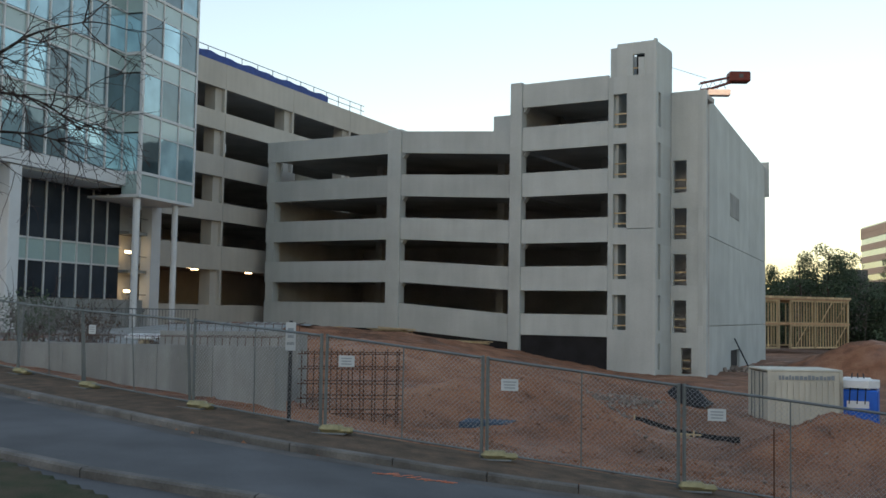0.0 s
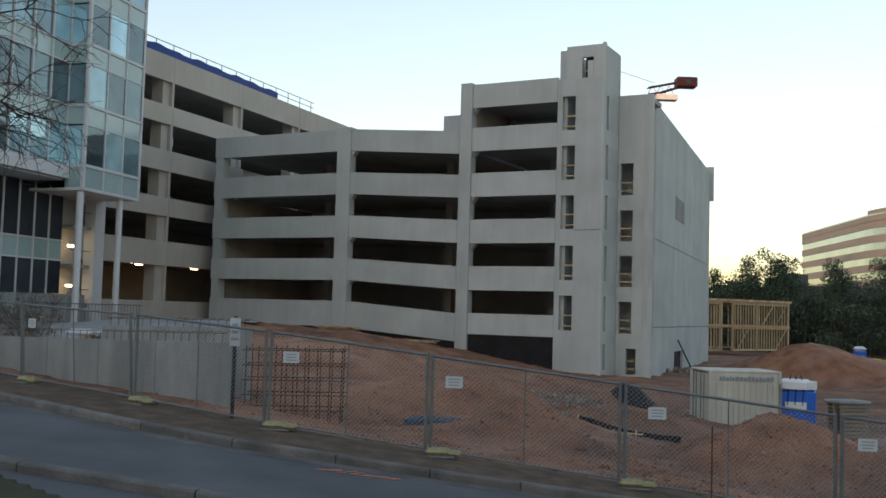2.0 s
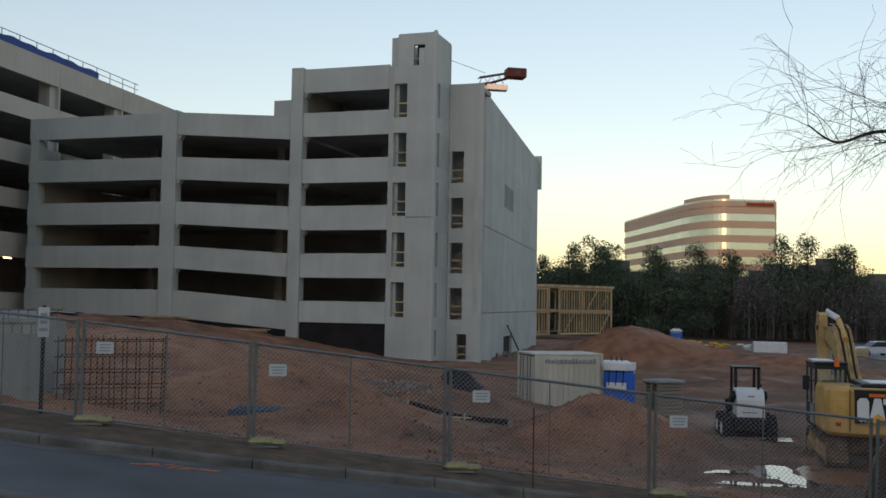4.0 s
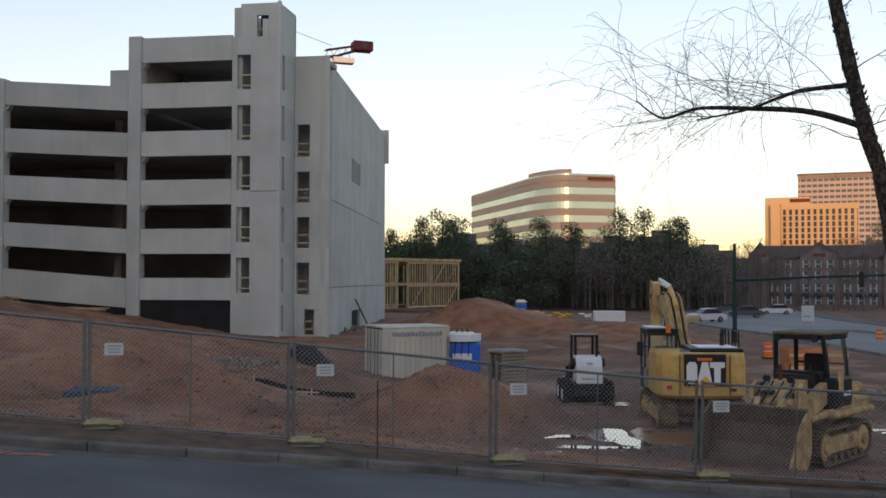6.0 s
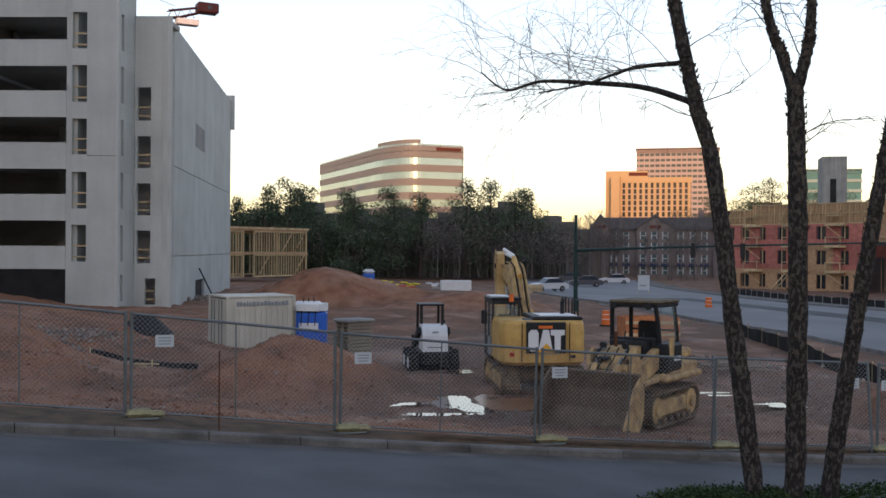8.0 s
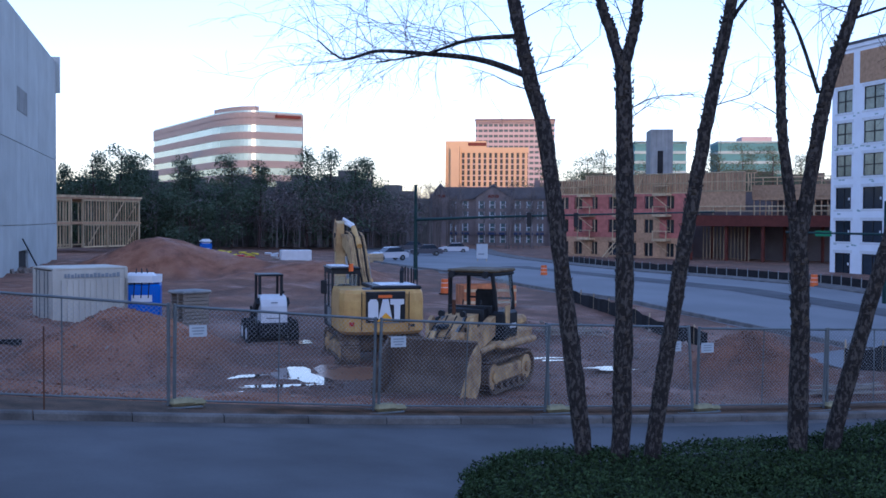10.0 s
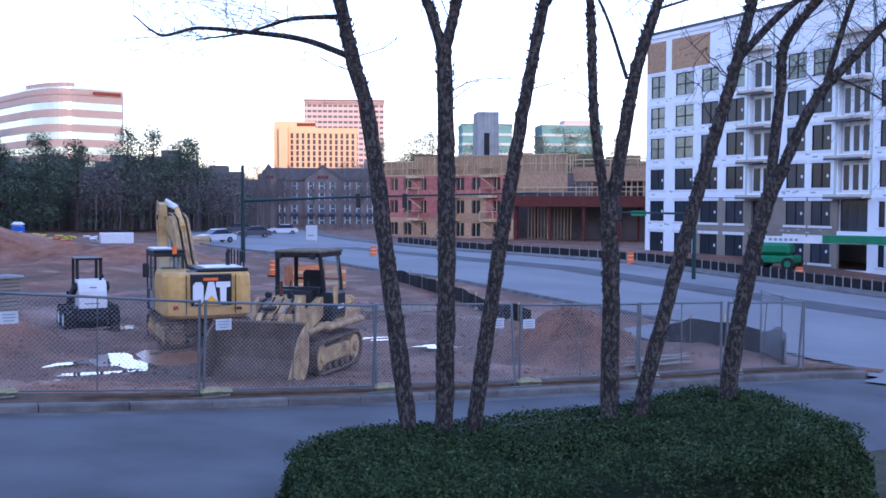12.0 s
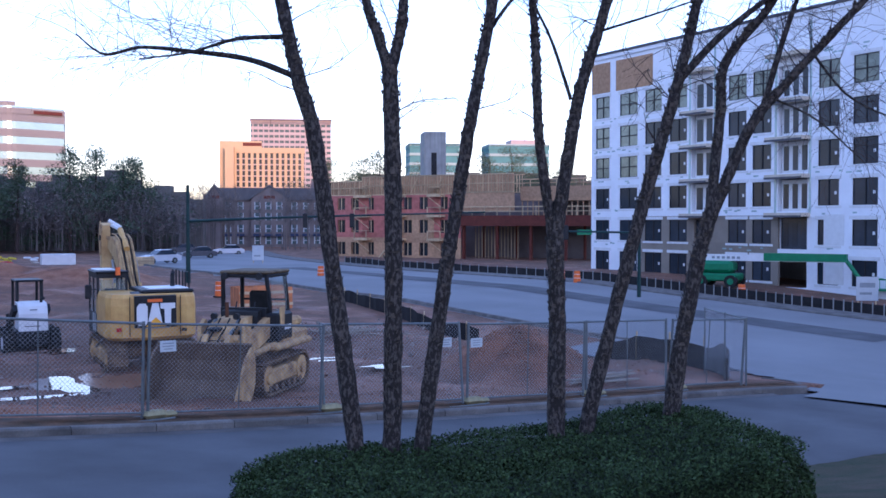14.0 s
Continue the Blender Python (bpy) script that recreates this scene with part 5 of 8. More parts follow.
for i, (az, r) in enumerate(((17.9, 168), (19.4, 165), (20.8, 166), (21.6, 171), (24.3, 166), (26.6, 170), (28.1, 166), (30.7, 168), (32.0, 172), (33.4, 168), (34.3, 170), (44.2, 255), (46.3, 250), (47.2, 256), (50.2, 258), (53.4, 252), (54.6, 256), (56.2, 252), (57.6, 258))):
    k = r / 170
    pine(az, r, -1.0, 3.6 + (top_at(az) + (1.2 if i % 3 else 0.2) - 3.6) * k, 100 + i, 1.0 * k)

rng = random.Random(31)
green, bare = Shape(), Shape()
for _ in range(1100):
    az = rng.uniform(13, 62)
    r = (172 if az < 36.8 else 262) + rng.uniform(-9, 12)
    k = r / 170
    x, y = r * math.sin(radians(az)), r * math.cos(radians(az))
    top = 3.6 + (top_at(az) * rng.uniform(0.7, 1.0) - 3.6) * k
    evergreen = rng.random() < (0.85 if az < 27.5 or az > 44 else 0.22)
    z = top * rng.random() ** 0.75
    if evergreen:
        cards(green, (x, y, max(0.5, z - 1.0)), (2.8 * k, 2.8 * k, 1.8), 210, 0.28, rng)
    else:
        h = top * rng.uniform(0.7, 0.95)
        for _ in range(2):
            bx, by = x + rng.gauss(0, 1.5), y + rng.gauss(0, 1.5)
            bare.tube([(bx, by, -1), (bx + rng.gauss(0, .3), by, h * 0.6), (bx + rng.gauss(0, .6), by, h)], 0.045, 3, 0.015, cap=False)
        cards(bare, (x, y, h * 0.6), (2.2, 2.2, h * 0.45), 170, 0.24, rng)
for _ in range(60):
    az, r = rng.choice((rng.uniform(36.5, 39.5), rng.uniform(37, 46))), rng.uniform(180, 200)
    x, y = r * math.sin(radians(az)), r * math.cos(radians(az))
    h = rng.uniform(6.5, 11.5)
    bare.tube([(x, y, -2), (x + rng.gauss(0, .2), y, h * .55), (x + rng.gauss(0, .5), y, h)], 0.09, 4, 0.02, cap=False)
    for _ in range(46):
        z = h * rng.uniform(.3, .95)
        a, q = rng.uniform(0, 6.28), (1.05 - z / h) * 3.4 * rng.uniform(.4, 1.0) + .5
        bare.tube([(x, y, z), (x + q * .5 * math.cos(a), y + q * .5 * math.sin(a), z + q * .45), (x + q * math.cos(a), y + q * math.sin(a), z + q * .8)], 0.028, 3, 0.012, cap=False)
tagged(part("far_woods", green, M_PINEL), "dense dark evergreen woods behind the site", "woods", kind="stuff")
tagged(part("bare_thicket", bare, M_WOODS), "grey-brown leafless thicket in front of the pines", "woods", kind="stuff")
# grey-green wall added behind the woods; haze between trees put into its colour
M_WOODHAZE = material("painted_woods_haze", (0.11, 0.108, 0.10), 0.95, vary=0.35, scale=0.25, fine=1.5, bump=0)
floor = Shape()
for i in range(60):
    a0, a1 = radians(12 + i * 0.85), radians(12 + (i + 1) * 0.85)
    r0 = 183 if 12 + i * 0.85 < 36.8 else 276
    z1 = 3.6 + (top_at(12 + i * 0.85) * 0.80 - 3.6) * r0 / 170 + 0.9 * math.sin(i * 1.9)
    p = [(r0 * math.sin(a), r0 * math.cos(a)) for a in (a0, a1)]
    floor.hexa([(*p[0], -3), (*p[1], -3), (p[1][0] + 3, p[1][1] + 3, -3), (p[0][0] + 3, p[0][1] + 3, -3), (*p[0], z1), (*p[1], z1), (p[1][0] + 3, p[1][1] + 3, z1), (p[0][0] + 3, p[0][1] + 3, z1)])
tagged(part("backdrop", floor, M_WOODHAZE), "added wall behind the woods, coloured like haze between the trees", "woods", kind="structure")

# unseen wall added behind the viewer to keep the low sun off the site
SHADE = pose(SUN_FROM.x / math.cos(SUN_EL) * 300, SUN_FROM.y / math.cos(SUN_EL) * 300, 0, 0, 0, -math.degrees(SUN_AZ))
tagged(part("wall_south", Shape().box(-300, 300, -6, 6, -5, 57), M_PRECAST), "unseen wall added to block the low sun from the site", "wall", kind="structure").matrix_basis = SHADE


# ---- machines ----
def belt(length, height, n=40):
    """Points along a track loop, in x and z, with the outward direction."""
    r = height / 2
    straight = length - height
    total = 2 * straight + 2 * math.pi * r
    out = []
    for i in range(n):
        d = total * i / n
        if d < straight:
            out.append((-straight / 2 + d, 2 * r, 0, 1))
        elif d < straight + math.pi * r:
            a = math.pi / 2 - (d - straight) / r
            out.append((straight / 2 + r * math.cos(a), r + r * math.sin(a), math.cos(a), math.sin(a)))
        elif d < 2 * straight + math.pi * r:
            out.append((straight / 2 - (d - straight - math.pi * r), 0, 0, -1))
        else:
            a = -math.pi / 2 - (d - 2 * straight - math.pi * r) / r
            out.append((-straight / 2 + r * math.cos(a), r + r * math.sin(a), math.cos(a), math.sin(a)))
    return out


def track(holder, y0, y1, length, height, x=0.0, rollers=6, sprocket=1):
    t = part("track_frame", Shape().soft(x - length * .36, x + length * .36, y0 + .08, y1 - .08, height * .25, height * .72, 0.05), M_MUDDY, holder)
    pts = belt(length, height)
    w = (2 * (length - height) + math.pi * height) / len(pts)
    for px, pz, nx, nz in pts:
        ang = math.atan2(nz, nx) - math.pi / 2
        m = Matrix.Translation((x + px, 0, pz)) @ Matrix.Rotation(-ang, 4, "Y")
        sh = Shape().box(-w * .47, w * .47, y0, y1, -0.05, 0.0, m)
        sh.box(-w * .1, w * .06, y0, y1, 0.0, 0.045, m)
        part("track_shoe", sh, M_TRACK, t)
    for s in (-1, 1):
        c = Vector((x + s * (length - height) / 2, 0, height / 2))
        wh = Shape().tube([c + Vector((0, y0 + .06, 0)), c + Vector((0, y1 - .06, 0))], height * .38, 18)
        wh.tube([c + Vector((0, y0 - .01, 0)), c + Vector((0, y1 + .01, 0))], height * .17, 12)
        part("sprocket" if s == sprocket else "idler_wheel", wh, M_MUDDY, t)
    for i in range(rollers):
        q = x - length * .32 + length * .64 * i / (rollers - 1)
        part("roller", Shape().tube([(q, y0 + .05, height * .16), (q, y1 - .05, height * .16)], height * .11, 10), M_TRACK, t)


def excavator():
    x, y = 19.5, 28.07
    e = thing("excavator", frame_at(x, y, surface(x, y) - 0.08, 0.40, 0.917), "yellow crawler excavator with black rear panel, boom folded", "excavator")
    track(e, 0.75, 1.35, 3.9, 0.92)
    track(e, -1.35, -0.75, 3.9, 0.92)
    part("undercarriage", Shape().soft(-1.0, 1.0, -0.8, 0.8, 0.35, 0.95, 0.1), M_TRACK, e)
    part("slew_ring", Shape().tube([(0, 0, 0.9), (0, 0, 1.1)], 0.7, 20), M_DARK, e)
    # rear counterweight, rounded in plan
    out = [(0.2, -1.36), (0.2, 1.36), (-1.6, 1.36), (-1.95, 1.25), (-2.15, 0.95), (-2.22, 0.5), (-2.24, 0), (-2.22, -0.5), (-2.15, -0.95), (-1.95, -1.25), (-1.6, -1.36)]
    sh = Shape()
    n = len(out)
    levels = [(1.05, 0.93), (1.16, 1.0), (2.1, 1.0), (2.34, 0.985), (2.45, 0.95)]
    for z, k in levels:
        sh.v += [(px * k if px < 0 else px, py * k, z) for px, py in out]
    sh.f += [tuple(range(n)), tuple((len(levels) - 1) * n + i for i in reversed(range(n)))]
    for j in range(len(levels) - 1):
        for i in range(n):
            a, b = j * n + i, j * n + (i + 1) % n
            sh.f.append((a, b, b + n, a + n))
    part("counterweight", sh, M_CATY, e)
    back = part("rear_panel", Shape().prism([(-2.27, 1.45), (-2.27, 2.4), (-1.5, 2.5), (-1.5, 1.45)], -0.62, 0.62), M_DARK, e, "black rear panel with white and yellow emblem")
    # emblem as plain shapes
    yel = Shape().add([(-2.292, 0.30, 1.48), (-2.292, -0.30, 1.48), (-2.292, 0.0, 1.76)], [(0, 1, 2)])
    part("emblem_triangle", yel, M_EMBLEM, back)
    for outline in ([(0.50, 1.52), (0.56, 1.62), (0.56, 2.08), (0.48, 2.18), (0.30, 2.18), (0.24, 2.08), (0.24, 1.62), (0.30, 1.52)],
                    [(0.24, 1.56), (0.10, 2.18), (-0.08, 2.18), (-0.20, 1.56)], [(-0.14, 2.18), (-0.58, 2.18), (-0.58, 2.02), (-0.46, 2.0), (-0.45, 1.52), (-0.27, 1.52), (-0.26, 2.0), (-0.14, 2.02)]):
        n = len(outline)
        part("emblem_block", Shape().add([(x, py, pz) for x in (-2.284, -2.274) for py, pz in outline], [tuple(range(n)), tuple(range(2 * n - 1, n - 1, -1))] + [(k, (k + 1) % n, (k + 1) % n + n, k + n) for k in range(n)]), M_WPLAST, back)
    part("caption_strip", Shape().box(-2.283, -2.274, -0.42, 0.42, 1.43, 1.46), M_INK, back)
    part("warning_label", Shape().box(-2.283, -2.274, -0.2, 0.24, 2.22, 2.31), M_ORANGE, back)
    part("light_slot", Shape().box(-2.16, -2.1, 0.98, 1.12, 1.35, 1.46), M_RED, e)
    hood = part("engine_hood", Shape().soft(-1.9, 0.3, -1.25, 0.35, 2.44, 2.56, 0.05), M_DARK, e)
    # white plate that stands for the pale sky reflection on the hood
    part("hood_top", Shape().soft(-1.75, -0.5, -1.1, 0.1, 2.56, 2.6, 0.015), M_WPLAST, hood)
    part("side_panel", Shape().soft(0.2, 1.6, -1.34, -0.35, 1.1, 1.95, 0.06), M_CATY, e)
    part("deck", Shape().box(0.2, 1.7, -0.4, 1.36, 1.05, 1.2), M_DARK, e)
    for q in (-1.2, -0.35, 0.6):
        part("handrail", Shape().tube([(q, -1.25, 2.0), (q, -1.25, 3.05), (q + .5, -1.25, 3.05), (q + .5, -1.25, 2.2)], 0.025, 6), M_DARK, e)
    part("exhaust", Shape().tube([(-.9, -.8, 2.4), (-.9, -.8, 2.95), (-1.0, -.8, 3.05)], 0.07, 8), M_DARK, e)
    # cab
    cab = part("cab", Shape().box(0.0, 1.75, 0.42, 1.36, 1.1, 1.75), M_DARK, e)
    for px in (0.0, 0.85, 1.68):
        for py in (0.42, 1.29):
            part("pillar", Shape().box(px, px + .07, py, py + .07, 1.75, 2.85), M_DARK, cab)
    part("cab_frame", Shape().box(0.0, 1.75, 0.42, 1.36, 2.85, 3.0), M_DARK, cab)
    part("cab_roof", Shape().soft(-0.05, 1.8, 0.38, 1.4, 3.0, 3.07, 0.03), M_DARK, cab)
    part("roof_hatch", Shape().soft(0.4, 1.6, 0.7, 1.32, 3.07, 3.11, 0.015), M_WPLAST, cab)
    part("door_panel", Shape().soft(0.1, 0.8, 1.362, 1.385, 1.15, 1.72, 0.01), M_WALLC, cab)
    for py in (0.45, 1.33):
        part("cab_window", Shape().box(0.07, 1.68, py, py + .012, 1.75, 2.85), M_CLEAR, cab)
    part("rear_window", Shape().box(0.02, 0.035, 0.5, 1.28, 2.0, 2.8), M_CLEAR, cab)
    part("rear_wall", Shape().box(0.0, 0.06, 0.49, 1.29, 1.75, 2.35), M_DARK, cab)
    part("operator_seat", Shape().soft(0.3, 0.45, 0.62, 1.1, 1.7, 2.5, 0.05), M_RUBBER, cab)
    part("beacon", Shape().tube([(-0.2, 0.75, 2.95), (-0.2, 0.75, 3.2)], 0.08, 10), M_ORANGE, cab)
    part("mirror", Shape().soft(0.1, 0.18, 1.5, 1.7, 2.2, 2.65, 0.03), M_DARK, e)
    part("mirror_arm", Shape().tube([(0.1, 1.36, 2.5), (0.12, 1.55, 2.5)], 0.02, 5), M_DARK, e)
    part("step_bar", Shape().tube([(-1.4, 1.4, 1.1), (-0.4, 1.45, 0.75)], 0.03, 5), M_STEEL, e)
    # boom rising, then the stick folded down beyond
    prof = [(1.0, 1.45), (1.4, 1.15), (2.2, 2.05), (3.0, 2.9), (3.9, 3.4), (5.3, 3.75), (5.35, 4.1), (3.7, 4.1), (3.1, 3.95), (2.5, 3.4), (1.8, 2.5)]
    boom = part("boom", Shape().prism(prof, -0.26, 0.24), M_DUSTY, e)
    for y0, y1 in ((-0.30, -0.26), (0.24, 0.28)):
        part("boom_flange", Shape().prism([(1.5, 2.0), (1.8, 2.5), (2.5, 3.4), (3.1, 3.95), (3.7, 4.1), (5.3, 4.12), (5.3, 4.0), (3.75, 3.96), (3.18, 3.8), (2.6, 3.28), (1.9, 2.4), (1.58, 1.95)], y0, y1), M_MUDDY, boom)
    stick = part("stick", Shape().prism([(5.0, 4.5), (5.3, 4.6), (5.65, 4.05), (5.6, 1.4), (5.25, 1.4), (5.15, 3.5)], 0.06, 0.42), M_DUSTY, e)
    part("stick_plate", Shape().prism([(4.95, 4.3), (5.35, 4.66), (5.7, 4.1), (5.5, 3.4), (5.2, 3.5)], 0.425, 0.46), M_MUDDY, stick)
    part("link_pin", Shape().tube([(5.2, -0.34, 4.05), (5.2, 0.5, 4.05)], 0.1, 10), M_DARK, stick)
    part("bucket_cylinder", Shape().tube([(5.05, 0.1, 4.5), (5.08, -0.02, 3.3), (5.12, -0.05, 2.4)], 0.075, 8), M_DARK, stick)
    part("cylinder_rod", Shape().tube([(4.9, 0.22, 4.68), (4.75, -0.18, 4.42)], 0.07, 8), M_WPLAST, stick)
    part("work_lamp", Shape().soft(4.6, 4.75, -0.75, -0.55, 4.15, 4.3, 0.03), M_DARK, boom)
    part("lamp_bracket", Shape().tube([(4.7, -0.2, 4.15), (4.7, -0.6, 4.22)], 0.025, 6), M_DARK, boom)
    for py in (-0.4, 0.38):
        part("boom_cylinder", Shape().tube([(1.7, py, 1.5), (2.5, py, 2.5)], 0.095, 10), M_CATY, boom)
        part("cylinder_rod", Shape().tube([(2.5, py, 2.5), (3.1, py, 3.3)], 0.05, 8), M_WALLC, boom)
    part("stick_cylinder", Shape().tube([(2.6, -.02, 3.7), (3.9, -.02, 4.35)], 0.1, 10), M_CATY, boom)
    part("cylinder_rod", Shape().tube([(3.9, -.02, 4.35), (4.95, .1, 4.5)], 0.06, 8), M_WPLAST, boom)
    for k in range(6):
        py = -0.25 + k * 0.085
        part("hose", Shape().tube([(1.25, py - .05, 2.1), (1.85, py, 2.68 + .03 * k), (2.5, py, 3.5), (3.1, py, 4.03), (3.7, py, 4.17), (4.6, py * .8, 4.2)], 0.03, 6), M_RUBBER if k in (1, 4) else M_MUDDY, boom)
    # plates and joints on the body
    for q in (-0.75, 0.75):
        part("panel_joint", Shape().box(-2.262 if abs(q) < .8 else -2.0, -2.2, q - .008, q + .008, 1.2, 2.4), M_DARK, e)
    part("tail_label", Shape().box(-2.2, -2.18, -0.95, -0.8, 1.3, 1.38), M_DARK, e)


def track_loader():
    x, y = 17.25, 20.27
    d = thing("track_loader", frame_at(x, y, surface(x, y) - 0.06, -0.905, -0.425), "muddy yellow crawler loader with open canopy and lowered bucket", "track loader")
    track(d, 0.68, 1.12, 3.0, 0.85, -0.2, sprocket=-1)
    track(d, -1.12, -0.68, 3.0, 0.85, -0.2, sprocket=-1)
    part("belly", Shape().soft(-1.6, 1.3, -0.68, 0.68, 0.4, 1.0, 0.08), M_TRACK, d)
    hood = part("engine_hood", Shape().prism([(0.2, 0.95), (1.35, 0.95), (1.42, 1.4), (1.2, 1.74), (0.9, 1.86), (0.2, 1.9)], -0.36, 0.36), M_MUDDY, d)
    part("grille", Shape().box(1.36, 1.44, -0.3, 0.3, 1.0, 1.4), M_DARK, hood)
    for k in range(5):
        part("grille_bar", Shape().box(1.44, 1.46, -0.3, 0.3, 1.03 + k * .08, 1.06 + k * .08), M_MUDDY, hood)
    for q in (0.3, 0.6, 0.9):
        for y0, y1 in ((0.365, 0.38), (-0.38, -0.365)):
            part("vent", Shape().box(q, q + .2, y0, y1, 1.1, 1.62), M_DARK, hood)
    # dark plate on the hood that stands for a shaded opening
    part("hood_opening", Shape().soft(0.95, 1.2, -0.28, 0.02, 1.76, 1.84, 0.02, pose(0, 0, 0.02, 0, 8, 0)), M_DARK, hood)
    part("exhaust", Shape().tube([(0.55, -0.2, 1.85), (0.55, -0.2, 2.25)], 0.05, 8), M_RUST, hood)
    # black boxes paint the shade between the lift arms and the hood
    for q in (-0.5, 0.5):
        part("side_gap", Shape().box(0.0, 1.1, q - .06, q + .06, 0.95, 1.45), M_BLACK, d)
    part("rear_body", Shape().soft(-2.05, -0.1, -0.95, 0.95, 1.0, 1.45, 0.1), M_MUDDY, d)
    part("fuel_tank", Shape().soft(-2.1, -1.0, -0.75, 0.75, 1.45, 1.72, 0.08), M_MUDDY, d)
    part("fender", Shape().soft(-1.9, 0.4, 0.62, 1.12, 1.02, 1.2, 0.06), M_MUDDY, d)
    part("fender", Shape().soft(-1.9, 0.4, -1.12, -0.62, 1.02, 1.2, 0.06), M_MUDDY, d)
    part("dash", Shape().prism([(-0.05, 1.4), (0.3, 1.4), (0.25, 2.0), (0.0, 2.05)], -0.5, 0.5), M_DARK, d)
    seat = part("operator_seat", Shape().soft(-1.0, -0.45, -0.3, 0.3, 1.55, 1.75, 0.06), M_RUBBER, d)
    part("backrest", Shape().soft(-1.08, -0.92, -0.3, 0.3, 1.7, 2.45, 0.06), M_RUBBER, seat)
    can = part("canopy", Shape().soft(-1.42, 0.02, -0.68, 0.68, 2.93, 3.02, 0.04), M_ROOFMUD, d)
    for px, py in ((-0.15, 0.6), (-0.15, -0.6), (-1.28, 0.6), (-1.28, -0.6)):
        part("canopy_post", Shape().tube([(px - .06, py * 1.1, 1.15), (px, py * 1.08, 2.2), (px + .1, py, 2.9)], 0.06, 8), M_DARK, can)
    part("canopy_frame", Shape().soft(-1.38, 0.0, -0.66, 0.66, 2.84, 2.93, 0.03), M_DARK, can)
    part("rear_guard", Shape().tube([(-1.28, -0.65, 2.2), (-1.28, 0.65, 2.2)], 0.03, 6), M_DARK, can)
    part("side_box", Shape().soft(-0.6, 0.1, -1.0, -0.8, 1.2, 1.75, 0.05), M_DARK, d)
    part("side_box", Shape().soft(-0.95, 0.0, 0.55, 0.95, 1.2, 1.95, 0.06), M_DARK, d)
    part("box_panel", Shape().prism([(-0.35, 1.6), (-0.12, 1.6), (-0.08, 2.1), (-0.38, 2.1)], 0.94, 0.965), M_MUDDY, d)
    part("side_window", Shape().box(-1.22, -0.2, 0.655, 0.665, 1.95, 2.84), M_CLEAR, d)
    for q in (-0.25, 0.25):
        part("control_lever", Shape().tube([(0.0, q, 1.9), (-0.12, q, 2.22)], 0.02, 6), M_DARK, d)
    part("front_cowl", Shape().box(-0.1, 0.05, -0.62, 0.62, 1.85, 2.08), M_DARK, d)
    for q in (-0.5, 0.45):
        part("roof_lamp", Shape().tube([(0.02, q, 2.88), (0.1, q, 2.88)], 0.09, 10), M_DARK, can)
    part("panel_label", Shape().box(-0.8, -0.4, 0.953, 0.958, 1.5, 1.62), M_WPLAST, d)
    for s in (-1, 1):
        arm = part("lift_arm", Shape().prism([(-0.55, 1.75), (-0.3, 1.95), (0.9, 1.5), (1.9, 0.75), (2.1, 0.35), (1.85, 0.3), (1.5, 0.65), (0.6, 1.15), (-0.5, 1.5)], s * 0.62 - .1, s * 0.62 + .1), M_MUDDY, d)
        part("lift_cylinder", Shape().tube([(0.0, s * .85, 1.15), (1.2, s * .8, 1.05)], 0.08, 10), M_MUDDY, arm)
        part("tilt_link", Shape().prism([(1.3, 1.5), (1.5, 1.55), (1.97, 0.95), (1.85, 0.8)], s * 0.3 - .07, s * 0.3 + .07), M_MUDDY, arm)
        part("cylinder_rod", Shape().tube([(0.9, s * .3, 1.85), (1.45, s * .3, 1.5)], 0.05, 8), M_STEEL, arm)
    part("tilt_linkage", Shape().tube([(1.3, -0.5, 1.42), (1.3, 0.5, 1.42)], 0.11, 12), M_MUDDY, d)
    for q in (-0.62, 0.52):
        part("loader_tower", Shape().prism([(0.75, 1.0), (1.35, 1.0), (1.3, 1.7), (1.05, 1.88), (0.8, 1.5)], q, q + .1), M_MUDDY, d)
    for k, q in enumerate((-0.42, -0.2, 0.05, 0.33)):
        part("hydraulic_hose", Shape().tube([(0.9, q, 1.88), (1.2, q + .05, 1.72), (1.5, q, 1.45), (1.75, q - .04, 1.1)], 0.02, 6), M_RUBBER, d)
    for q in (-0.3, 0.3):
        part("head_lamp", Shape().tube([(1.0, q, 1.95), (1.1, q, 1.95)], 0.08, 10), M_DARK, d)
    # bucket: curved shell with side plates, lip forward
    prof = [(2.12, 1.4), (1.98, 1.0), (1.98, 0.5), (2.15, 0.2), (2.4, 0.05), (3.15, 0.0)]
    inner = [(3.15, 0.04), (2.42, 0.1), (2.2, 0.25), (2.05, 0.52), (2.05, 1.0), (2.18, 1.38)]
    b = part("bucket", Shape().prism(prof + inner, -1.18, 1.18), M_BLADE, d)
    for s in (-1, 1):
        part("side_plate", Shape().prism([(2.12, 1.38), (1.98, 1.0), (2.0, 0.5), (2.15, 0.2), (2.4, 0.04), (3.15, 0.0), (2.95, 0.35), (2.5, 1.1)], s * 1.2 - .03, s * 1.2 + .03), M_BLADE if s < 0 else M_MUDDY, b)
    part("cutting_edge", Shape().box(3.1, 3.3, -1.2, 1.2, -0.02, 0.03), M_STEEL, b)
    part("top_lip", Shape().tube([(2.15, -1.2, 1.4), (2.15, 1.2, 1.4)], 0.045, 8), M_BLADE, b)


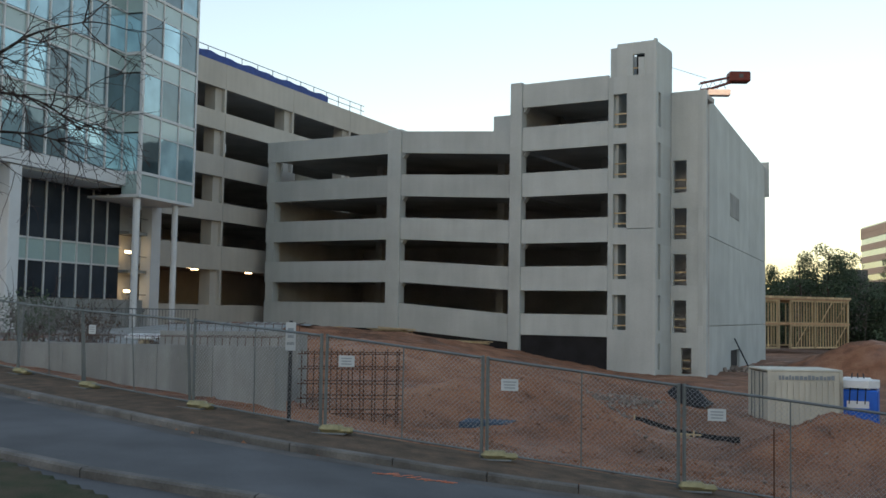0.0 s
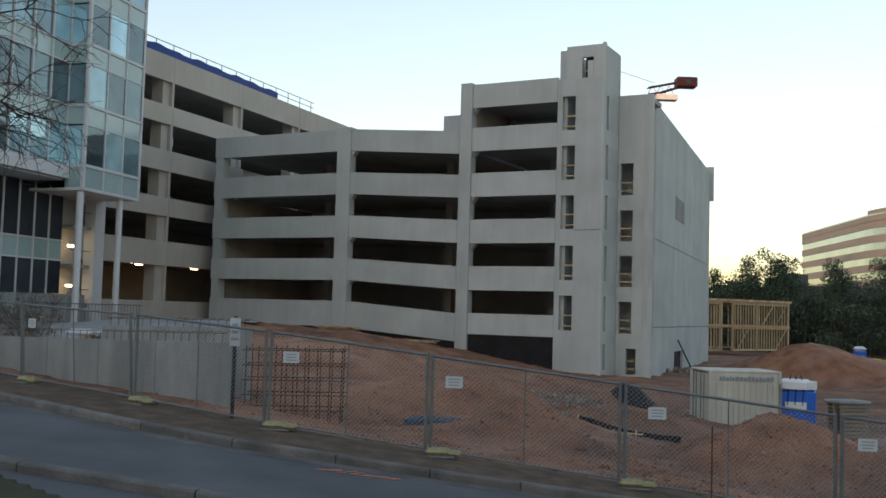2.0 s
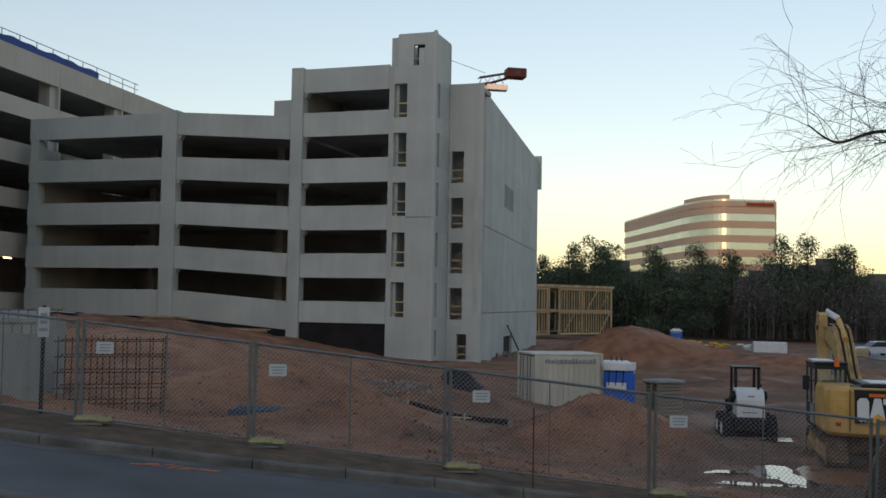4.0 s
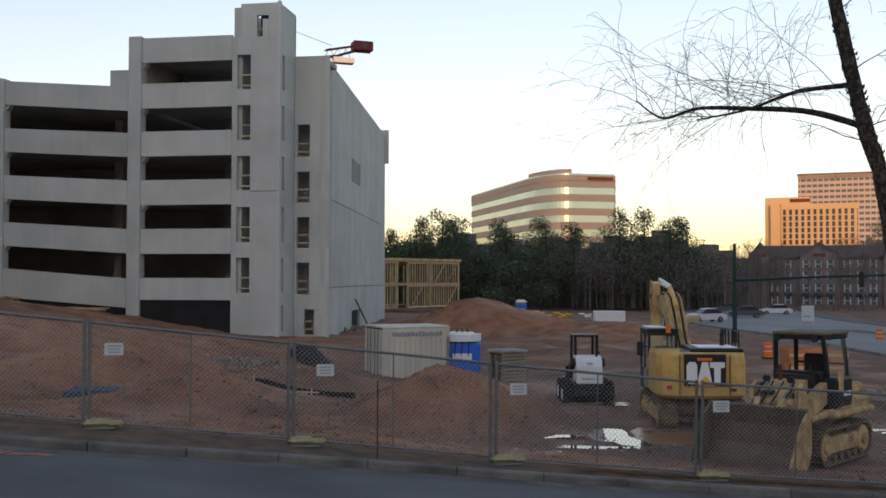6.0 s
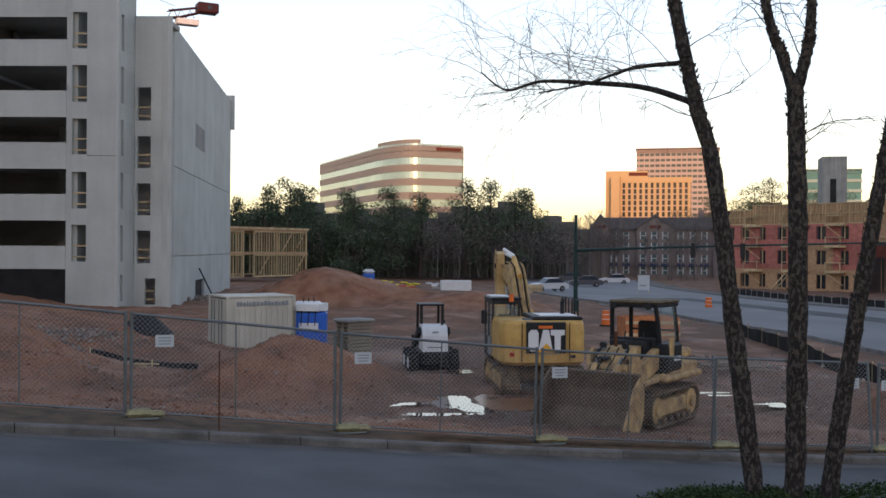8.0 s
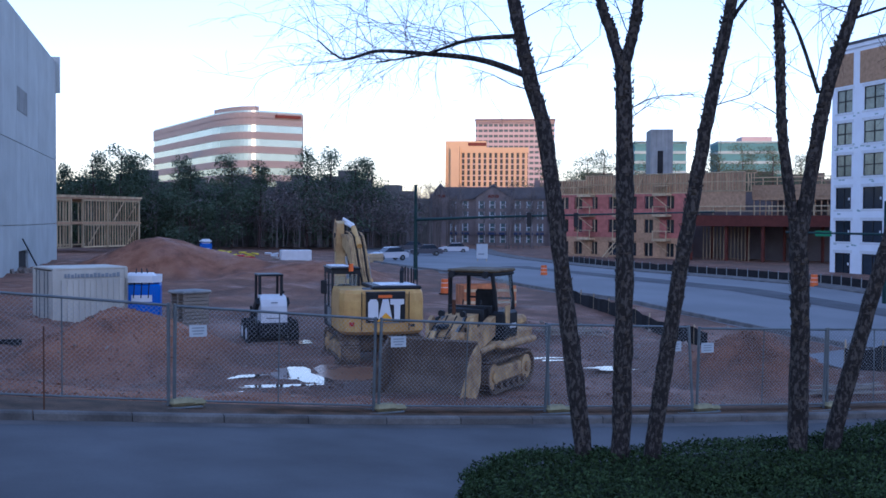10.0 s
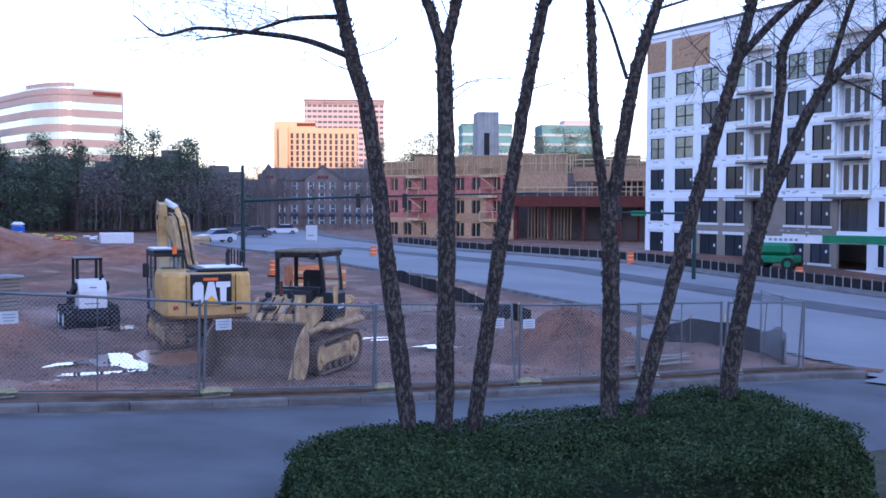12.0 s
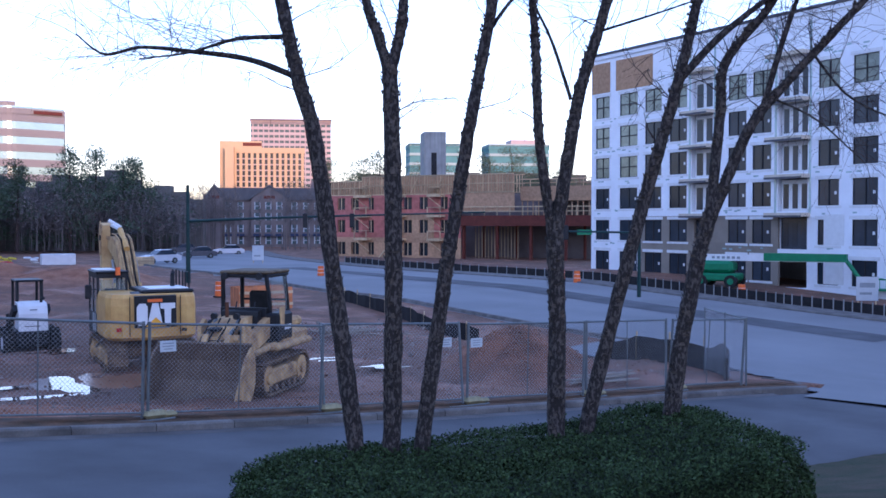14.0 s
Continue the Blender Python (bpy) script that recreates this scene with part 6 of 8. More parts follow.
def skid_steer():
    x, y = 19.2, 34.6
    s = thing("skid_steer", frame_at(x, y, surface(x, y) - 0.05, 0.33, 0.944), "white compact loader with black roll bar seen from behind", "compact loader")
    for px in (-0.55, 0.55):
        for py in (-0.78, 0.78):
            w = part("wheel", Shape().tube([(px, py - .17, 0.45), (px, py + .17, 0.45)], 0.45, 20), M_RUBBER, s)
            part("rim", Shape().tube([(px, py - .18, 0.45), (px, py + .18, 0.45)], 0.22, 14), M_WPLAST, w)
            for k in range(12):
                a = k * math.pi / 6
                c = Vector((px + .45 * math.cos(a), py, .45 + .45 * math.sin(a)))
                part("tread_lug", Shape().box(-.04, .04, -.17, .17, -.03, .03, Matrix.Translation(c) @ Matrix.Rotation(-a, 4, "Y")), M_RUBBER, w)
    part("chassis", Shape().soft(-1.0, 1.1, -0.58, 0.58, 0.3, 0.95, 0.08), M_DARK, s)
    rear = part("rear_door", Shape().prism([(-1.17, 0.9), (-1.12, 1.5), (-1.0, 1.75), (-0.85, 1.86), (-0.3, 1.9), (-0.3, 0.9)], -0.48, 0.48), M_WPLAST, s)
    part("rear_bumper", Shape().soft(-1.22, -0.9, -0.52, 0.52, 0.4, 0.88, 0.05), M_DARK, s)
    part("exhaust", Shape().tube([(-0.75, -0.32, 1.8), (-0.75, -0.32, 1.98), (-0.85, -0.4, 2.02)], 0.05, 8), M_DARK, s)
    part("label_bar", Shape().box(-1.16, -1.135, -0.12, 0.12, 1.62, 1.66), M_INK, s)
    part("grille", Shape().prism([(-1.16, 1.05), (-1.08, 1.5), (-1.05, 1.5), (-1.1, 1.05)], -0.22, 0.3), M_DARK, rear)
    for py in (-0.55, 0.55):
        part("lift_arm", Shape().prism([(-0.9, 1.6), (-0.7, 1.8), (1.5, 0.7), (1.5, 0.45)], py - .07, py + .07), M_DARK, s)
    for py in (-0.41, 0.41):
        part("roll_post", Shape().tube([(-0.35, py, 1.6), (-0.3, py, 2.62)], 0.06, 6).tube([(0.7, py, 0.9), (0.6, py, 2.62)], 0.05, 6), M_DARK, s)
    part("roof", Shape().soft(-0.45, 0.75, -0.47, 0.47, 2.58, 2.66, 0.03), M_DARK, s)
    part("operator_seat", Shape().soft(-0.2, 0.1, -0.25, 0.25, 0.95, 1.7, 0.06), M_RUBBER, s)
    part("bucket", Shape().prism([(1.5, 0.75), (1.45, 0.2), (2.1, 0.05), (2.1, 0.1), (1.55, 0.3)], -0.85, 0.85), M_BLADE, s)
    part("side_tube", Shape().tube([(-.6, .75, .7), (-.6, .78, 1.5)], .05, 6), M_DARK, s)


excavator()
track_loader()
skid_steer()


# ---- loose things on the site ----
def storage_container():
    c = thing("storage_container", frame_at(13.35, 41.8, -1.0, 0.999, 0.02), "small beige steel storage container half behind a heap", "container")
    L, W, H = 3.1, 2.44, 2.6
    for x in np.arange(0.1, L - 0.1, 0.24):
        part("corrugation", Shape().box(x, x + 0.13, -0.02, 0.03, 0.12, H - 0.5), M_BEIGE, c)
    part("side_wall", Shape().box(0.05, L - .05, 0.02, 0.06, 0.1, H - 0.1), M_BEIGE, c)
    part("back_wall", Shape().box(0.05, L - .05, W - 0.06, W, 0.1, H - 0.1), M_BEIGE, c)
    part("end_wall", Shape().box(L - .06, L, 0.03, W, 0.1, H - 0.1), M_BEIGE, c)
    part("end_door", Shape().box(0.0, 0.05, 0.06, W / 2 - .01, 0.15, H - 0.15), M_BEIGE, c)
    part("end_door", Shape().box(0.0, 0.05, W / 2 + .01, W - .06, 0.15, H - 0.15), M_BEIGE, c)
    for y in (0.5, 0.9, 1.5, 1.9):
        part("lock_rod", Shape().tube([(-0.04, y, 0.15), (-0.04, y, H - .15)], 0.02, 6), M_STEEL, c)
    part("roof", Shape().soft(0, L, 0, W, H - 0.1, H, 0.03), M_BEIGE, c)
    for x in (0.0, L - 0.12):
        for y in (-0.02, W - 0.1):
            part("corner_post", Shape().box(x, x + .12, y, y + .12, 0, H - .06), M_BEIGE, c)
    rng = random.Random(3)
    x = 0.45
    while x < 2.75:
        w = rng.uniform(0.07, 0.16)
        part("lettering_bar", Shape().box(x, x + w, -0.045, -0.04, H - 0.42, H - 0.42 + rng.uniform(0.13, 0.2)), M_INK, c)
        x += w + 0.035
    part("base_rail", Shape().box(0, L, -0.02, W, 0, 0.12), M_BEIGE, c)


def toilet_cabin(x, y, w, h, label, sling=False):
    t = thing("portable_toilet", pose(x, y, surface(x, y) - .02, 0, 0, -25), label, "portable toilet", "portable toilets")
    part("cabin", Shape().soft(-w / 2, w / 2, -w / 2, w / 2, 0.1, h * 0.78, 0.05), M_BLUE, t)
    part("base", Shape().box(-w / 2 - .03, w / 2 + .03, -w / 2 - .03, w / 2 + .03, 0, 0.12), M_DARK, t)
    part("roof", Shape().soft(-w / 2 - .03, w / 2 + .03, -w / 2 - .03, w / 2 + .03, h * .78, h, w * .22), M_WPLAST, t)
    part("door", Shape().box(-w * .32, w * .32, -w / 2 - .03, -w / 2 - .002, 0.2, h * .74), M_BLUE, t)
    part("label_bar", Shape().box(-w * .2, w * .3, -w / 2 - .045, -w / 2 - .032, h * .42, h * .56), M_WPLAST, t)
    for k in range(4):
        q = -w * .44 + k * w * .26
        part("rib", Shape().box(q, q + .04, -w / 2 - .02, -w / 2 - .002, .2, h * .74), M_BLUE, t)
    if sling:
        for q in (-.25, .05, .35):
            part("sling", Shape().tube([(q, -w / 2 - .04, h * .5), (q + .04, -w / 2 - .03, h * .8), (q * .7, 0, h + .18), (q, w / 2 + .03, h * .8)], 0.025, 5), M_DARK, t)


storage_container()
toilet_cabin(17.4, 42.8, 1.7, 2.05, "blue portable toilet with white domed roof and black sling", True)
toilet_cabin(49.2, 104.3, 1.3, 2.2, "small blue portable toilet on the far heap")


def slatted_pallet(x, y, rz, mat, label, z=None, n=1):
    p = thing("pallet", pose(x, y, surface(x, y) if z is None else z, 0, 0, rz), label, "pallet")
    for k in range(n):
        b = k * 0.15
        for i in range(8):
            part("deck_board", Shape().box(-0.6 + i * 0.157, -0.6 + i * 0.157 + 0.1, -0.5, 0.5, b + 0.11, b + 0.13), mat, p)
        for yy in (-0.5, -0.05, 0.4):
            part("stringer", Shape().box(-0.6, 0.6, yy, yy + 0.1, b, b + 0.109), mat, p)
    return p


slatted_pallet(1.15, 24.75, -14, M_PALLET, "faded blue wooden pallet lying on the clay", surface(1.15, 24.75) + 0.06)
pl = slatted_pallet(18.4, 40.0, 10, M_TAN, "stack of pallets under a grey sheet", None, 9)
part("cover_sheet", Shape().soft(-0.7, 0.7, -0.6, 0.6, 1.325, 1.47, 0.05), M_WALLC, pl)


def rubble(name, x, y, w, d, n, size, mat, label, seed):
    rng = random.Random(seed)
    sh = Shape()
    for _ in range(n):
        a, b = x + rng.gauss(0, w), y + rng.gauss(0, d)
        s = size * rng.uniform(0.4, 1.5)
        m = Matrix.Translation((a, b, surface(a, b) + s * .2)) @ Euler((rng.random() * 3, rng.random() * 3, rng.random() * 3)).to_matrix().to_4x4()
        sh.box(-s * rng.uniform(.4, .8), s * .6, -s * .5, s * rng.uniform(.3, .6), -s * .35, s * .35, m, taper=s * 0.12)
    return tagged(part(name, sh, mat), label, "rubble", kind="stuff")


rubble("rubble_heap", 6.9, 38.8, 1.0, 1.5, 500, 0.075, M_RUBBLE, "heap of broken grey stone on the clay", 1)
rubble("broken_stone", 24.5, 78.5, 2.2, 1.5, 160, 0.3, M_RUBBLE, "broken stone beside the garage", 2)
rubble("scattered_clods", 8, 26, 9, 5, 900, 0.028, M_SOIL, "scattered clods of red clay", 3)
rubble("scattered_stones", 12, 27, 9, 6, 420, 0.03, M_RUBBLE, "small pale stones scattered on the clay", 4)
rubble("street_debris", 33, 30, 5, 5, 200, 0.12, M_RUBBLE, "pale debris scattered near the street", 5)
rubble("heap_clods", 24.4, 16.9, 1.6, 1.3, 400, 0.03, M_SOIL, "clay clods on the spoil heap", 6)
rubble("heap_clods", 11.8, 29.8, 2.2, 1.5, 700, 0.03, M_SOIL, "clay clods on the spoil heap", 7)


def puddle(x, y, rx, ry, rz, seed, mat=None, label="shallow muddy puddle reflecting the pale sky", lift=0.10):
    rng = random.Random(seed)
    n = 28
    z = min(surface(x + rx * .5 * math.cos(a), y + ry * .5 * math.sin(a)) for a in np.arange(0, 6.3, 0.4)) + lift
    sh = Shape()
    ph = [rng.uniform(0, 6) for _ in range(3)]
    v = [(0, 0, 0)]
    for i in range(n):
        a = 2 * math.pi * i / n
        k = 1 + .22 * math.sin(3 * a + ph[0]) + .15 * math.sin(5 * a + ph[1]) + .08 * math.sin(9 * a + ph[2])
        v.append((rx * k * math.cos(a), ry * k * math.sin(a), 0))
    sh.add(v, [(0, i + 1, (i + 1) % n + 1) for i in range(n)])
    ob = tagged(part("puddle", sh, mat or M_WATER), label, "puddle", "puddles", "structure")
    ob.matrix_basis = pose(x, y, z, 0, 0, rz)


M_WATER = material("puddle_water", (0.10, 0.06, 0.04), 0.04, vary=0.1, scale=1, fine=5, bump=0.012, spec=1.0)
for i, (x, y, rx, ry, rz) in enumerate(((15.35, 25.7, 0.62, 1.75, -12), (13.6, 26.2, 0.75, 0.35, -25), (18.9, 32.2, 0.75, 0.5, 0), (13.9, 23.9, 1.3, 0.22, -25), (17.6, 27.0, 0.25, 0.2, 0), (12.6, 24.2, 0.8, 0.16, -25), (20.5, 24.4, 1.2, .3, -30), (23.5, 25.5, 1.4, .35, -30), (24.5, 21.0, 1.6, .4, -30), (22.5, 24.5, 1.5, .35, -28), (12.0, 22.7, 1.2, .16, -22))):
    puddle(x, y, rx, ry, rz, i, lift=0.05)
M_TURBID = material("turbid_puddle_water", (0.27, 0.125, 0.06), 0.3, vary=0.15, scale=1, fine=5, bump=0.02, spec=0.3)
puddle(16.75, 25.2, 1.05, 1.75, -25, 21, M_TURBID, "pool of orange-brown muddy water", 0.05)


def clods(name, x0, x1, y0, y1, n, mat, label, seed):
    """Loose lumps of soil and stone strewn on the clay."""
    rng = random.Random(seed)
    sh = Shape()
    for _ in range(n):
        x, y = rng.uniform(x0, x1), rng.uniform(y0, y1)
        if float(across(x, y)) < 0.5:
            continue
        r = 0.012 + 0.06 * rng.random() ** 4
        o, a0 = Vector((x, y, surface(x, y) + r * .15)), rng.uniform(0, 6)
        ring = [o + Vector((math.cos(a0 + k * 1.257), math.sin(a0 + k * 1.257), rng.uniform(-.3, .3))) * r * rng.uniform(.7, 1.3) for k in range(5)]
        sh.add(ring + [o + Vector((rng.gauss(0, .2), rng.gauss(0, .2), rng.uniform(.5, .9))) * r, o - Vector((0, 0, r))], [(k, (k + 1) % 5, 5) for k in range(5)] + [((k + 1) % 5, k, 6) for k in range(5)])
    tagged(part(name, sh, mat), label, "soil", kind="stuff")


clods("clay_clods", 4, 32, 13, 34, 6000, M_SOIL, "loose lumps of red clay on the churned ground", 61)
clods("gravel_bits", 4, 32, 13, 34, 1300, M_RUBBLE, "grey stones and bits of concrete in the mud", 62)
clods("clay_clods", -9, 8, 18, 34, 3500, M_SOIL, "loose lumps of red clay on the churned ground", 63)


def lumber(x, y, rz, n, length, mat, label, seed, spread=0.5):
    rng = random.Random(seed)
    t = thing("lumber_pile", pose(x, y, surface(x, y), 0, 0, rz), label, "lumber")
    for i in range(n):
        m = pose(rng.uniform(-.3, .3), rng.uniform(-spread, spread), 0.04 + 0.05 * (i % 5), 0, rng.uniform(-3, 3), rng.uniform(-14, 14))
        part("board", Shape().box(-length / 2, length / 2, -0.05, 0.05, -0.02, 0.02, m), mat, t)


lumber(-3.5, 71, -30, 14, 3.0, M_PINE, "loose pile of boards below the garage", 1)
lumber(1.5, 70.5, -28, 10, 3.5, M_PINE, "loose pile of boards below the garage", 2)
lumber(-8.6, 74, 10, 12, 2.4, M_PINE, "stacked offcuts of lumber on the clay", 3, 0.8)
lumber(8.2, 34.2, -25, 3, 0.8, M_PINE, "few loose boards on the clay", 4)
lumber(29.5, 29, -30, 9, 2.4, M_TAN, "scattered pale boards near the street", 5, 1.0)
lumber(24.0, 13.6, -15, 9, 1.8, M_TAN, "scattered boards behind the fence", 6, 0.7)

# black drain fabric lying in a trench, tarpaulin over a heap
def fabric_run(pts, h, label):
    sh = Shape()
    rng = random.Random(len(pts))
    q = []
    for (xa, ya), (xb, yb) in zip(pts, pts[1:]):
        n = max(2, int(math.hypot(xb - xa, yb - ya) / 0.5))
        q += [(xa + (xb - xa) * i / n, ya + (yb - ya) * i / n) for i in range(n)]
    t = thing("silt_fence", pose(0, 0, 0), label, "silt fence")
    for i, (x, y) in enumerate(q):
        z = surface(x, y)
        x, y, top = x + rng.uniform(-.04, .04), y + rng.uniform(-.04, .04), z + h * (.92 + .25 * noise.noise(Vector((i * .35, h * 9, 1.5))))
        sh.v += [(x, y, z - .1), (x, y, top), (x, y + .02, top), (x, y + .02, z - .1)]
        if i:
            k = 4 * i
            sh.f += [(k - 4 + j, k + j, k + (j + 1) % 4, k - 4 + (j + 1) % 4) for j in range(4)]
        if i % 4 == 0:
            part("stake", Shape().box(x - .025, x + .025, y - .05, y - .01, z - .1, z + h * 1.15), M_PINE, t)
    part("fabric", sh, M_FABRIC, t)


fabric_run([(44.2, 43.5), (41, 36.5), (37.6, 30.6), (36.5, 27)], 0.75, "sagging black silt fence fabric along the street")
fabric_run([(33.4, 19.2), (31.6, 16.2), (29.6, 13.2), (28.0, 11.9), (26.7, 11.4)], 0.9, "sagging black silt fence fabric on stakes")
fabric_run([(7.0, 36.9), (8.4, 36.2), (9.8, 35.6), (11.0, 35.3)], 0.2, "black drain fabric lying in a shallow trench")


tc = thing("tarpaulin", pose(10.3, 43.3, surface(9.5, 43.3) - 0.5, 0, 0, -25), "dark blue tarpaulin over a low heap", "tarpaulin")
tv, tf = [], []
for j in range(9):
    for i in range(15):
        u, v = i / 14 * 2 - 1, j / 8 * 2 - 1
        tv.append((u * 1.1, v * 0.95, 0.85 * max(0, 1 - u * u) * max(0, 1 - v * v) + .06 * noise.noise(Vector((u * 4, v * 4, 2)))))
for j in range(8):
    for i in range(14):
        a = j * 15 + i
        tf.append((a, a + 1, a + 16, a + 15))
part("sheet", Shape().add(tv, tf), M_FABRIC, tc, smooth=True)

ob = thing("timber_box", frame_at(35.8, 43.1, surface(36.5, 42.8) - .05, 0.91, -0.41), "open orange-stained timber formwork box", "formwork box")
for i in range(12):
    part("plank", Shape().box(i * 0.25, i * 0.25 + 0.23, -0.02, 0.02, 0.05, 1.25), M_FORM, ob)
for i in range(7):
    part("plank", Shape().box(-0.02, 0.02, i * 0.25, i * 0.25 + 0.23, 0.05, 1.25), M_FORM, ob)
for i in range(12):
    part("plank", Shape().box(i * 0.25, i * 0.25 + 0.23, 1.75, 1.79, 0.05, 1.25), M_FORM, ob)
part("rail", Shape().box(0, 3.0, -0.08, -0.03, 0.9, 1.05).box(0, 3.0, -0.08, -.03, 0.25, 0.4), M_PINE, ob)


def sack_heap(name, x, y, mat, n, label, seed, s=0.4):
    rng = random.Random(seed)
    t = thing(name, pose(x, y, surface(x, y), 0, 0, rng.uniform(-30, 30)), label, "stacked goods")
    for i in range(n):
        a, b, c = rng.uniform(-1.2, 1.2), rng.uniform(-.5, .5), rng.uniform(0.1, .7)
        part("sack", Shape().soft(a - s, a + s, b - s * .6, b + s * .6, c, c + s * .5, s * .18, pose(0, 0, 0, 0, rng.uniform(-12, 12), 0)), mat, t)


for i, (x, y, mat, n, nm, lab) in enumerate(((51.0, 102.5, M_YTARP, 8, "yellow_sacks", "heap of yellow sacks and hoses"), (52.6, 101.2, M_YTARP, 6, "yellow_sacks", "heap of yellow sacks and hoses"), (51.8, 99.5, M_RED, 6, "red_hoses", "bundle of red hoses and sacks"), (55.3, 101, M_WPLAST, 4, "wrapped_block", "white wrapped bundle on the clay"), (41.5, 100, M_WPLAST, 5, "wrapped_block", "white wrapped bundle on the clay"))):
    sack_heap(nm, x, y, mat, n, lab, i + 40)
bx = thing("wrapped_boards", frame_at(55.6, 99.0, surface(55.6, 99.0), .92, -.39), "long white wrapped stack of boards", "stacked goods")
part("wrap", Shape().soft(0, 3.4, 0, 1.2, 0, 1.2, 0.06), M_WPLAST, bx)
lum = thing("lumber_stack", frame_at(63, 94, surface(63, 94), .92, -.39), "square stack of pale lumber", "lumber")
for i in range(5):
    for j in range(6):
        part("board", Shape().box(0, 2.4, j * .2, j * .2 + .17, i * .2, i * .2 + .16), M_PINE, lum)


# ---- retaining wall, reinforcement ----
def retaining(name, xa, ya, xb, yb, z0, za, zb, t, label, n):
    w = thing(name, pose(0, 0, 0), label, "retaining wall", kind="structure")
    dx, dy = xb - xa, yb - ya
    L = math.hypot(dx, dy)
    ox, oy = -dy / L * t, dx / L * t
    for i in range(n):
        p, q = i / n + 0.0008, (i + 1) / n - 0.0008
        A, B = (xa + dx * p, ya + dy * p), (xa + dx * q, ya + dy * q)
        zA, zB = za + (zb - za) * p, za + (zb - za) * q
        part("wall_pour", Shape().hexa([(*A, z0), (*B, z0), (B[0] + ox, B[1] + oy, z0), (A[0] + ox, A[1] + oy, z0), (*A, zA), (*B, zB), (B[0] + ox, B[1] + oy, zB), (A[0] + ox, A[1] + oy, zA)]), M_WALLC, w)
    k = int(L / 0.28)
    for i in range(k):
        p = (i + .5) / k
        x, y, z = xa + dx * p + ox * .5, ya + dy * p + oy * .5, za + (zb - za) * p
        part("rebar", Shape().tube([(x, y, z - .1), (x + .01, y, z + .22), (x + .16, y + .05, z + .24)], 0.011, 4), M_RUST, w)
    part("rebar_rail", Shape().tube([(xa + ox * .5, ya + oy * .5, za + .2), (xb + ox * .5, yb + oy * .5, zb + .2)], 0.011, 4), M_RUST, w)


retaining("wall_retaining", -15.5, 32.4, -3.62, 22.36, 0.3, 2.55, 2.88, 0.35, "bare concrete retaining wall with rusty starter bars", 7)
retaining("wall_return", -8.0, 29.0, -3.7, 26.6, 0.5, 3.05, 3.12, 0.35, "bare concrete retaining wall set back behind the first", 3)

cage = thing("rebar_cage", pose(-3.3, 24.2, surface(-2.2, 24.2) - 0.1), "rusty reinforcement cage standing on red clay", "rebar cage")
for y in (0.0, 1.1):
    for i in range(9):
        part("upright_bar", Shape().tube([(i * .28, y, -.1), (i * .28 + .02 * math.sin(i), y, 1.75)], 0.014, 5), M_RUST, cage)
    for z in (0.25, 0.6, 0.95, 1.3, 1.65):
        part("level_bar", Shape().tube([(-.1, y, z), (2.35, y, z + .02)], 0.014, 5), M_RUST, cage)
for i in (0, 8):
    for z in (0.25, 0.6, 0.95, 1.3, 1.65):
        part("tie_bar", Shape().tube([(i * .28, 0, z), (i * .28, 1.1, z)], 0.012, 5), M_RUST, cage)


# ---- site fence ----
def sign_board(holder, m, w=0.31, h=0.21, seed=0):
    s = part("sign", Shape().box(-w / 2, w / 2, -0.006, 0.0, 0, h, m), M_SIGN, holder, "small white warning notice")
    rng = random.Random(seed)
    for k in range(3):
        ww = w * rng.uniform(.5, .8)
        part("text_bar", Shape().box(-ww / 2, ww / 2, -0.009, -0.0065, h * (.2 + .25 * k), h * (.2 + .25 * k) + h * .1, m), M_INK, s)


def link_mesh(L, z0, z1):
    """Woven diamond wire between two posts, flat in x and z."""
    sh = Shape()
    step, r = 0.085, 0.003
    H = z1 - z0
    for sgn in (1, -1):
        c = -H if sgn > 0 else 0.0
        while c < (L if sgn > 0 else L + H):
            xa, xb = c, c + sgn * H
            t0 = max(0, (0 - xa) / (xb - xa) if sgn > 0 else (L - xa) / (xb - xa))
            t1 = min(1, (L - xa) / (xb - xa) if sgn > 0 else (0 - xa) / (xb - xa))
            if t1 > t0:
                a = (xa + (xb - xa) * t0, 0, z0 + H * t0)
                b = (xa + (xb - xa) * t1, 0, z0 + H * t1)
                sh.tube([a, b], r, 3, cap=False)
            c += step
    return sh


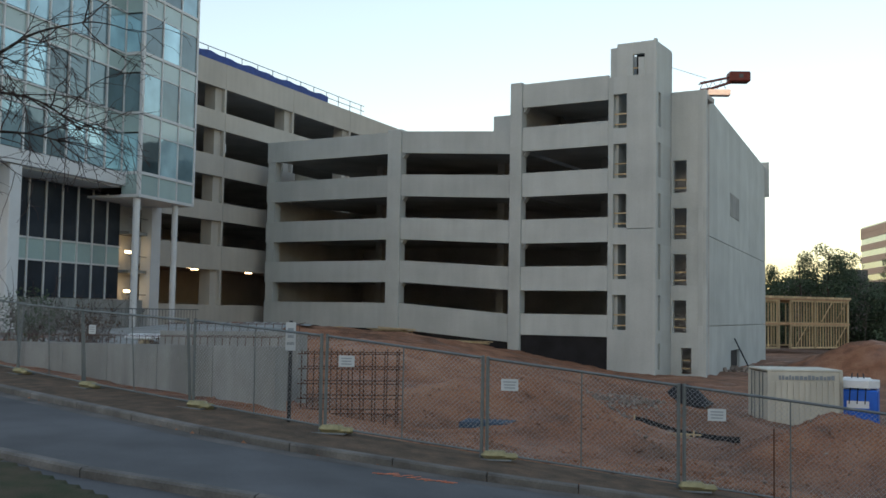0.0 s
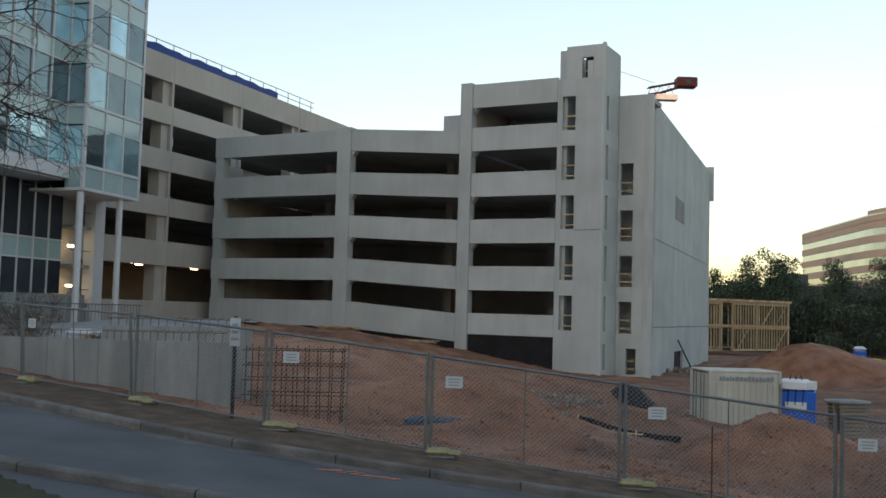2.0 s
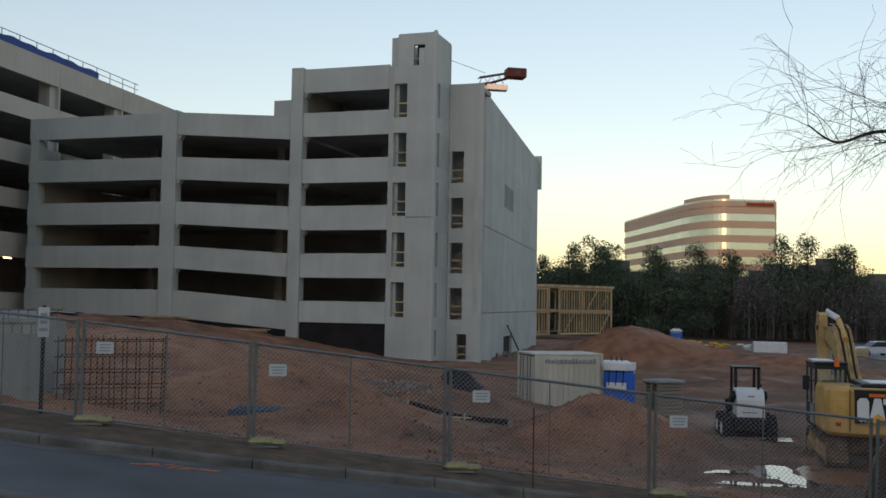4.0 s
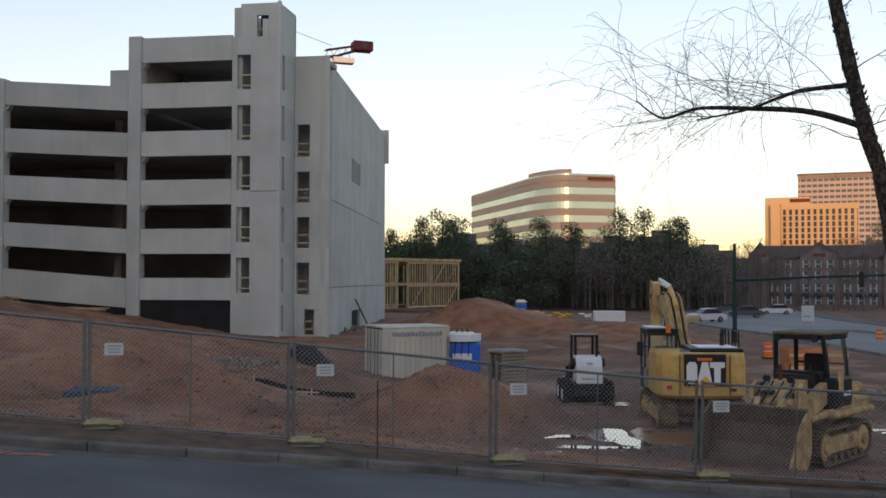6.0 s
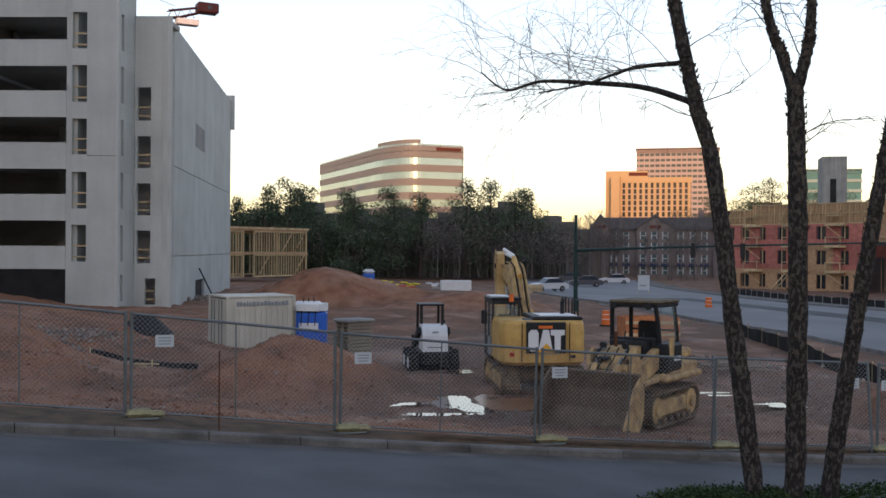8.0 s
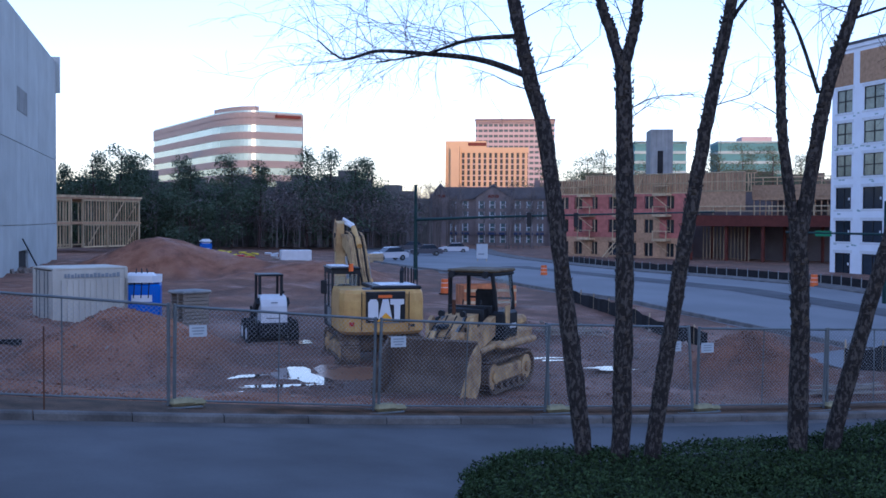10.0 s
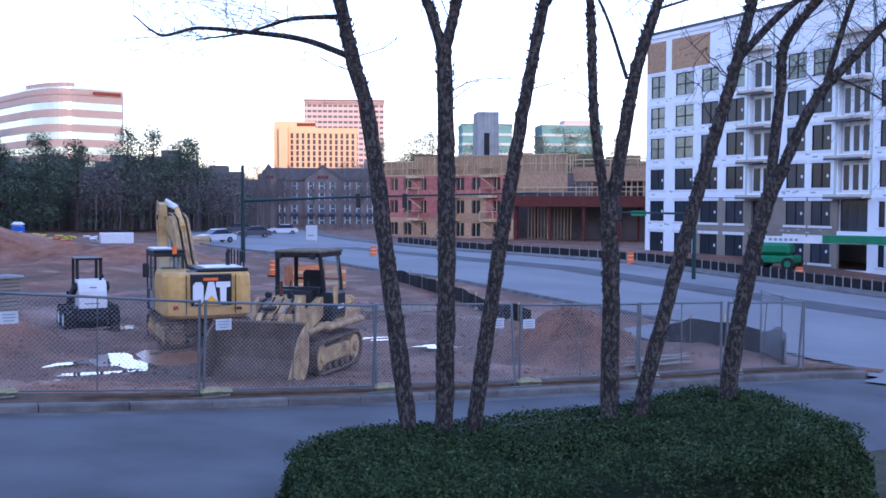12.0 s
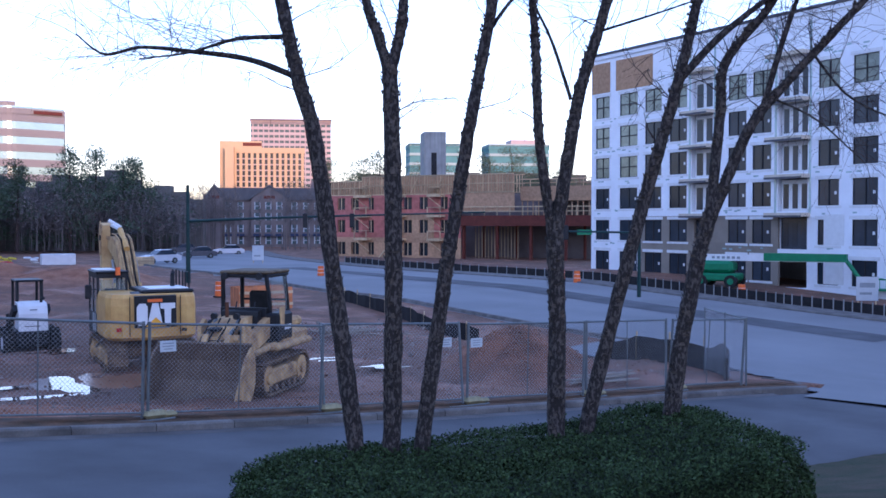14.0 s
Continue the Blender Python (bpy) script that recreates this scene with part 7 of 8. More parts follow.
def fence_panel(xa, xb, sign, seed):
    (pax, pay), (pbx, pby) = (xa, float(fence_y(xa))), (xb, float(fence_y(xb)))
    za, zb = float(road_z(xa)) + 0.01, float(road_z(xb)) + 0.01
    L = math.hypot(pbx - pax, pby - pay)
    rise = (zb - za) / L
    rng = random.Random(seed)
    mat = M_STEEL
    m = frame_at(pax, pay, za, pbx - pax, pby - pay)
    p = thing("fence_panel", m, "temporary chain-link fence panel on ballasted feet", "fence", "site fence")
    lean = rng.uniform(-.015, .015)
    sk = lambda x, z: (x, lean * z * 8, z + rise * x)
    for x in (0.05, L - 0.05):
        part("post", Shape().tube([sk(x, 0.02), sk(x, 1.86)], 0.032, 8), mat, p)
    part("middle_post", Shape().tube([sk(L / 2, 0.12), sk(L / 2, 1.8)], 0.013, 6), mat, p)
    part("top_rail", Shape().tube([sk(0.05, 1.82), sk(L - .05, 1.82)], 0.025, 8), mat, p)
    part("bottom_rail", Shape().tube([sk(0.05, 0.14), sk(L - .05, 0.14)], 0.02, 8), mat, p)
    wire = link_mesh(L - .1, 0.14, 1.82)
    wire.v = [(x + .05, lean * z * 8, z + rise * x) for x, y, z in wire.v]
    part("chain_link", wire, M_WIRE, p)
    foot = part("foot", Shape().tube([(-.5, -.22, .03), (.5, -.22, .03), (.5, .22, .03), (-.5, .22, .03), (-.5, -.22, .03)], 0.018, 6), mat, p)
    part("ballast_bag", Shape().soft(-.05, .42, -.16, .16, .03, .17, .07).soft(.3, .62, -.12, .14, .02, .13, .06), M_BAG, p, "sagging yellow-green ballast bag")
    if sign is not None:
        sign_board(p, Matrix.Translation(Vector(sk(sign, 1.3)) + Vector((0, -.03, 0))), seed=seed)


POSTS = [-30.2, -27.4, -24.6, -21.8, -19.0, -16.3, -13.6, -10.95, -8.4, -5.15, -2.2, 0.8, 4.22, 7.75, 11.5, 15.05, 18.25, 21.4, 23.9, 26.35]
SIGNS = {-8.4: 0.5, -2.2: 0.45, 0.8: 0.45, 4.22: 0.6, 7.75: 0.45, 11.5: 0.4, 15.05: 3.0, -5.15: None, 18.25: 0.25, 21.4: None}
for i, (a, b) in enumerate(zip(POSTS, POSTS[1:])):
    fence_panel(a, b, SIGNS.get(a), i)

post = thing("sign_post", pose(-2.95, 20.0, surface(-2.95, 20.0)), "white notice on a black post by the fence", "sign post")
part("post", Shape().box(-.035, .035, -.02, .02, -.2, 2.0), M_DARK, post)
sign_board(post, pose(0, -.03, 1.42), 0.2, 0.55, 77)
stake = thing("survey_stake", pose(5.5, 16.9, float(ground_z(5.5, 17.6)) - .4), "thin steel stake beside the kerb", "stake")
part("stake", Shape().tube([(0, 0, -.3), (0, 0, 1.75)], 0.014, 6), M_RUST, stake)

corner = thing("fence_panel", frame_at(26.4, 10.75, -0.80, 0.72, 0.69), "short chain-link fence panel turning the corner", "fence", "site fence")
for x in (0.0, 1.6, 3.3):
    part("post", Shape().tube([(x, 0, -0.15), (x, 0, 1.86)], 0.026, 8), M_STEEL, corner)
part("top_rail", Shape().tube([(0, 0, 1.82), (3.3, 0, 1.82)], 0.02, 8), M_STEEL, corner)
part("chain_link", link_mesh(3.3, 0.05, 1.82), M_WIRE, corner)


# ---- along the street ----
def traffic_mast():
    x, y = 44.6, 59.4
    t = thing("traffic_mast", frame_at(x, y, surface(x, y), 0.633, -0.774), "dark green traffic signal mast with long arm", "traffic light")
    part("pole", Shape().tube([(0, 0, 0), (0, 0, 6.9)], 0.17, 10, 0.11), M_TEALSTEEL, t)
    part("arm", Shape().tube([(0, 0, 4.35), (6, 0, 4.6), (21, 0, 5.0)], 0.11, 8, 0.05), M_TEALSTEEL, t)
    for q in (8.3, 11.6):
        s = part("signal_head", Shape().soft(q - .16, q + .16, -.2, .1, 3.9, 4.9, .04), M_DARK, t)
        for k in range(3):
            part("lens", Shape().tube([(q, .1, 4.2 + k * .3), (q, .16, 4.2 + k * .3)], .1, 10), M_DARK, s)
    x, y = 62.0, 33.2
    u = thing("traffic_mast", frame_at(x, y, surface(x, y), -0.633, 0.774), "dark green traffic signal mast with street sign", "traffic light")
    part("pole", Shape().tube([(0, 0, 0), (0, 0, 6.6)], 0.14, 10, 0.1), M_TEALSTEEL, u)
    part("arm", Shape().tube([(0, 0, 4.5), (6, 0, 4.6)], 0.08, 8, 0.05), M_TEALSTEEL, u)
    part("street_sign", Shape().box(3.2, 4.2, -.02, .02, 4.35, 4.7), M_GREEN, u)
    part("signal_head", Shape().soft(4.8, 5.12, -.15, .15, 4.0, 5.0, .04), M_DARK, u)


traffic_mast()


def boom_lift():
    b = thing("boom_lift", frame_at(77.2, 34.2, surface(77.2, 34.2), 0.12, -0.993), "green boom lift with folded arm beside the wrapped building", "boom lift")
    part("chassis", Shape().soft(-1.6, 1.6, -1.1, 1.1, .5, 1.1, .1), M_GREEN, b)
    for px in (-1.2, 1.2):
        for py in (-1.1, 1.1):
            w = part("wheel", Shape().tube([(px, py - .2, .5), (px, py + .2, .5)], .5, 16), M_RUBBER, b)
            part("rim", Shape().tube([(px, py - .22, .5), (px, py + .22, .5)], .25, 12), M_GREEN, w)
    part("turntable", Shape().soft(-1.8, 1.2, -.9, .9, 1.15, 2.1, .25), M_GREEN, b)
    arm = part("lower_boom", Shape().box(-1.5, 9.0, -.22, .22, 2.1, 2.6), M_WPLAST, b)
    part("upper_boom", Shape().box(3.5, 9.6, -.3, .3, 2.15, 2.75), M_GREEN, b)
    part("jib", Shape().tube([(9.3, 0, 2.6), (10.8, 0, .5)], .16, 8), M_GREEN, b)
    part("basket", Shape().box(10.6, 12.4, -.5, .5, .1, .25).box(10.6, 12.4, -.52, -.46, .9, 1.0).box(10.6, 12.4, .46, .52, .9, 1.0), M_GREEN, b)
    for q in np.arange(10.6, 12.5, .45):
        part("basket_post", Shape().tube([(q, -.49, .2), (q, -.49, 1.0)], .025, 5), M_GREEN, b)
    for k in range(6):
        part("lettering_bar", Shape().box(-.6 + k * .4, -.35 + k * .4, -.235, -.225, 2.25, 2.45), M_INK, arm)


boom_lift()


def traffic_barrel(x, y):
    b = thing("traffic_barrel", pose(x, y, surface(x, y)), "orange traffic barrel with white bands", "traffic barrel", "traffic barrels")
    part("body", Shape().tube([(0, 0, 0), (0, 0, 1.0)], .3, 14, .24), M_ORANGE, b)
    for z in (.35, .65):
        part("band", Shape().tube([(0, 0, z), (0, 0, z + .12)], .285 - z * .06 + .01, 14), M_WPLAST, b)
    part("base", Shape().tube([(0, 0, 0), (0, 0, .08)], .4, 14), M_RUBBER, b)


for x, y in ((69.2, 29.0), (68.3, 42.0), (70.0, 44.5), (41.5, 52), (43, 66), (60, 62)):
    traffic_barrel(x, y)


def parked_car(x, y, rz, mat, label, lamp=False):
    c = thing("car", pose(x, y, surface(x, y) + .12, 0, 0, rz), label, "car", "cars on the street")
    part("body", Shape().prism([(-2.2, .3), (2.2, .3), (2.25, .75), (1.3, .95), (-1.9, .98), (-2.25, .8)], -.85, .85), mat, c)
    part("cabin", Shape().prism([(-1.7, .96), (1.0, .95), (.3, 1.45), (-1.1, 1.48)], -.72, .72), M_DKGLASS, c)
    part("roof", Shape().prism([(-1.15, 1.46), (.3, 1.44), (.2, 1.52), (-1.0, 1.54)], -.7, .7), mat, c)
    for px in (-1.35, 1.4):
        for py in (-.8, .8):
            w = part("wheel", Shape().tube([(px, py - .1, .32), (px, py + .1, .32)], .32, 16), M_RUBBER, c)
            part("rim", Shape().tube([(px, py - .11, .32), (px, py + .11, .32)], .19, 12), M_STEEL, w)
    for py in (-.6, .6):
        part("headlight", Shape().soft(2.2, 2.28, py - .16, py + .16, .6, .75, .02), M_WPLAST, c)
        part("tail_light", Shape().soft(-2.28, -2.2, py - .14, py + .14, .65, .85, .02), M_RED, c)


M_CARW = material("white_car_paint", (0.55, 0.57, 0.6), 0.3, vary=0.04, scale=1, fine=8, bump=0.01, spec=0.6)
M_CARD = material("dark_car_paint", (0.05, 0.055, 0.07), 0.3, vary=0.05, scale=1, fine=8, bump=0.01, spec=0.6)
parked_car(68.0, 96.0, 176, M_CARW, "white car driving on the far street")
parked_car(92.5, 125.0, 150, M_CARD, "dark car parked before the inn")
parked_car(98.5, 122.0, 150, M_CARW, "silver car parked before the inn")
parked_car(84.0, 110.0, 150, M_CARD, "dark car parked by the street")

# silt fence of black strips along the far pavement, notice boards
sf = thing("silt_fence", pose(0, 0, 0), "low black silt fence with pale stakes along the pavement", "silt fence")
for u in np.arange(1.75, 5.4, 0.045):
    x0, y0 = street_pt(u, 13.4)
    x1, y1 = street_pt(u + 0.042, 13.4)
    z0, z1 = surface(x0, y0), surface(x1, y1)
    part("fabric", Shape().hexa([(x0, y0, z0), (x1, y1, z1), (x1 + .03, y1, z1), (x0 + .03, y0, z0), (x0, y0, z0 + .75), (x1, y1, z1 + .75), (x1 + .03, y1, z1 + .75), (x0 + .03, y0, z0 + .75)]), M_FABRIC, sf)
    part("stake", Shape().box(x1 - .025, x1 + .025, y1 - .04, y1 + .04, z1, z1 + .85), M_WALLC, sf)


def notice_board(x, y, rz, w, h, label, head=M_INK):
    n = thing("notice_board", pose(x, y, surface(x, y), 0, 0, rz), label, "notice board")
    part("board", Shape().box(-w / 2, w / 2, -.03, .03, .5, .5 + h), M_SIGN, n)
    part("text_bar", Shape().box(-w * .35, w * .35, -.04, -.031, .5 + h * .55, .5 + h * .75), head, n)
    part("text_bar", Shape().box(-w * .35, w * .2, -.04, -.031, .5 + h * .25, .5 + h * .35), M_INK, n)
    for q in (-w * .4, w * .4):
        part("leg", Shape().box(q - .04, q + .04, .031, .1, 0, .5 + h), M_PINE, n)


notice_board(70.3, 18.4, -62, 1.7, 1.3, "white notice board with grey heading")
notice_board(71.0, 21.0, -62, 1.4, 1.6, "white site notice on wooden legs")
notice_board(77.0, 90.0, -45, 1.3, 1.7, "white sign panel near the inn", M_SIGN)

pipes = thing("pipe_stack", pose(-10.6, 40.5, surface(-10.6, 40.5) + .12, 0, 0, -4), "stack of long white pipes on blocks", "pipes")
for k in range(4):
    part("pipe", Shape().tube([(-2.0, k * .18, .5 + .02 * k), (2.0, k * .18, .5 + .02 * k)], .085, 10), M_WPLAST, pipes)
for q in (-1.3, 1.3):
    part("block", Shape().box(q - .12, q + .12, -.1, .7, -.1, .41), M_PINE, pipes)


# ---- birches in the hedge ----
def curve(pts, n=8):
    """A smooth line through points."""
    p = [Vector(q) for q in pts]
    res = []
    for i in range(len(p) - 1):
        a, b, c, d = p[max(0, i - 1)], p[i], p[i + 1], p[min(len(p) - 1, i + 2)]
        for k in range(n):
            t = k / n
            res.append(0.5 * (2 * b + (c - a) * t + (2 * a - 5 * b + 4 * c - d) * t * t + (3 * b - a - 3 * c + d) * t ** 3))
    return res + [p[-1]]


def rough_stem(sh, pts, r0, r1, rng, sides=11, knobbly=0.11):
    pts = curve(pts, 10)
    n = len(pts)
    k = len(sh.v)
    up = Vector((1, 0, 0))
    for i, q in enumerate(pts):
        d = (pts[min(i + 1, n - 1)] - pts[max(i - 1, 0)]).normalized()
        side = d.cross(up).normalized()
        fwd = side.cross(d).normalized()
        r = r0 + (r1 - r0) * i / (n - 1)
        for s in range(sides):
            a = 2 * math.pi * s / sides
            rr = r * (1 + rng.uniform(-knobbly, knobbly))
            sh.v.append(tuple(q + (side * math.cos(a) + fwd * math.sin(a)) * rr))
    for i in range(n - 1):
        for s in range(sides):
            a, b = k + i * sides + s, k + i * sides + (s + 1) % sides
            sh.f.append((b, a, a + sides, b + sides))
    return pts


def flakes(sh, pts, r, rng, n):
    """Curling scraps of bark standing off the stem."""
    for _ in range(n):
        i = rng.randrange(len(pts) - 1)
        q = pts[i].lerp(pts[i + 1], rng.random())
        a = rng.uniform(0, 6.28)
        d = Vector((math.cos(a), math.sin(a), 0))
        t = Vector((-d.y, d.x, 0))
        w, h = rng.uniform(.015, .045), rng.uniform(.012, .045)
        o = q + d * r * .98
        lift = d * rng.uniform(.006, .028) + Vector((0, 0, rng.uniform(-.02, .03)))
        sh.add([o - t * w, o + t * w, o + t * w * .6 + lift + Vector((0, 0, h)), o - t * w * .7 + lift + Vector((0, 0, h * .8))], [(0, 1, 2, 3)])


def twigs(sh, p, d, length, r, rng, level=0, droop=0.25):
    n = 7
    pts, q, v = [Vector(p)], Vector(p), Vector(d).normalized()
    for i in range(n):
        v = (v + Vector((rng.gauss(0, .15), rng.gauss(0, .15), rng.gauss(0, .15) - droop * .25 * (level > 0)))).normalized()
        q = q + v * length / n
        pts.append(q.copy())
        if level < 2 and rng.random() < (.6 if level == 0 else .4):
            w = (v + Vector((rng.gauss(0, .7), rng.gauss(0, .7), rng.gauss(0, .6)))).normalized()
            twigs(sh, q, w, length * rng.uniform(.35, .65), r * .55, rng, level + 1, droop)
    sh.tube(pts, r, 4 if level else 5, max(.0018, r * .3), cap=False)


def birch(name_label, stems, limbs, seed, spray):
    """stems and limbs: lists of (points, start radius, end radius)."""
    rng = random.Random(seed)
    base = stems[0][0][0]
    t = thing("birch_tree", pose(0, 0, 0), name_label, "tree", "birches in the hedge")
    trunk, fl, tw = Shape(), Shape(), Shape()
    for i, (pts, r0, r1) in enumerate(stems):
        pts = [Vector(q) for q in pts]
        if i == 0:
            g = pts[0].copy()
            g.z = float(ground_z(g.x, g.y)) - .1
            g.x += (pts[0].x - pts[1].x) * .3
            pts = [g] + pts
        line = rough_stem(trunk, pts, r0, r1, rng)
        flakes(fl, line, (r0 + r1) / 2, rng, int(len(line) * 9))
        top = len(line)
        for _ in range(spray[0]):
            k = rng.randrange(int(top * (.55 if i == 0 else .2)), top)
            if line[k].z < 4.6:
                continue
            a = rng.uniform(0, 6.28)
            twigs(tw, line[k], Vector((math.cos(a), math.sin(a), rng.uniform(.35, 1.2))), rng.uniform(.5, 1.3), .009, rng)
    part("trunk", trunk, M_BARK, t, smooth=True)
    tagged(part("flaking_bark", fl, M_FLAKE, t), kind="stuff")
    for pts, r0, r1 in limbs:
        lb = Shape()
        line = rough_stem(lb, pts, r0, r1, rng, 8, .06)
        part("limb", lb, M_BARK, t, smooth=True)
        for _ in range(spray[1]):
            k = rng.randrange(len(line) // 8, len(line))
            d = (line[min(k + 1, len(line) - 1)] - line[k - 1]).normalized()
            twigs(tw, line[k], d * rng.uniform(.1, 1) + Vector((rng.gauss(0, .4), rng.gauss(0, .4), rng.uniform(-.15, 1.2))), rng.uniform(.6, 2.3), .0052, rng)
    if tw.v:
        tagged(part("twig_mass", tw, M_TWIG, t), kind="stuff")


birch("dark flaky-barked birch with a long side limb", [([(9.84, 9.08, 0.62), (9.74, 9.29, 2.38), (9.60, 9.55, 4.58), (9.47, 9.74, 5.46), (9.35, 9.93, 6.49), (9.04, 10.34, 9.12)], .128, .075)],
      [([(9.45, 9.77, 5.49), (9.11, 10.31, 5.73), (8.69, 10.93, 5.84), (8.31, 11.52, 5.91), (8.04, 11.95, 5.83), (7.85, 12.31, 6.11)], .045, .010),
       ([(9.35, 9.91, 6.01), (8.94, 10.34, 5.97), (8.56, 10.85, 5.80), (8.18, 11.37, 5.73)], .035, .008)], 1, (7, 21))
birch("dark flaky-barked birch forking high up", [([(10.13, 8.72, 0.48), (10.18, 8.73, 2.38), (10.22, 8.78, 4.58), (10.23, 8.83, 5.61)], .132, .10),
      ([(10.23, 8.83, 5.52), (10.13, 8.96, 6.04), (10.05, 9.08, 6.49), (9.76, 9.38, 8.40)], .075, .05), ([(10.23, 8.83, 5.52), (10.31, 8.73, 6.04), (10.36, 8.71, 6.49), (10.42, 8.66, 8.64)], .08, .05)], [], 2, (4, 0))
birch("slender dark birch leaning outward", [([(10.37, 8.42, 0.58), (10.53, 8.30, 2.08), (10.71, 8.16, 3.56), (10.89, 7.99, 5.03), (11.09, 7.81, 6.49), (11.32, 7.58, 8.64)], .118, .06)],
      [([(11.01, 7.88, 6.00), (11.25, 7.62, 6.49), (11.62, 7.22, 7.08)], .03, .012)], 3, (6, 4))
birch("dark birch dividing into two stems", [([(11.69, 7.21, 0.78), (11.73, 7.22, 2.36), (11.73, 7.27, 3.40)], .125, .105),
      ([(11.73, 7.27, 3.30), (11.63, 7.44, 4.68), (11.63, 7.50, 5.79), (11.62, 7.55, 6.54), (11.56, 7.70, 8.40)], .07, .045), ([(11.73, 7.27, 3.30), (11.87, 7.15, 4.45), (12.00, 7.02, 5.42), (12.24, 6.78, 6.54), (12.52, 6.50, 8.40)], .095, .06)],
      [([(11.91, 7.13, 5.22), (11.76, 7.34, 6.00), (11.61, 7.56, 6.54)], .028, .014), ([(12.16, 6.86, 6.12), (12.64, 6.26, 6.36), (13.12, 5.78, 6.60)], .02, .01)], 4, (6, 5))
birch("dark birch leaning towards the street", [([(12.04, 6.97, 0.77), (12.34, 6.68, 2.50), (12.65, 6.36, 4.16), (12.87, 6.14, 5.22), (13.11, 5.91, 6.57), (13.36, 5.66, 8.40)], .11, .06)],
      [([(12.95, 6.07, 5.52), (13.26, 5.70, 6.04), (13.59, 5.33, 6.45), (13.96, 4.94, 6.84)], .06, .03)], 5, (8, 8))
birch("dark birch with spreading upper stems", [([(12.87, 6.15, 0.90), (13.04, 6.01, 2.34), (13.24, 5.82, 3.55), (13.40, 5.65, 4.09)], .12, .09),
      ([(13.26, 5.79, 3.60), (13.38, 5.70, 5.07), (13.44, 5.65, 5.76), (13.88, 5.17, 6.60), (14.20, 4.82, 7.56)], .075, .045), ([(13.34, 5.71, 3.90), (13.65, 5.37, 4.92), (13.95, 5.03, 5.46), (14.25, 4.69, 5.95), (14.64, 4.22, 6.60), (15.04, 3.74, 7.32)], .075, .04)],
      [([(13.72, 5.29, 4.98), (13.91, 5.10, 5.91), (14.07, 4.93, 6.60)], .05, .03), ([(14.20, 4.76, 5.88), (14.44, 4.34, 5.28), (14.92, 3.74, 4.92)], .02, .008), ([(13.84, 5.18, 5.28), (14.20, 4.70, 4.98), (14.56, 4.22, 4.44)], .018, .007)], 6, (12, 14))


def bare_tree():
    t = thing("bare_tree", pose(0, 0, 0), "leafless roadside tree with fine branches", "tree")
    rng = random.Random(12)
    tr, tw = Shape(), Shape()
    rough_stem(tr, [(-6.3, 9.0, 1.0), (-6.25, 9.0, 3.5), (-6.3, 8.95, 6.0), (-6.4, 8.9, 8.0)], .14, .06, rng)
    part("trunk", tr, M_BARK, t, smooth=True)
    for pts in ([(-6.27, 9, 4.4), (-4.73, 8.94, 4.88), (-4.24, 8.92, 5.19), (-3.74, 8.92, 5.22), (-3.39, 8.93, 5.15)], [(-6.3, 9, 5.4), (-4.75, 8.88, 5.88), (-4.15, 8.88, 5.84), (-3.65, 8.87, 6.10), (-3.2, 8.86, 6.21)],
                [(-6.3, 9, 5.0), (-4.74, 8.9, 5.63), (-4.09, 8.9, 5.59), (-3.59, 8.91, 5.50), (-3.19, 8.92, 5.23)]):
        lb = Shape()
        line = rough_stem(lb, pts, .03, .005, rng, 6, .05)
        part("limb", lb, M_BARK, t, smooth=True)
        for _ in range(16):
            k = rng.randrange(len(line) // 3, len(line))
            twigs(tw, line[k], Vector((rng.uniform(-.2, 1), rng.uniform(-.4, .4), rng.uniform(-.6, .6))), rng.uniform(.3, .8), .007, rng)
    tagged(part("twig_mass", tw, M_TWIG, t), kind="stuff")


bare_tree()


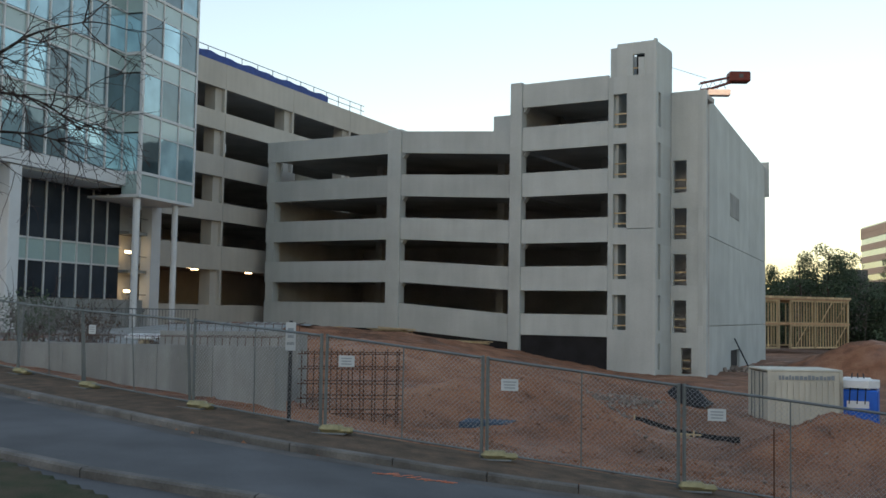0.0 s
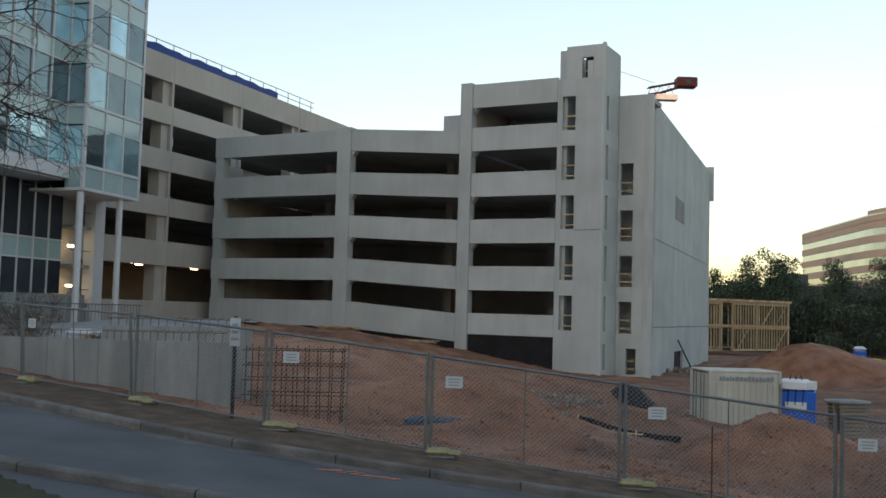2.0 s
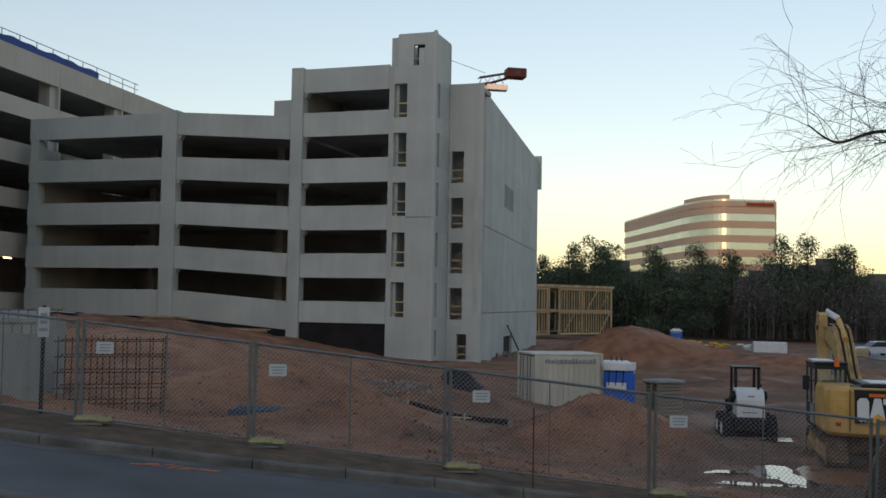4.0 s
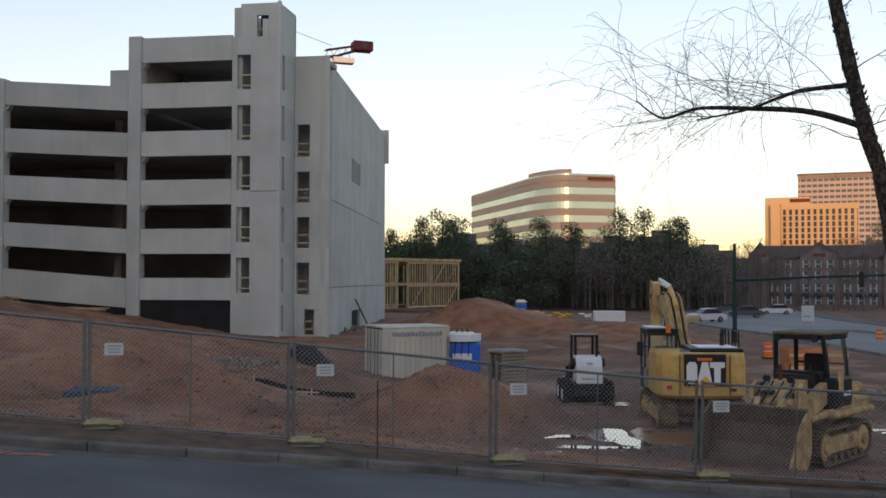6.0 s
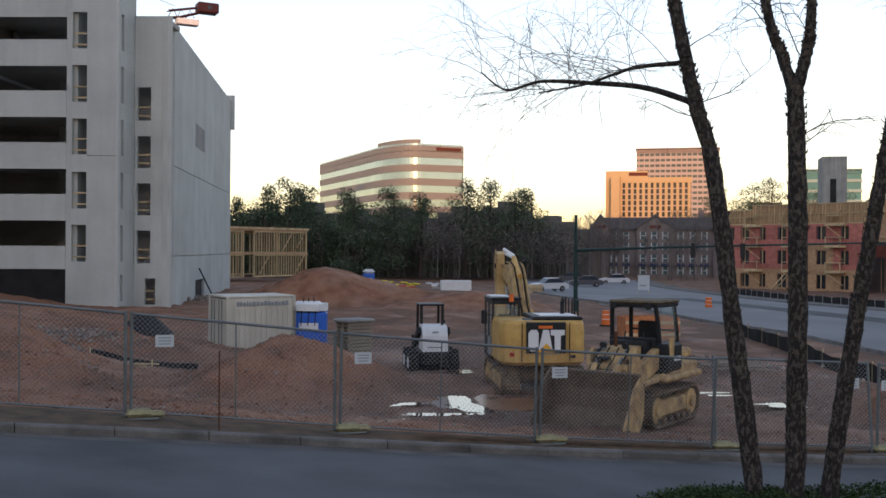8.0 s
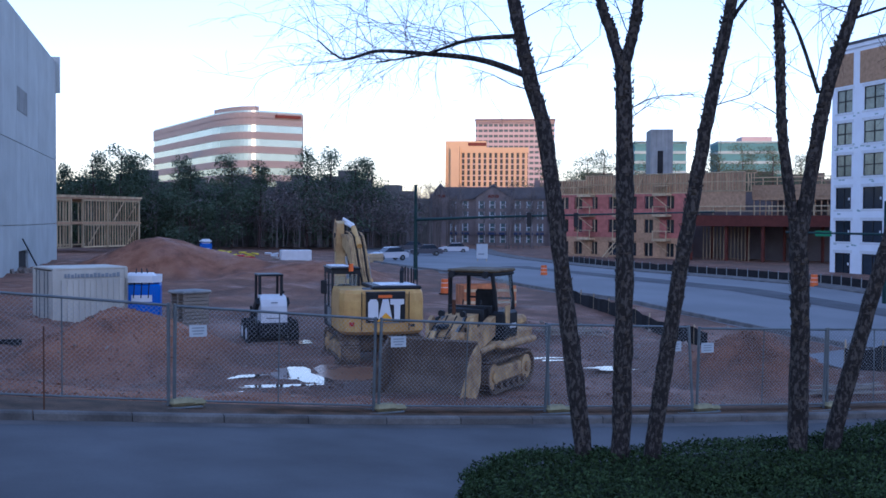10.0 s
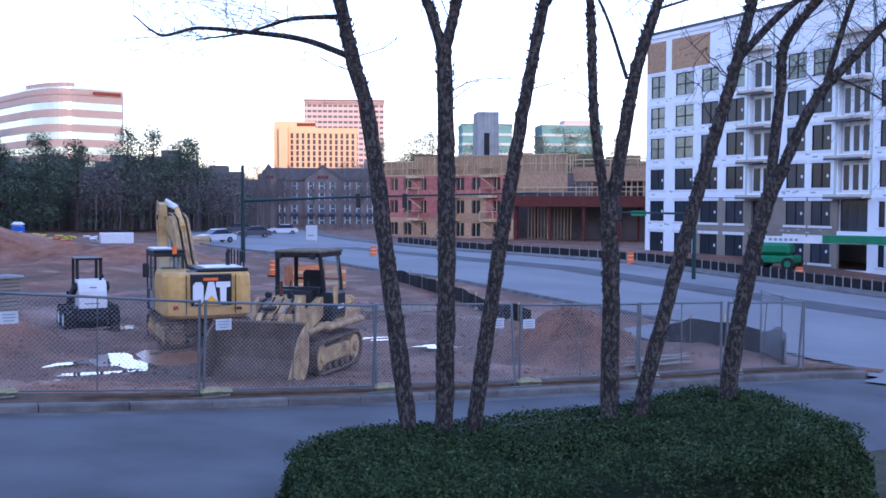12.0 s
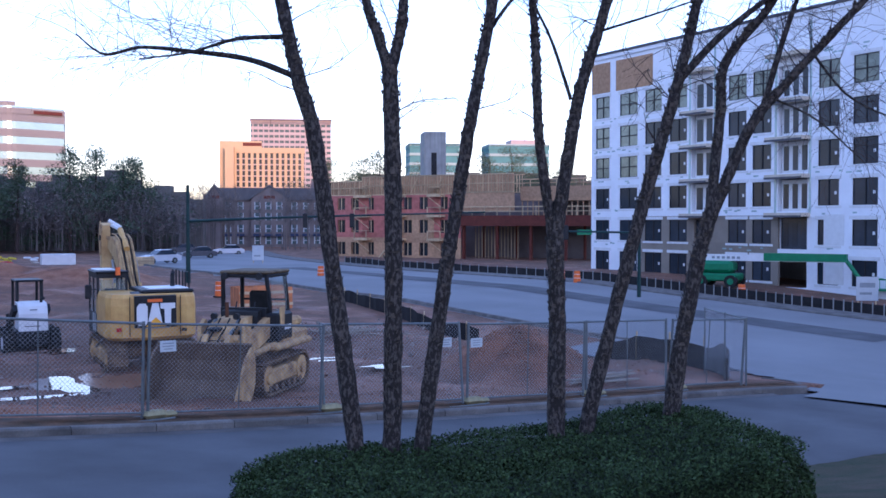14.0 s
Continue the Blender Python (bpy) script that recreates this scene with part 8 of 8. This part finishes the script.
def hedge():
    h = thing("hedge", pose(10.5, 7.06, 0.0, 0, 0, math.degrees(math.atan2(-4.34, 6.15))), "clipped dark green evergreen hedge round the birches", "hedge")
    A, B, Z0, Z1 = 3.45, 1.95, -0.6, 0.84
    rng = random.Random(5)

    def skin(u, v, k=1.0):
        """A point on the rounded hedge: u round it, v up it."""
        c, s = math.cos(u), math.sin(u)
        e = 0.45
        cx, cy = math.copysign(abs(c) ** e, c), math.copysign(abs(s) ** e, s)
        w = math.cos(v) ** 0.2
        bump = 1 + .035 * noise.noise(Vector((cx * 3, cy * 3, v * 2))) + .02 * noise.noise(Vector((cx * 9, cy * 9, v * 6)))
        return Vector((A * cx * w * bump * k, B * cy * w * bump * k, Z0 + (Z1 - Z0) * (math.sin(v) ** 0.6) * bump * k))

    # dark hull under the leaves, coloured as the shade inside the hedge
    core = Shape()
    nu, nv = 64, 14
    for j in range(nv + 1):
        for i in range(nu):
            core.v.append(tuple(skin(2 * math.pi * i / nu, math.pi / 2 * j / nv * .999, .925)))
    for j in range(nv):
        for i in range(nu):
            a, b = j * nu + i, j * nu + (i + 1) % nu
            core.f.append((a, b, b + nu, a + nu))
    lf = Shape()
    for _ in range(95000):
        u = rng.uniform(0, 2 * math.pi)
        v = math.asin(min(1, rng.random() ** .8)) * .999
        if rng.random() < .5:
            x, y = rng.uniform(-1, 1) * A * .96, rng.uniform(-1, 1) * B * .96
            if (abs(x) / A) ** 4 + (abs(y) / B) ** 4 > .93:
                continue
            p = Vector((x, y, Z0 + (Z1 - Z0) * (1 - .14 * (abs(x) / A) ** 6 - .07 * (abs(y) / B) ** 4) * (1 + .03 * noise.noise(Vector((x * .9, y * .9, 3))) + .02 * noise.noise(Vector((x * 3, y * 3, 5))))))
            nrm = Vector((0, 0, 1))
        else:
            p = skin(u, v)
            nrm = Vector((p.x / A ** 2, p.y / B ** 2, (p.z - Z0) * .6)).normalized()
        p = p + Vector((rng.gauss(0, .03), rng.gauss(0, .03), rng.gauss(0, .028)))
        d = (nrm * .7 + Vector((rng.gauss(0, .6), rng.gauss(0, .6), rng.gauss(0, .5)))).normalized()
        t = d.orthogonal().normalized()
        t = (t * math.cos(u * 7) + d.cross(t) * math.sin(u * 7)).normalized()
        s = rng.uniform(.015, .029)
        w = d.cross(t) * s * .55
        lf.v += [tuple(p - t * s), tuple(p + w), tuple(p + t * s + d * s * .3), tuple(p - w)]
        k = len(lf.v) - 4
        lf.f.append((k, k + 1, k + 2, k + 3))
    # the hedge is tilted and bent along its length to fit the camera's view
    for sh in (core, lf):
        sh.v = [(x, y, z + 0.06 * x - 0.11 + 0.17 * float(smooth_step(1.3, 2.8, x)) + 0.08 * float(smooth_step(-1.0, -3.0, x))) for x, y, z in sh.v]
    me = bpy.data.meshes.new("leaves")
    me.from_pydata(lf.v, [], lf.f)
    part("core", core, M_HSHADE, h, smooth=True)
    tagged(part("leaves", me, M_LEAF, h), kind="stuff")


hedge()


def shrub(x, y, w, height, mat, n, label, seed):
    rng = random.Random(seed)
    t = thing("shrub", pose(x, y, surface(x, y)), label, "shrub", "shrubs by the wall")
    st, lf = Shape(), Shape()
    for _ in range(26):
        a = rng.uniform(0, 6.28)
        twigs(st, (rng.gauss(0, w * .3), rng.gauss(0, .3), 0), Vector((math.cos(a) * .5, math.sin(a) * .4, 1)), height * rng.uniform(.6, 1.0), .02, rng, 0, 0)
    cards(lf, (0, 0, height * .5), (w, .8, height * .5), n, .09, rng)
    part("stem_mass", st, M_TWIG, t)
    tagged(part("leaves", lf, mat, t), kind="stuff")


M_DRYLEAF = material("dry_shrub_leaves", (0.10, 0.06, 0.035), 0.9, vary=0.3, scale=3, fine=20, bump=0, island=0.5)
shrub(-15.2, 37.5, 1.8, 2.3, M_PINEL, 1300, "scruffy green and brown shrub behind the wall", 1)
shrub(-12.9, 37.5, 1.2, 1.9, M_DRYLEAF, 500, "leafless brown shrub behind the wall", 2)
shrub(-10.2, 38.0, 1.3, 0.8, M_DRYLEAF, 500, "low brown shrub behind the wall", 3)
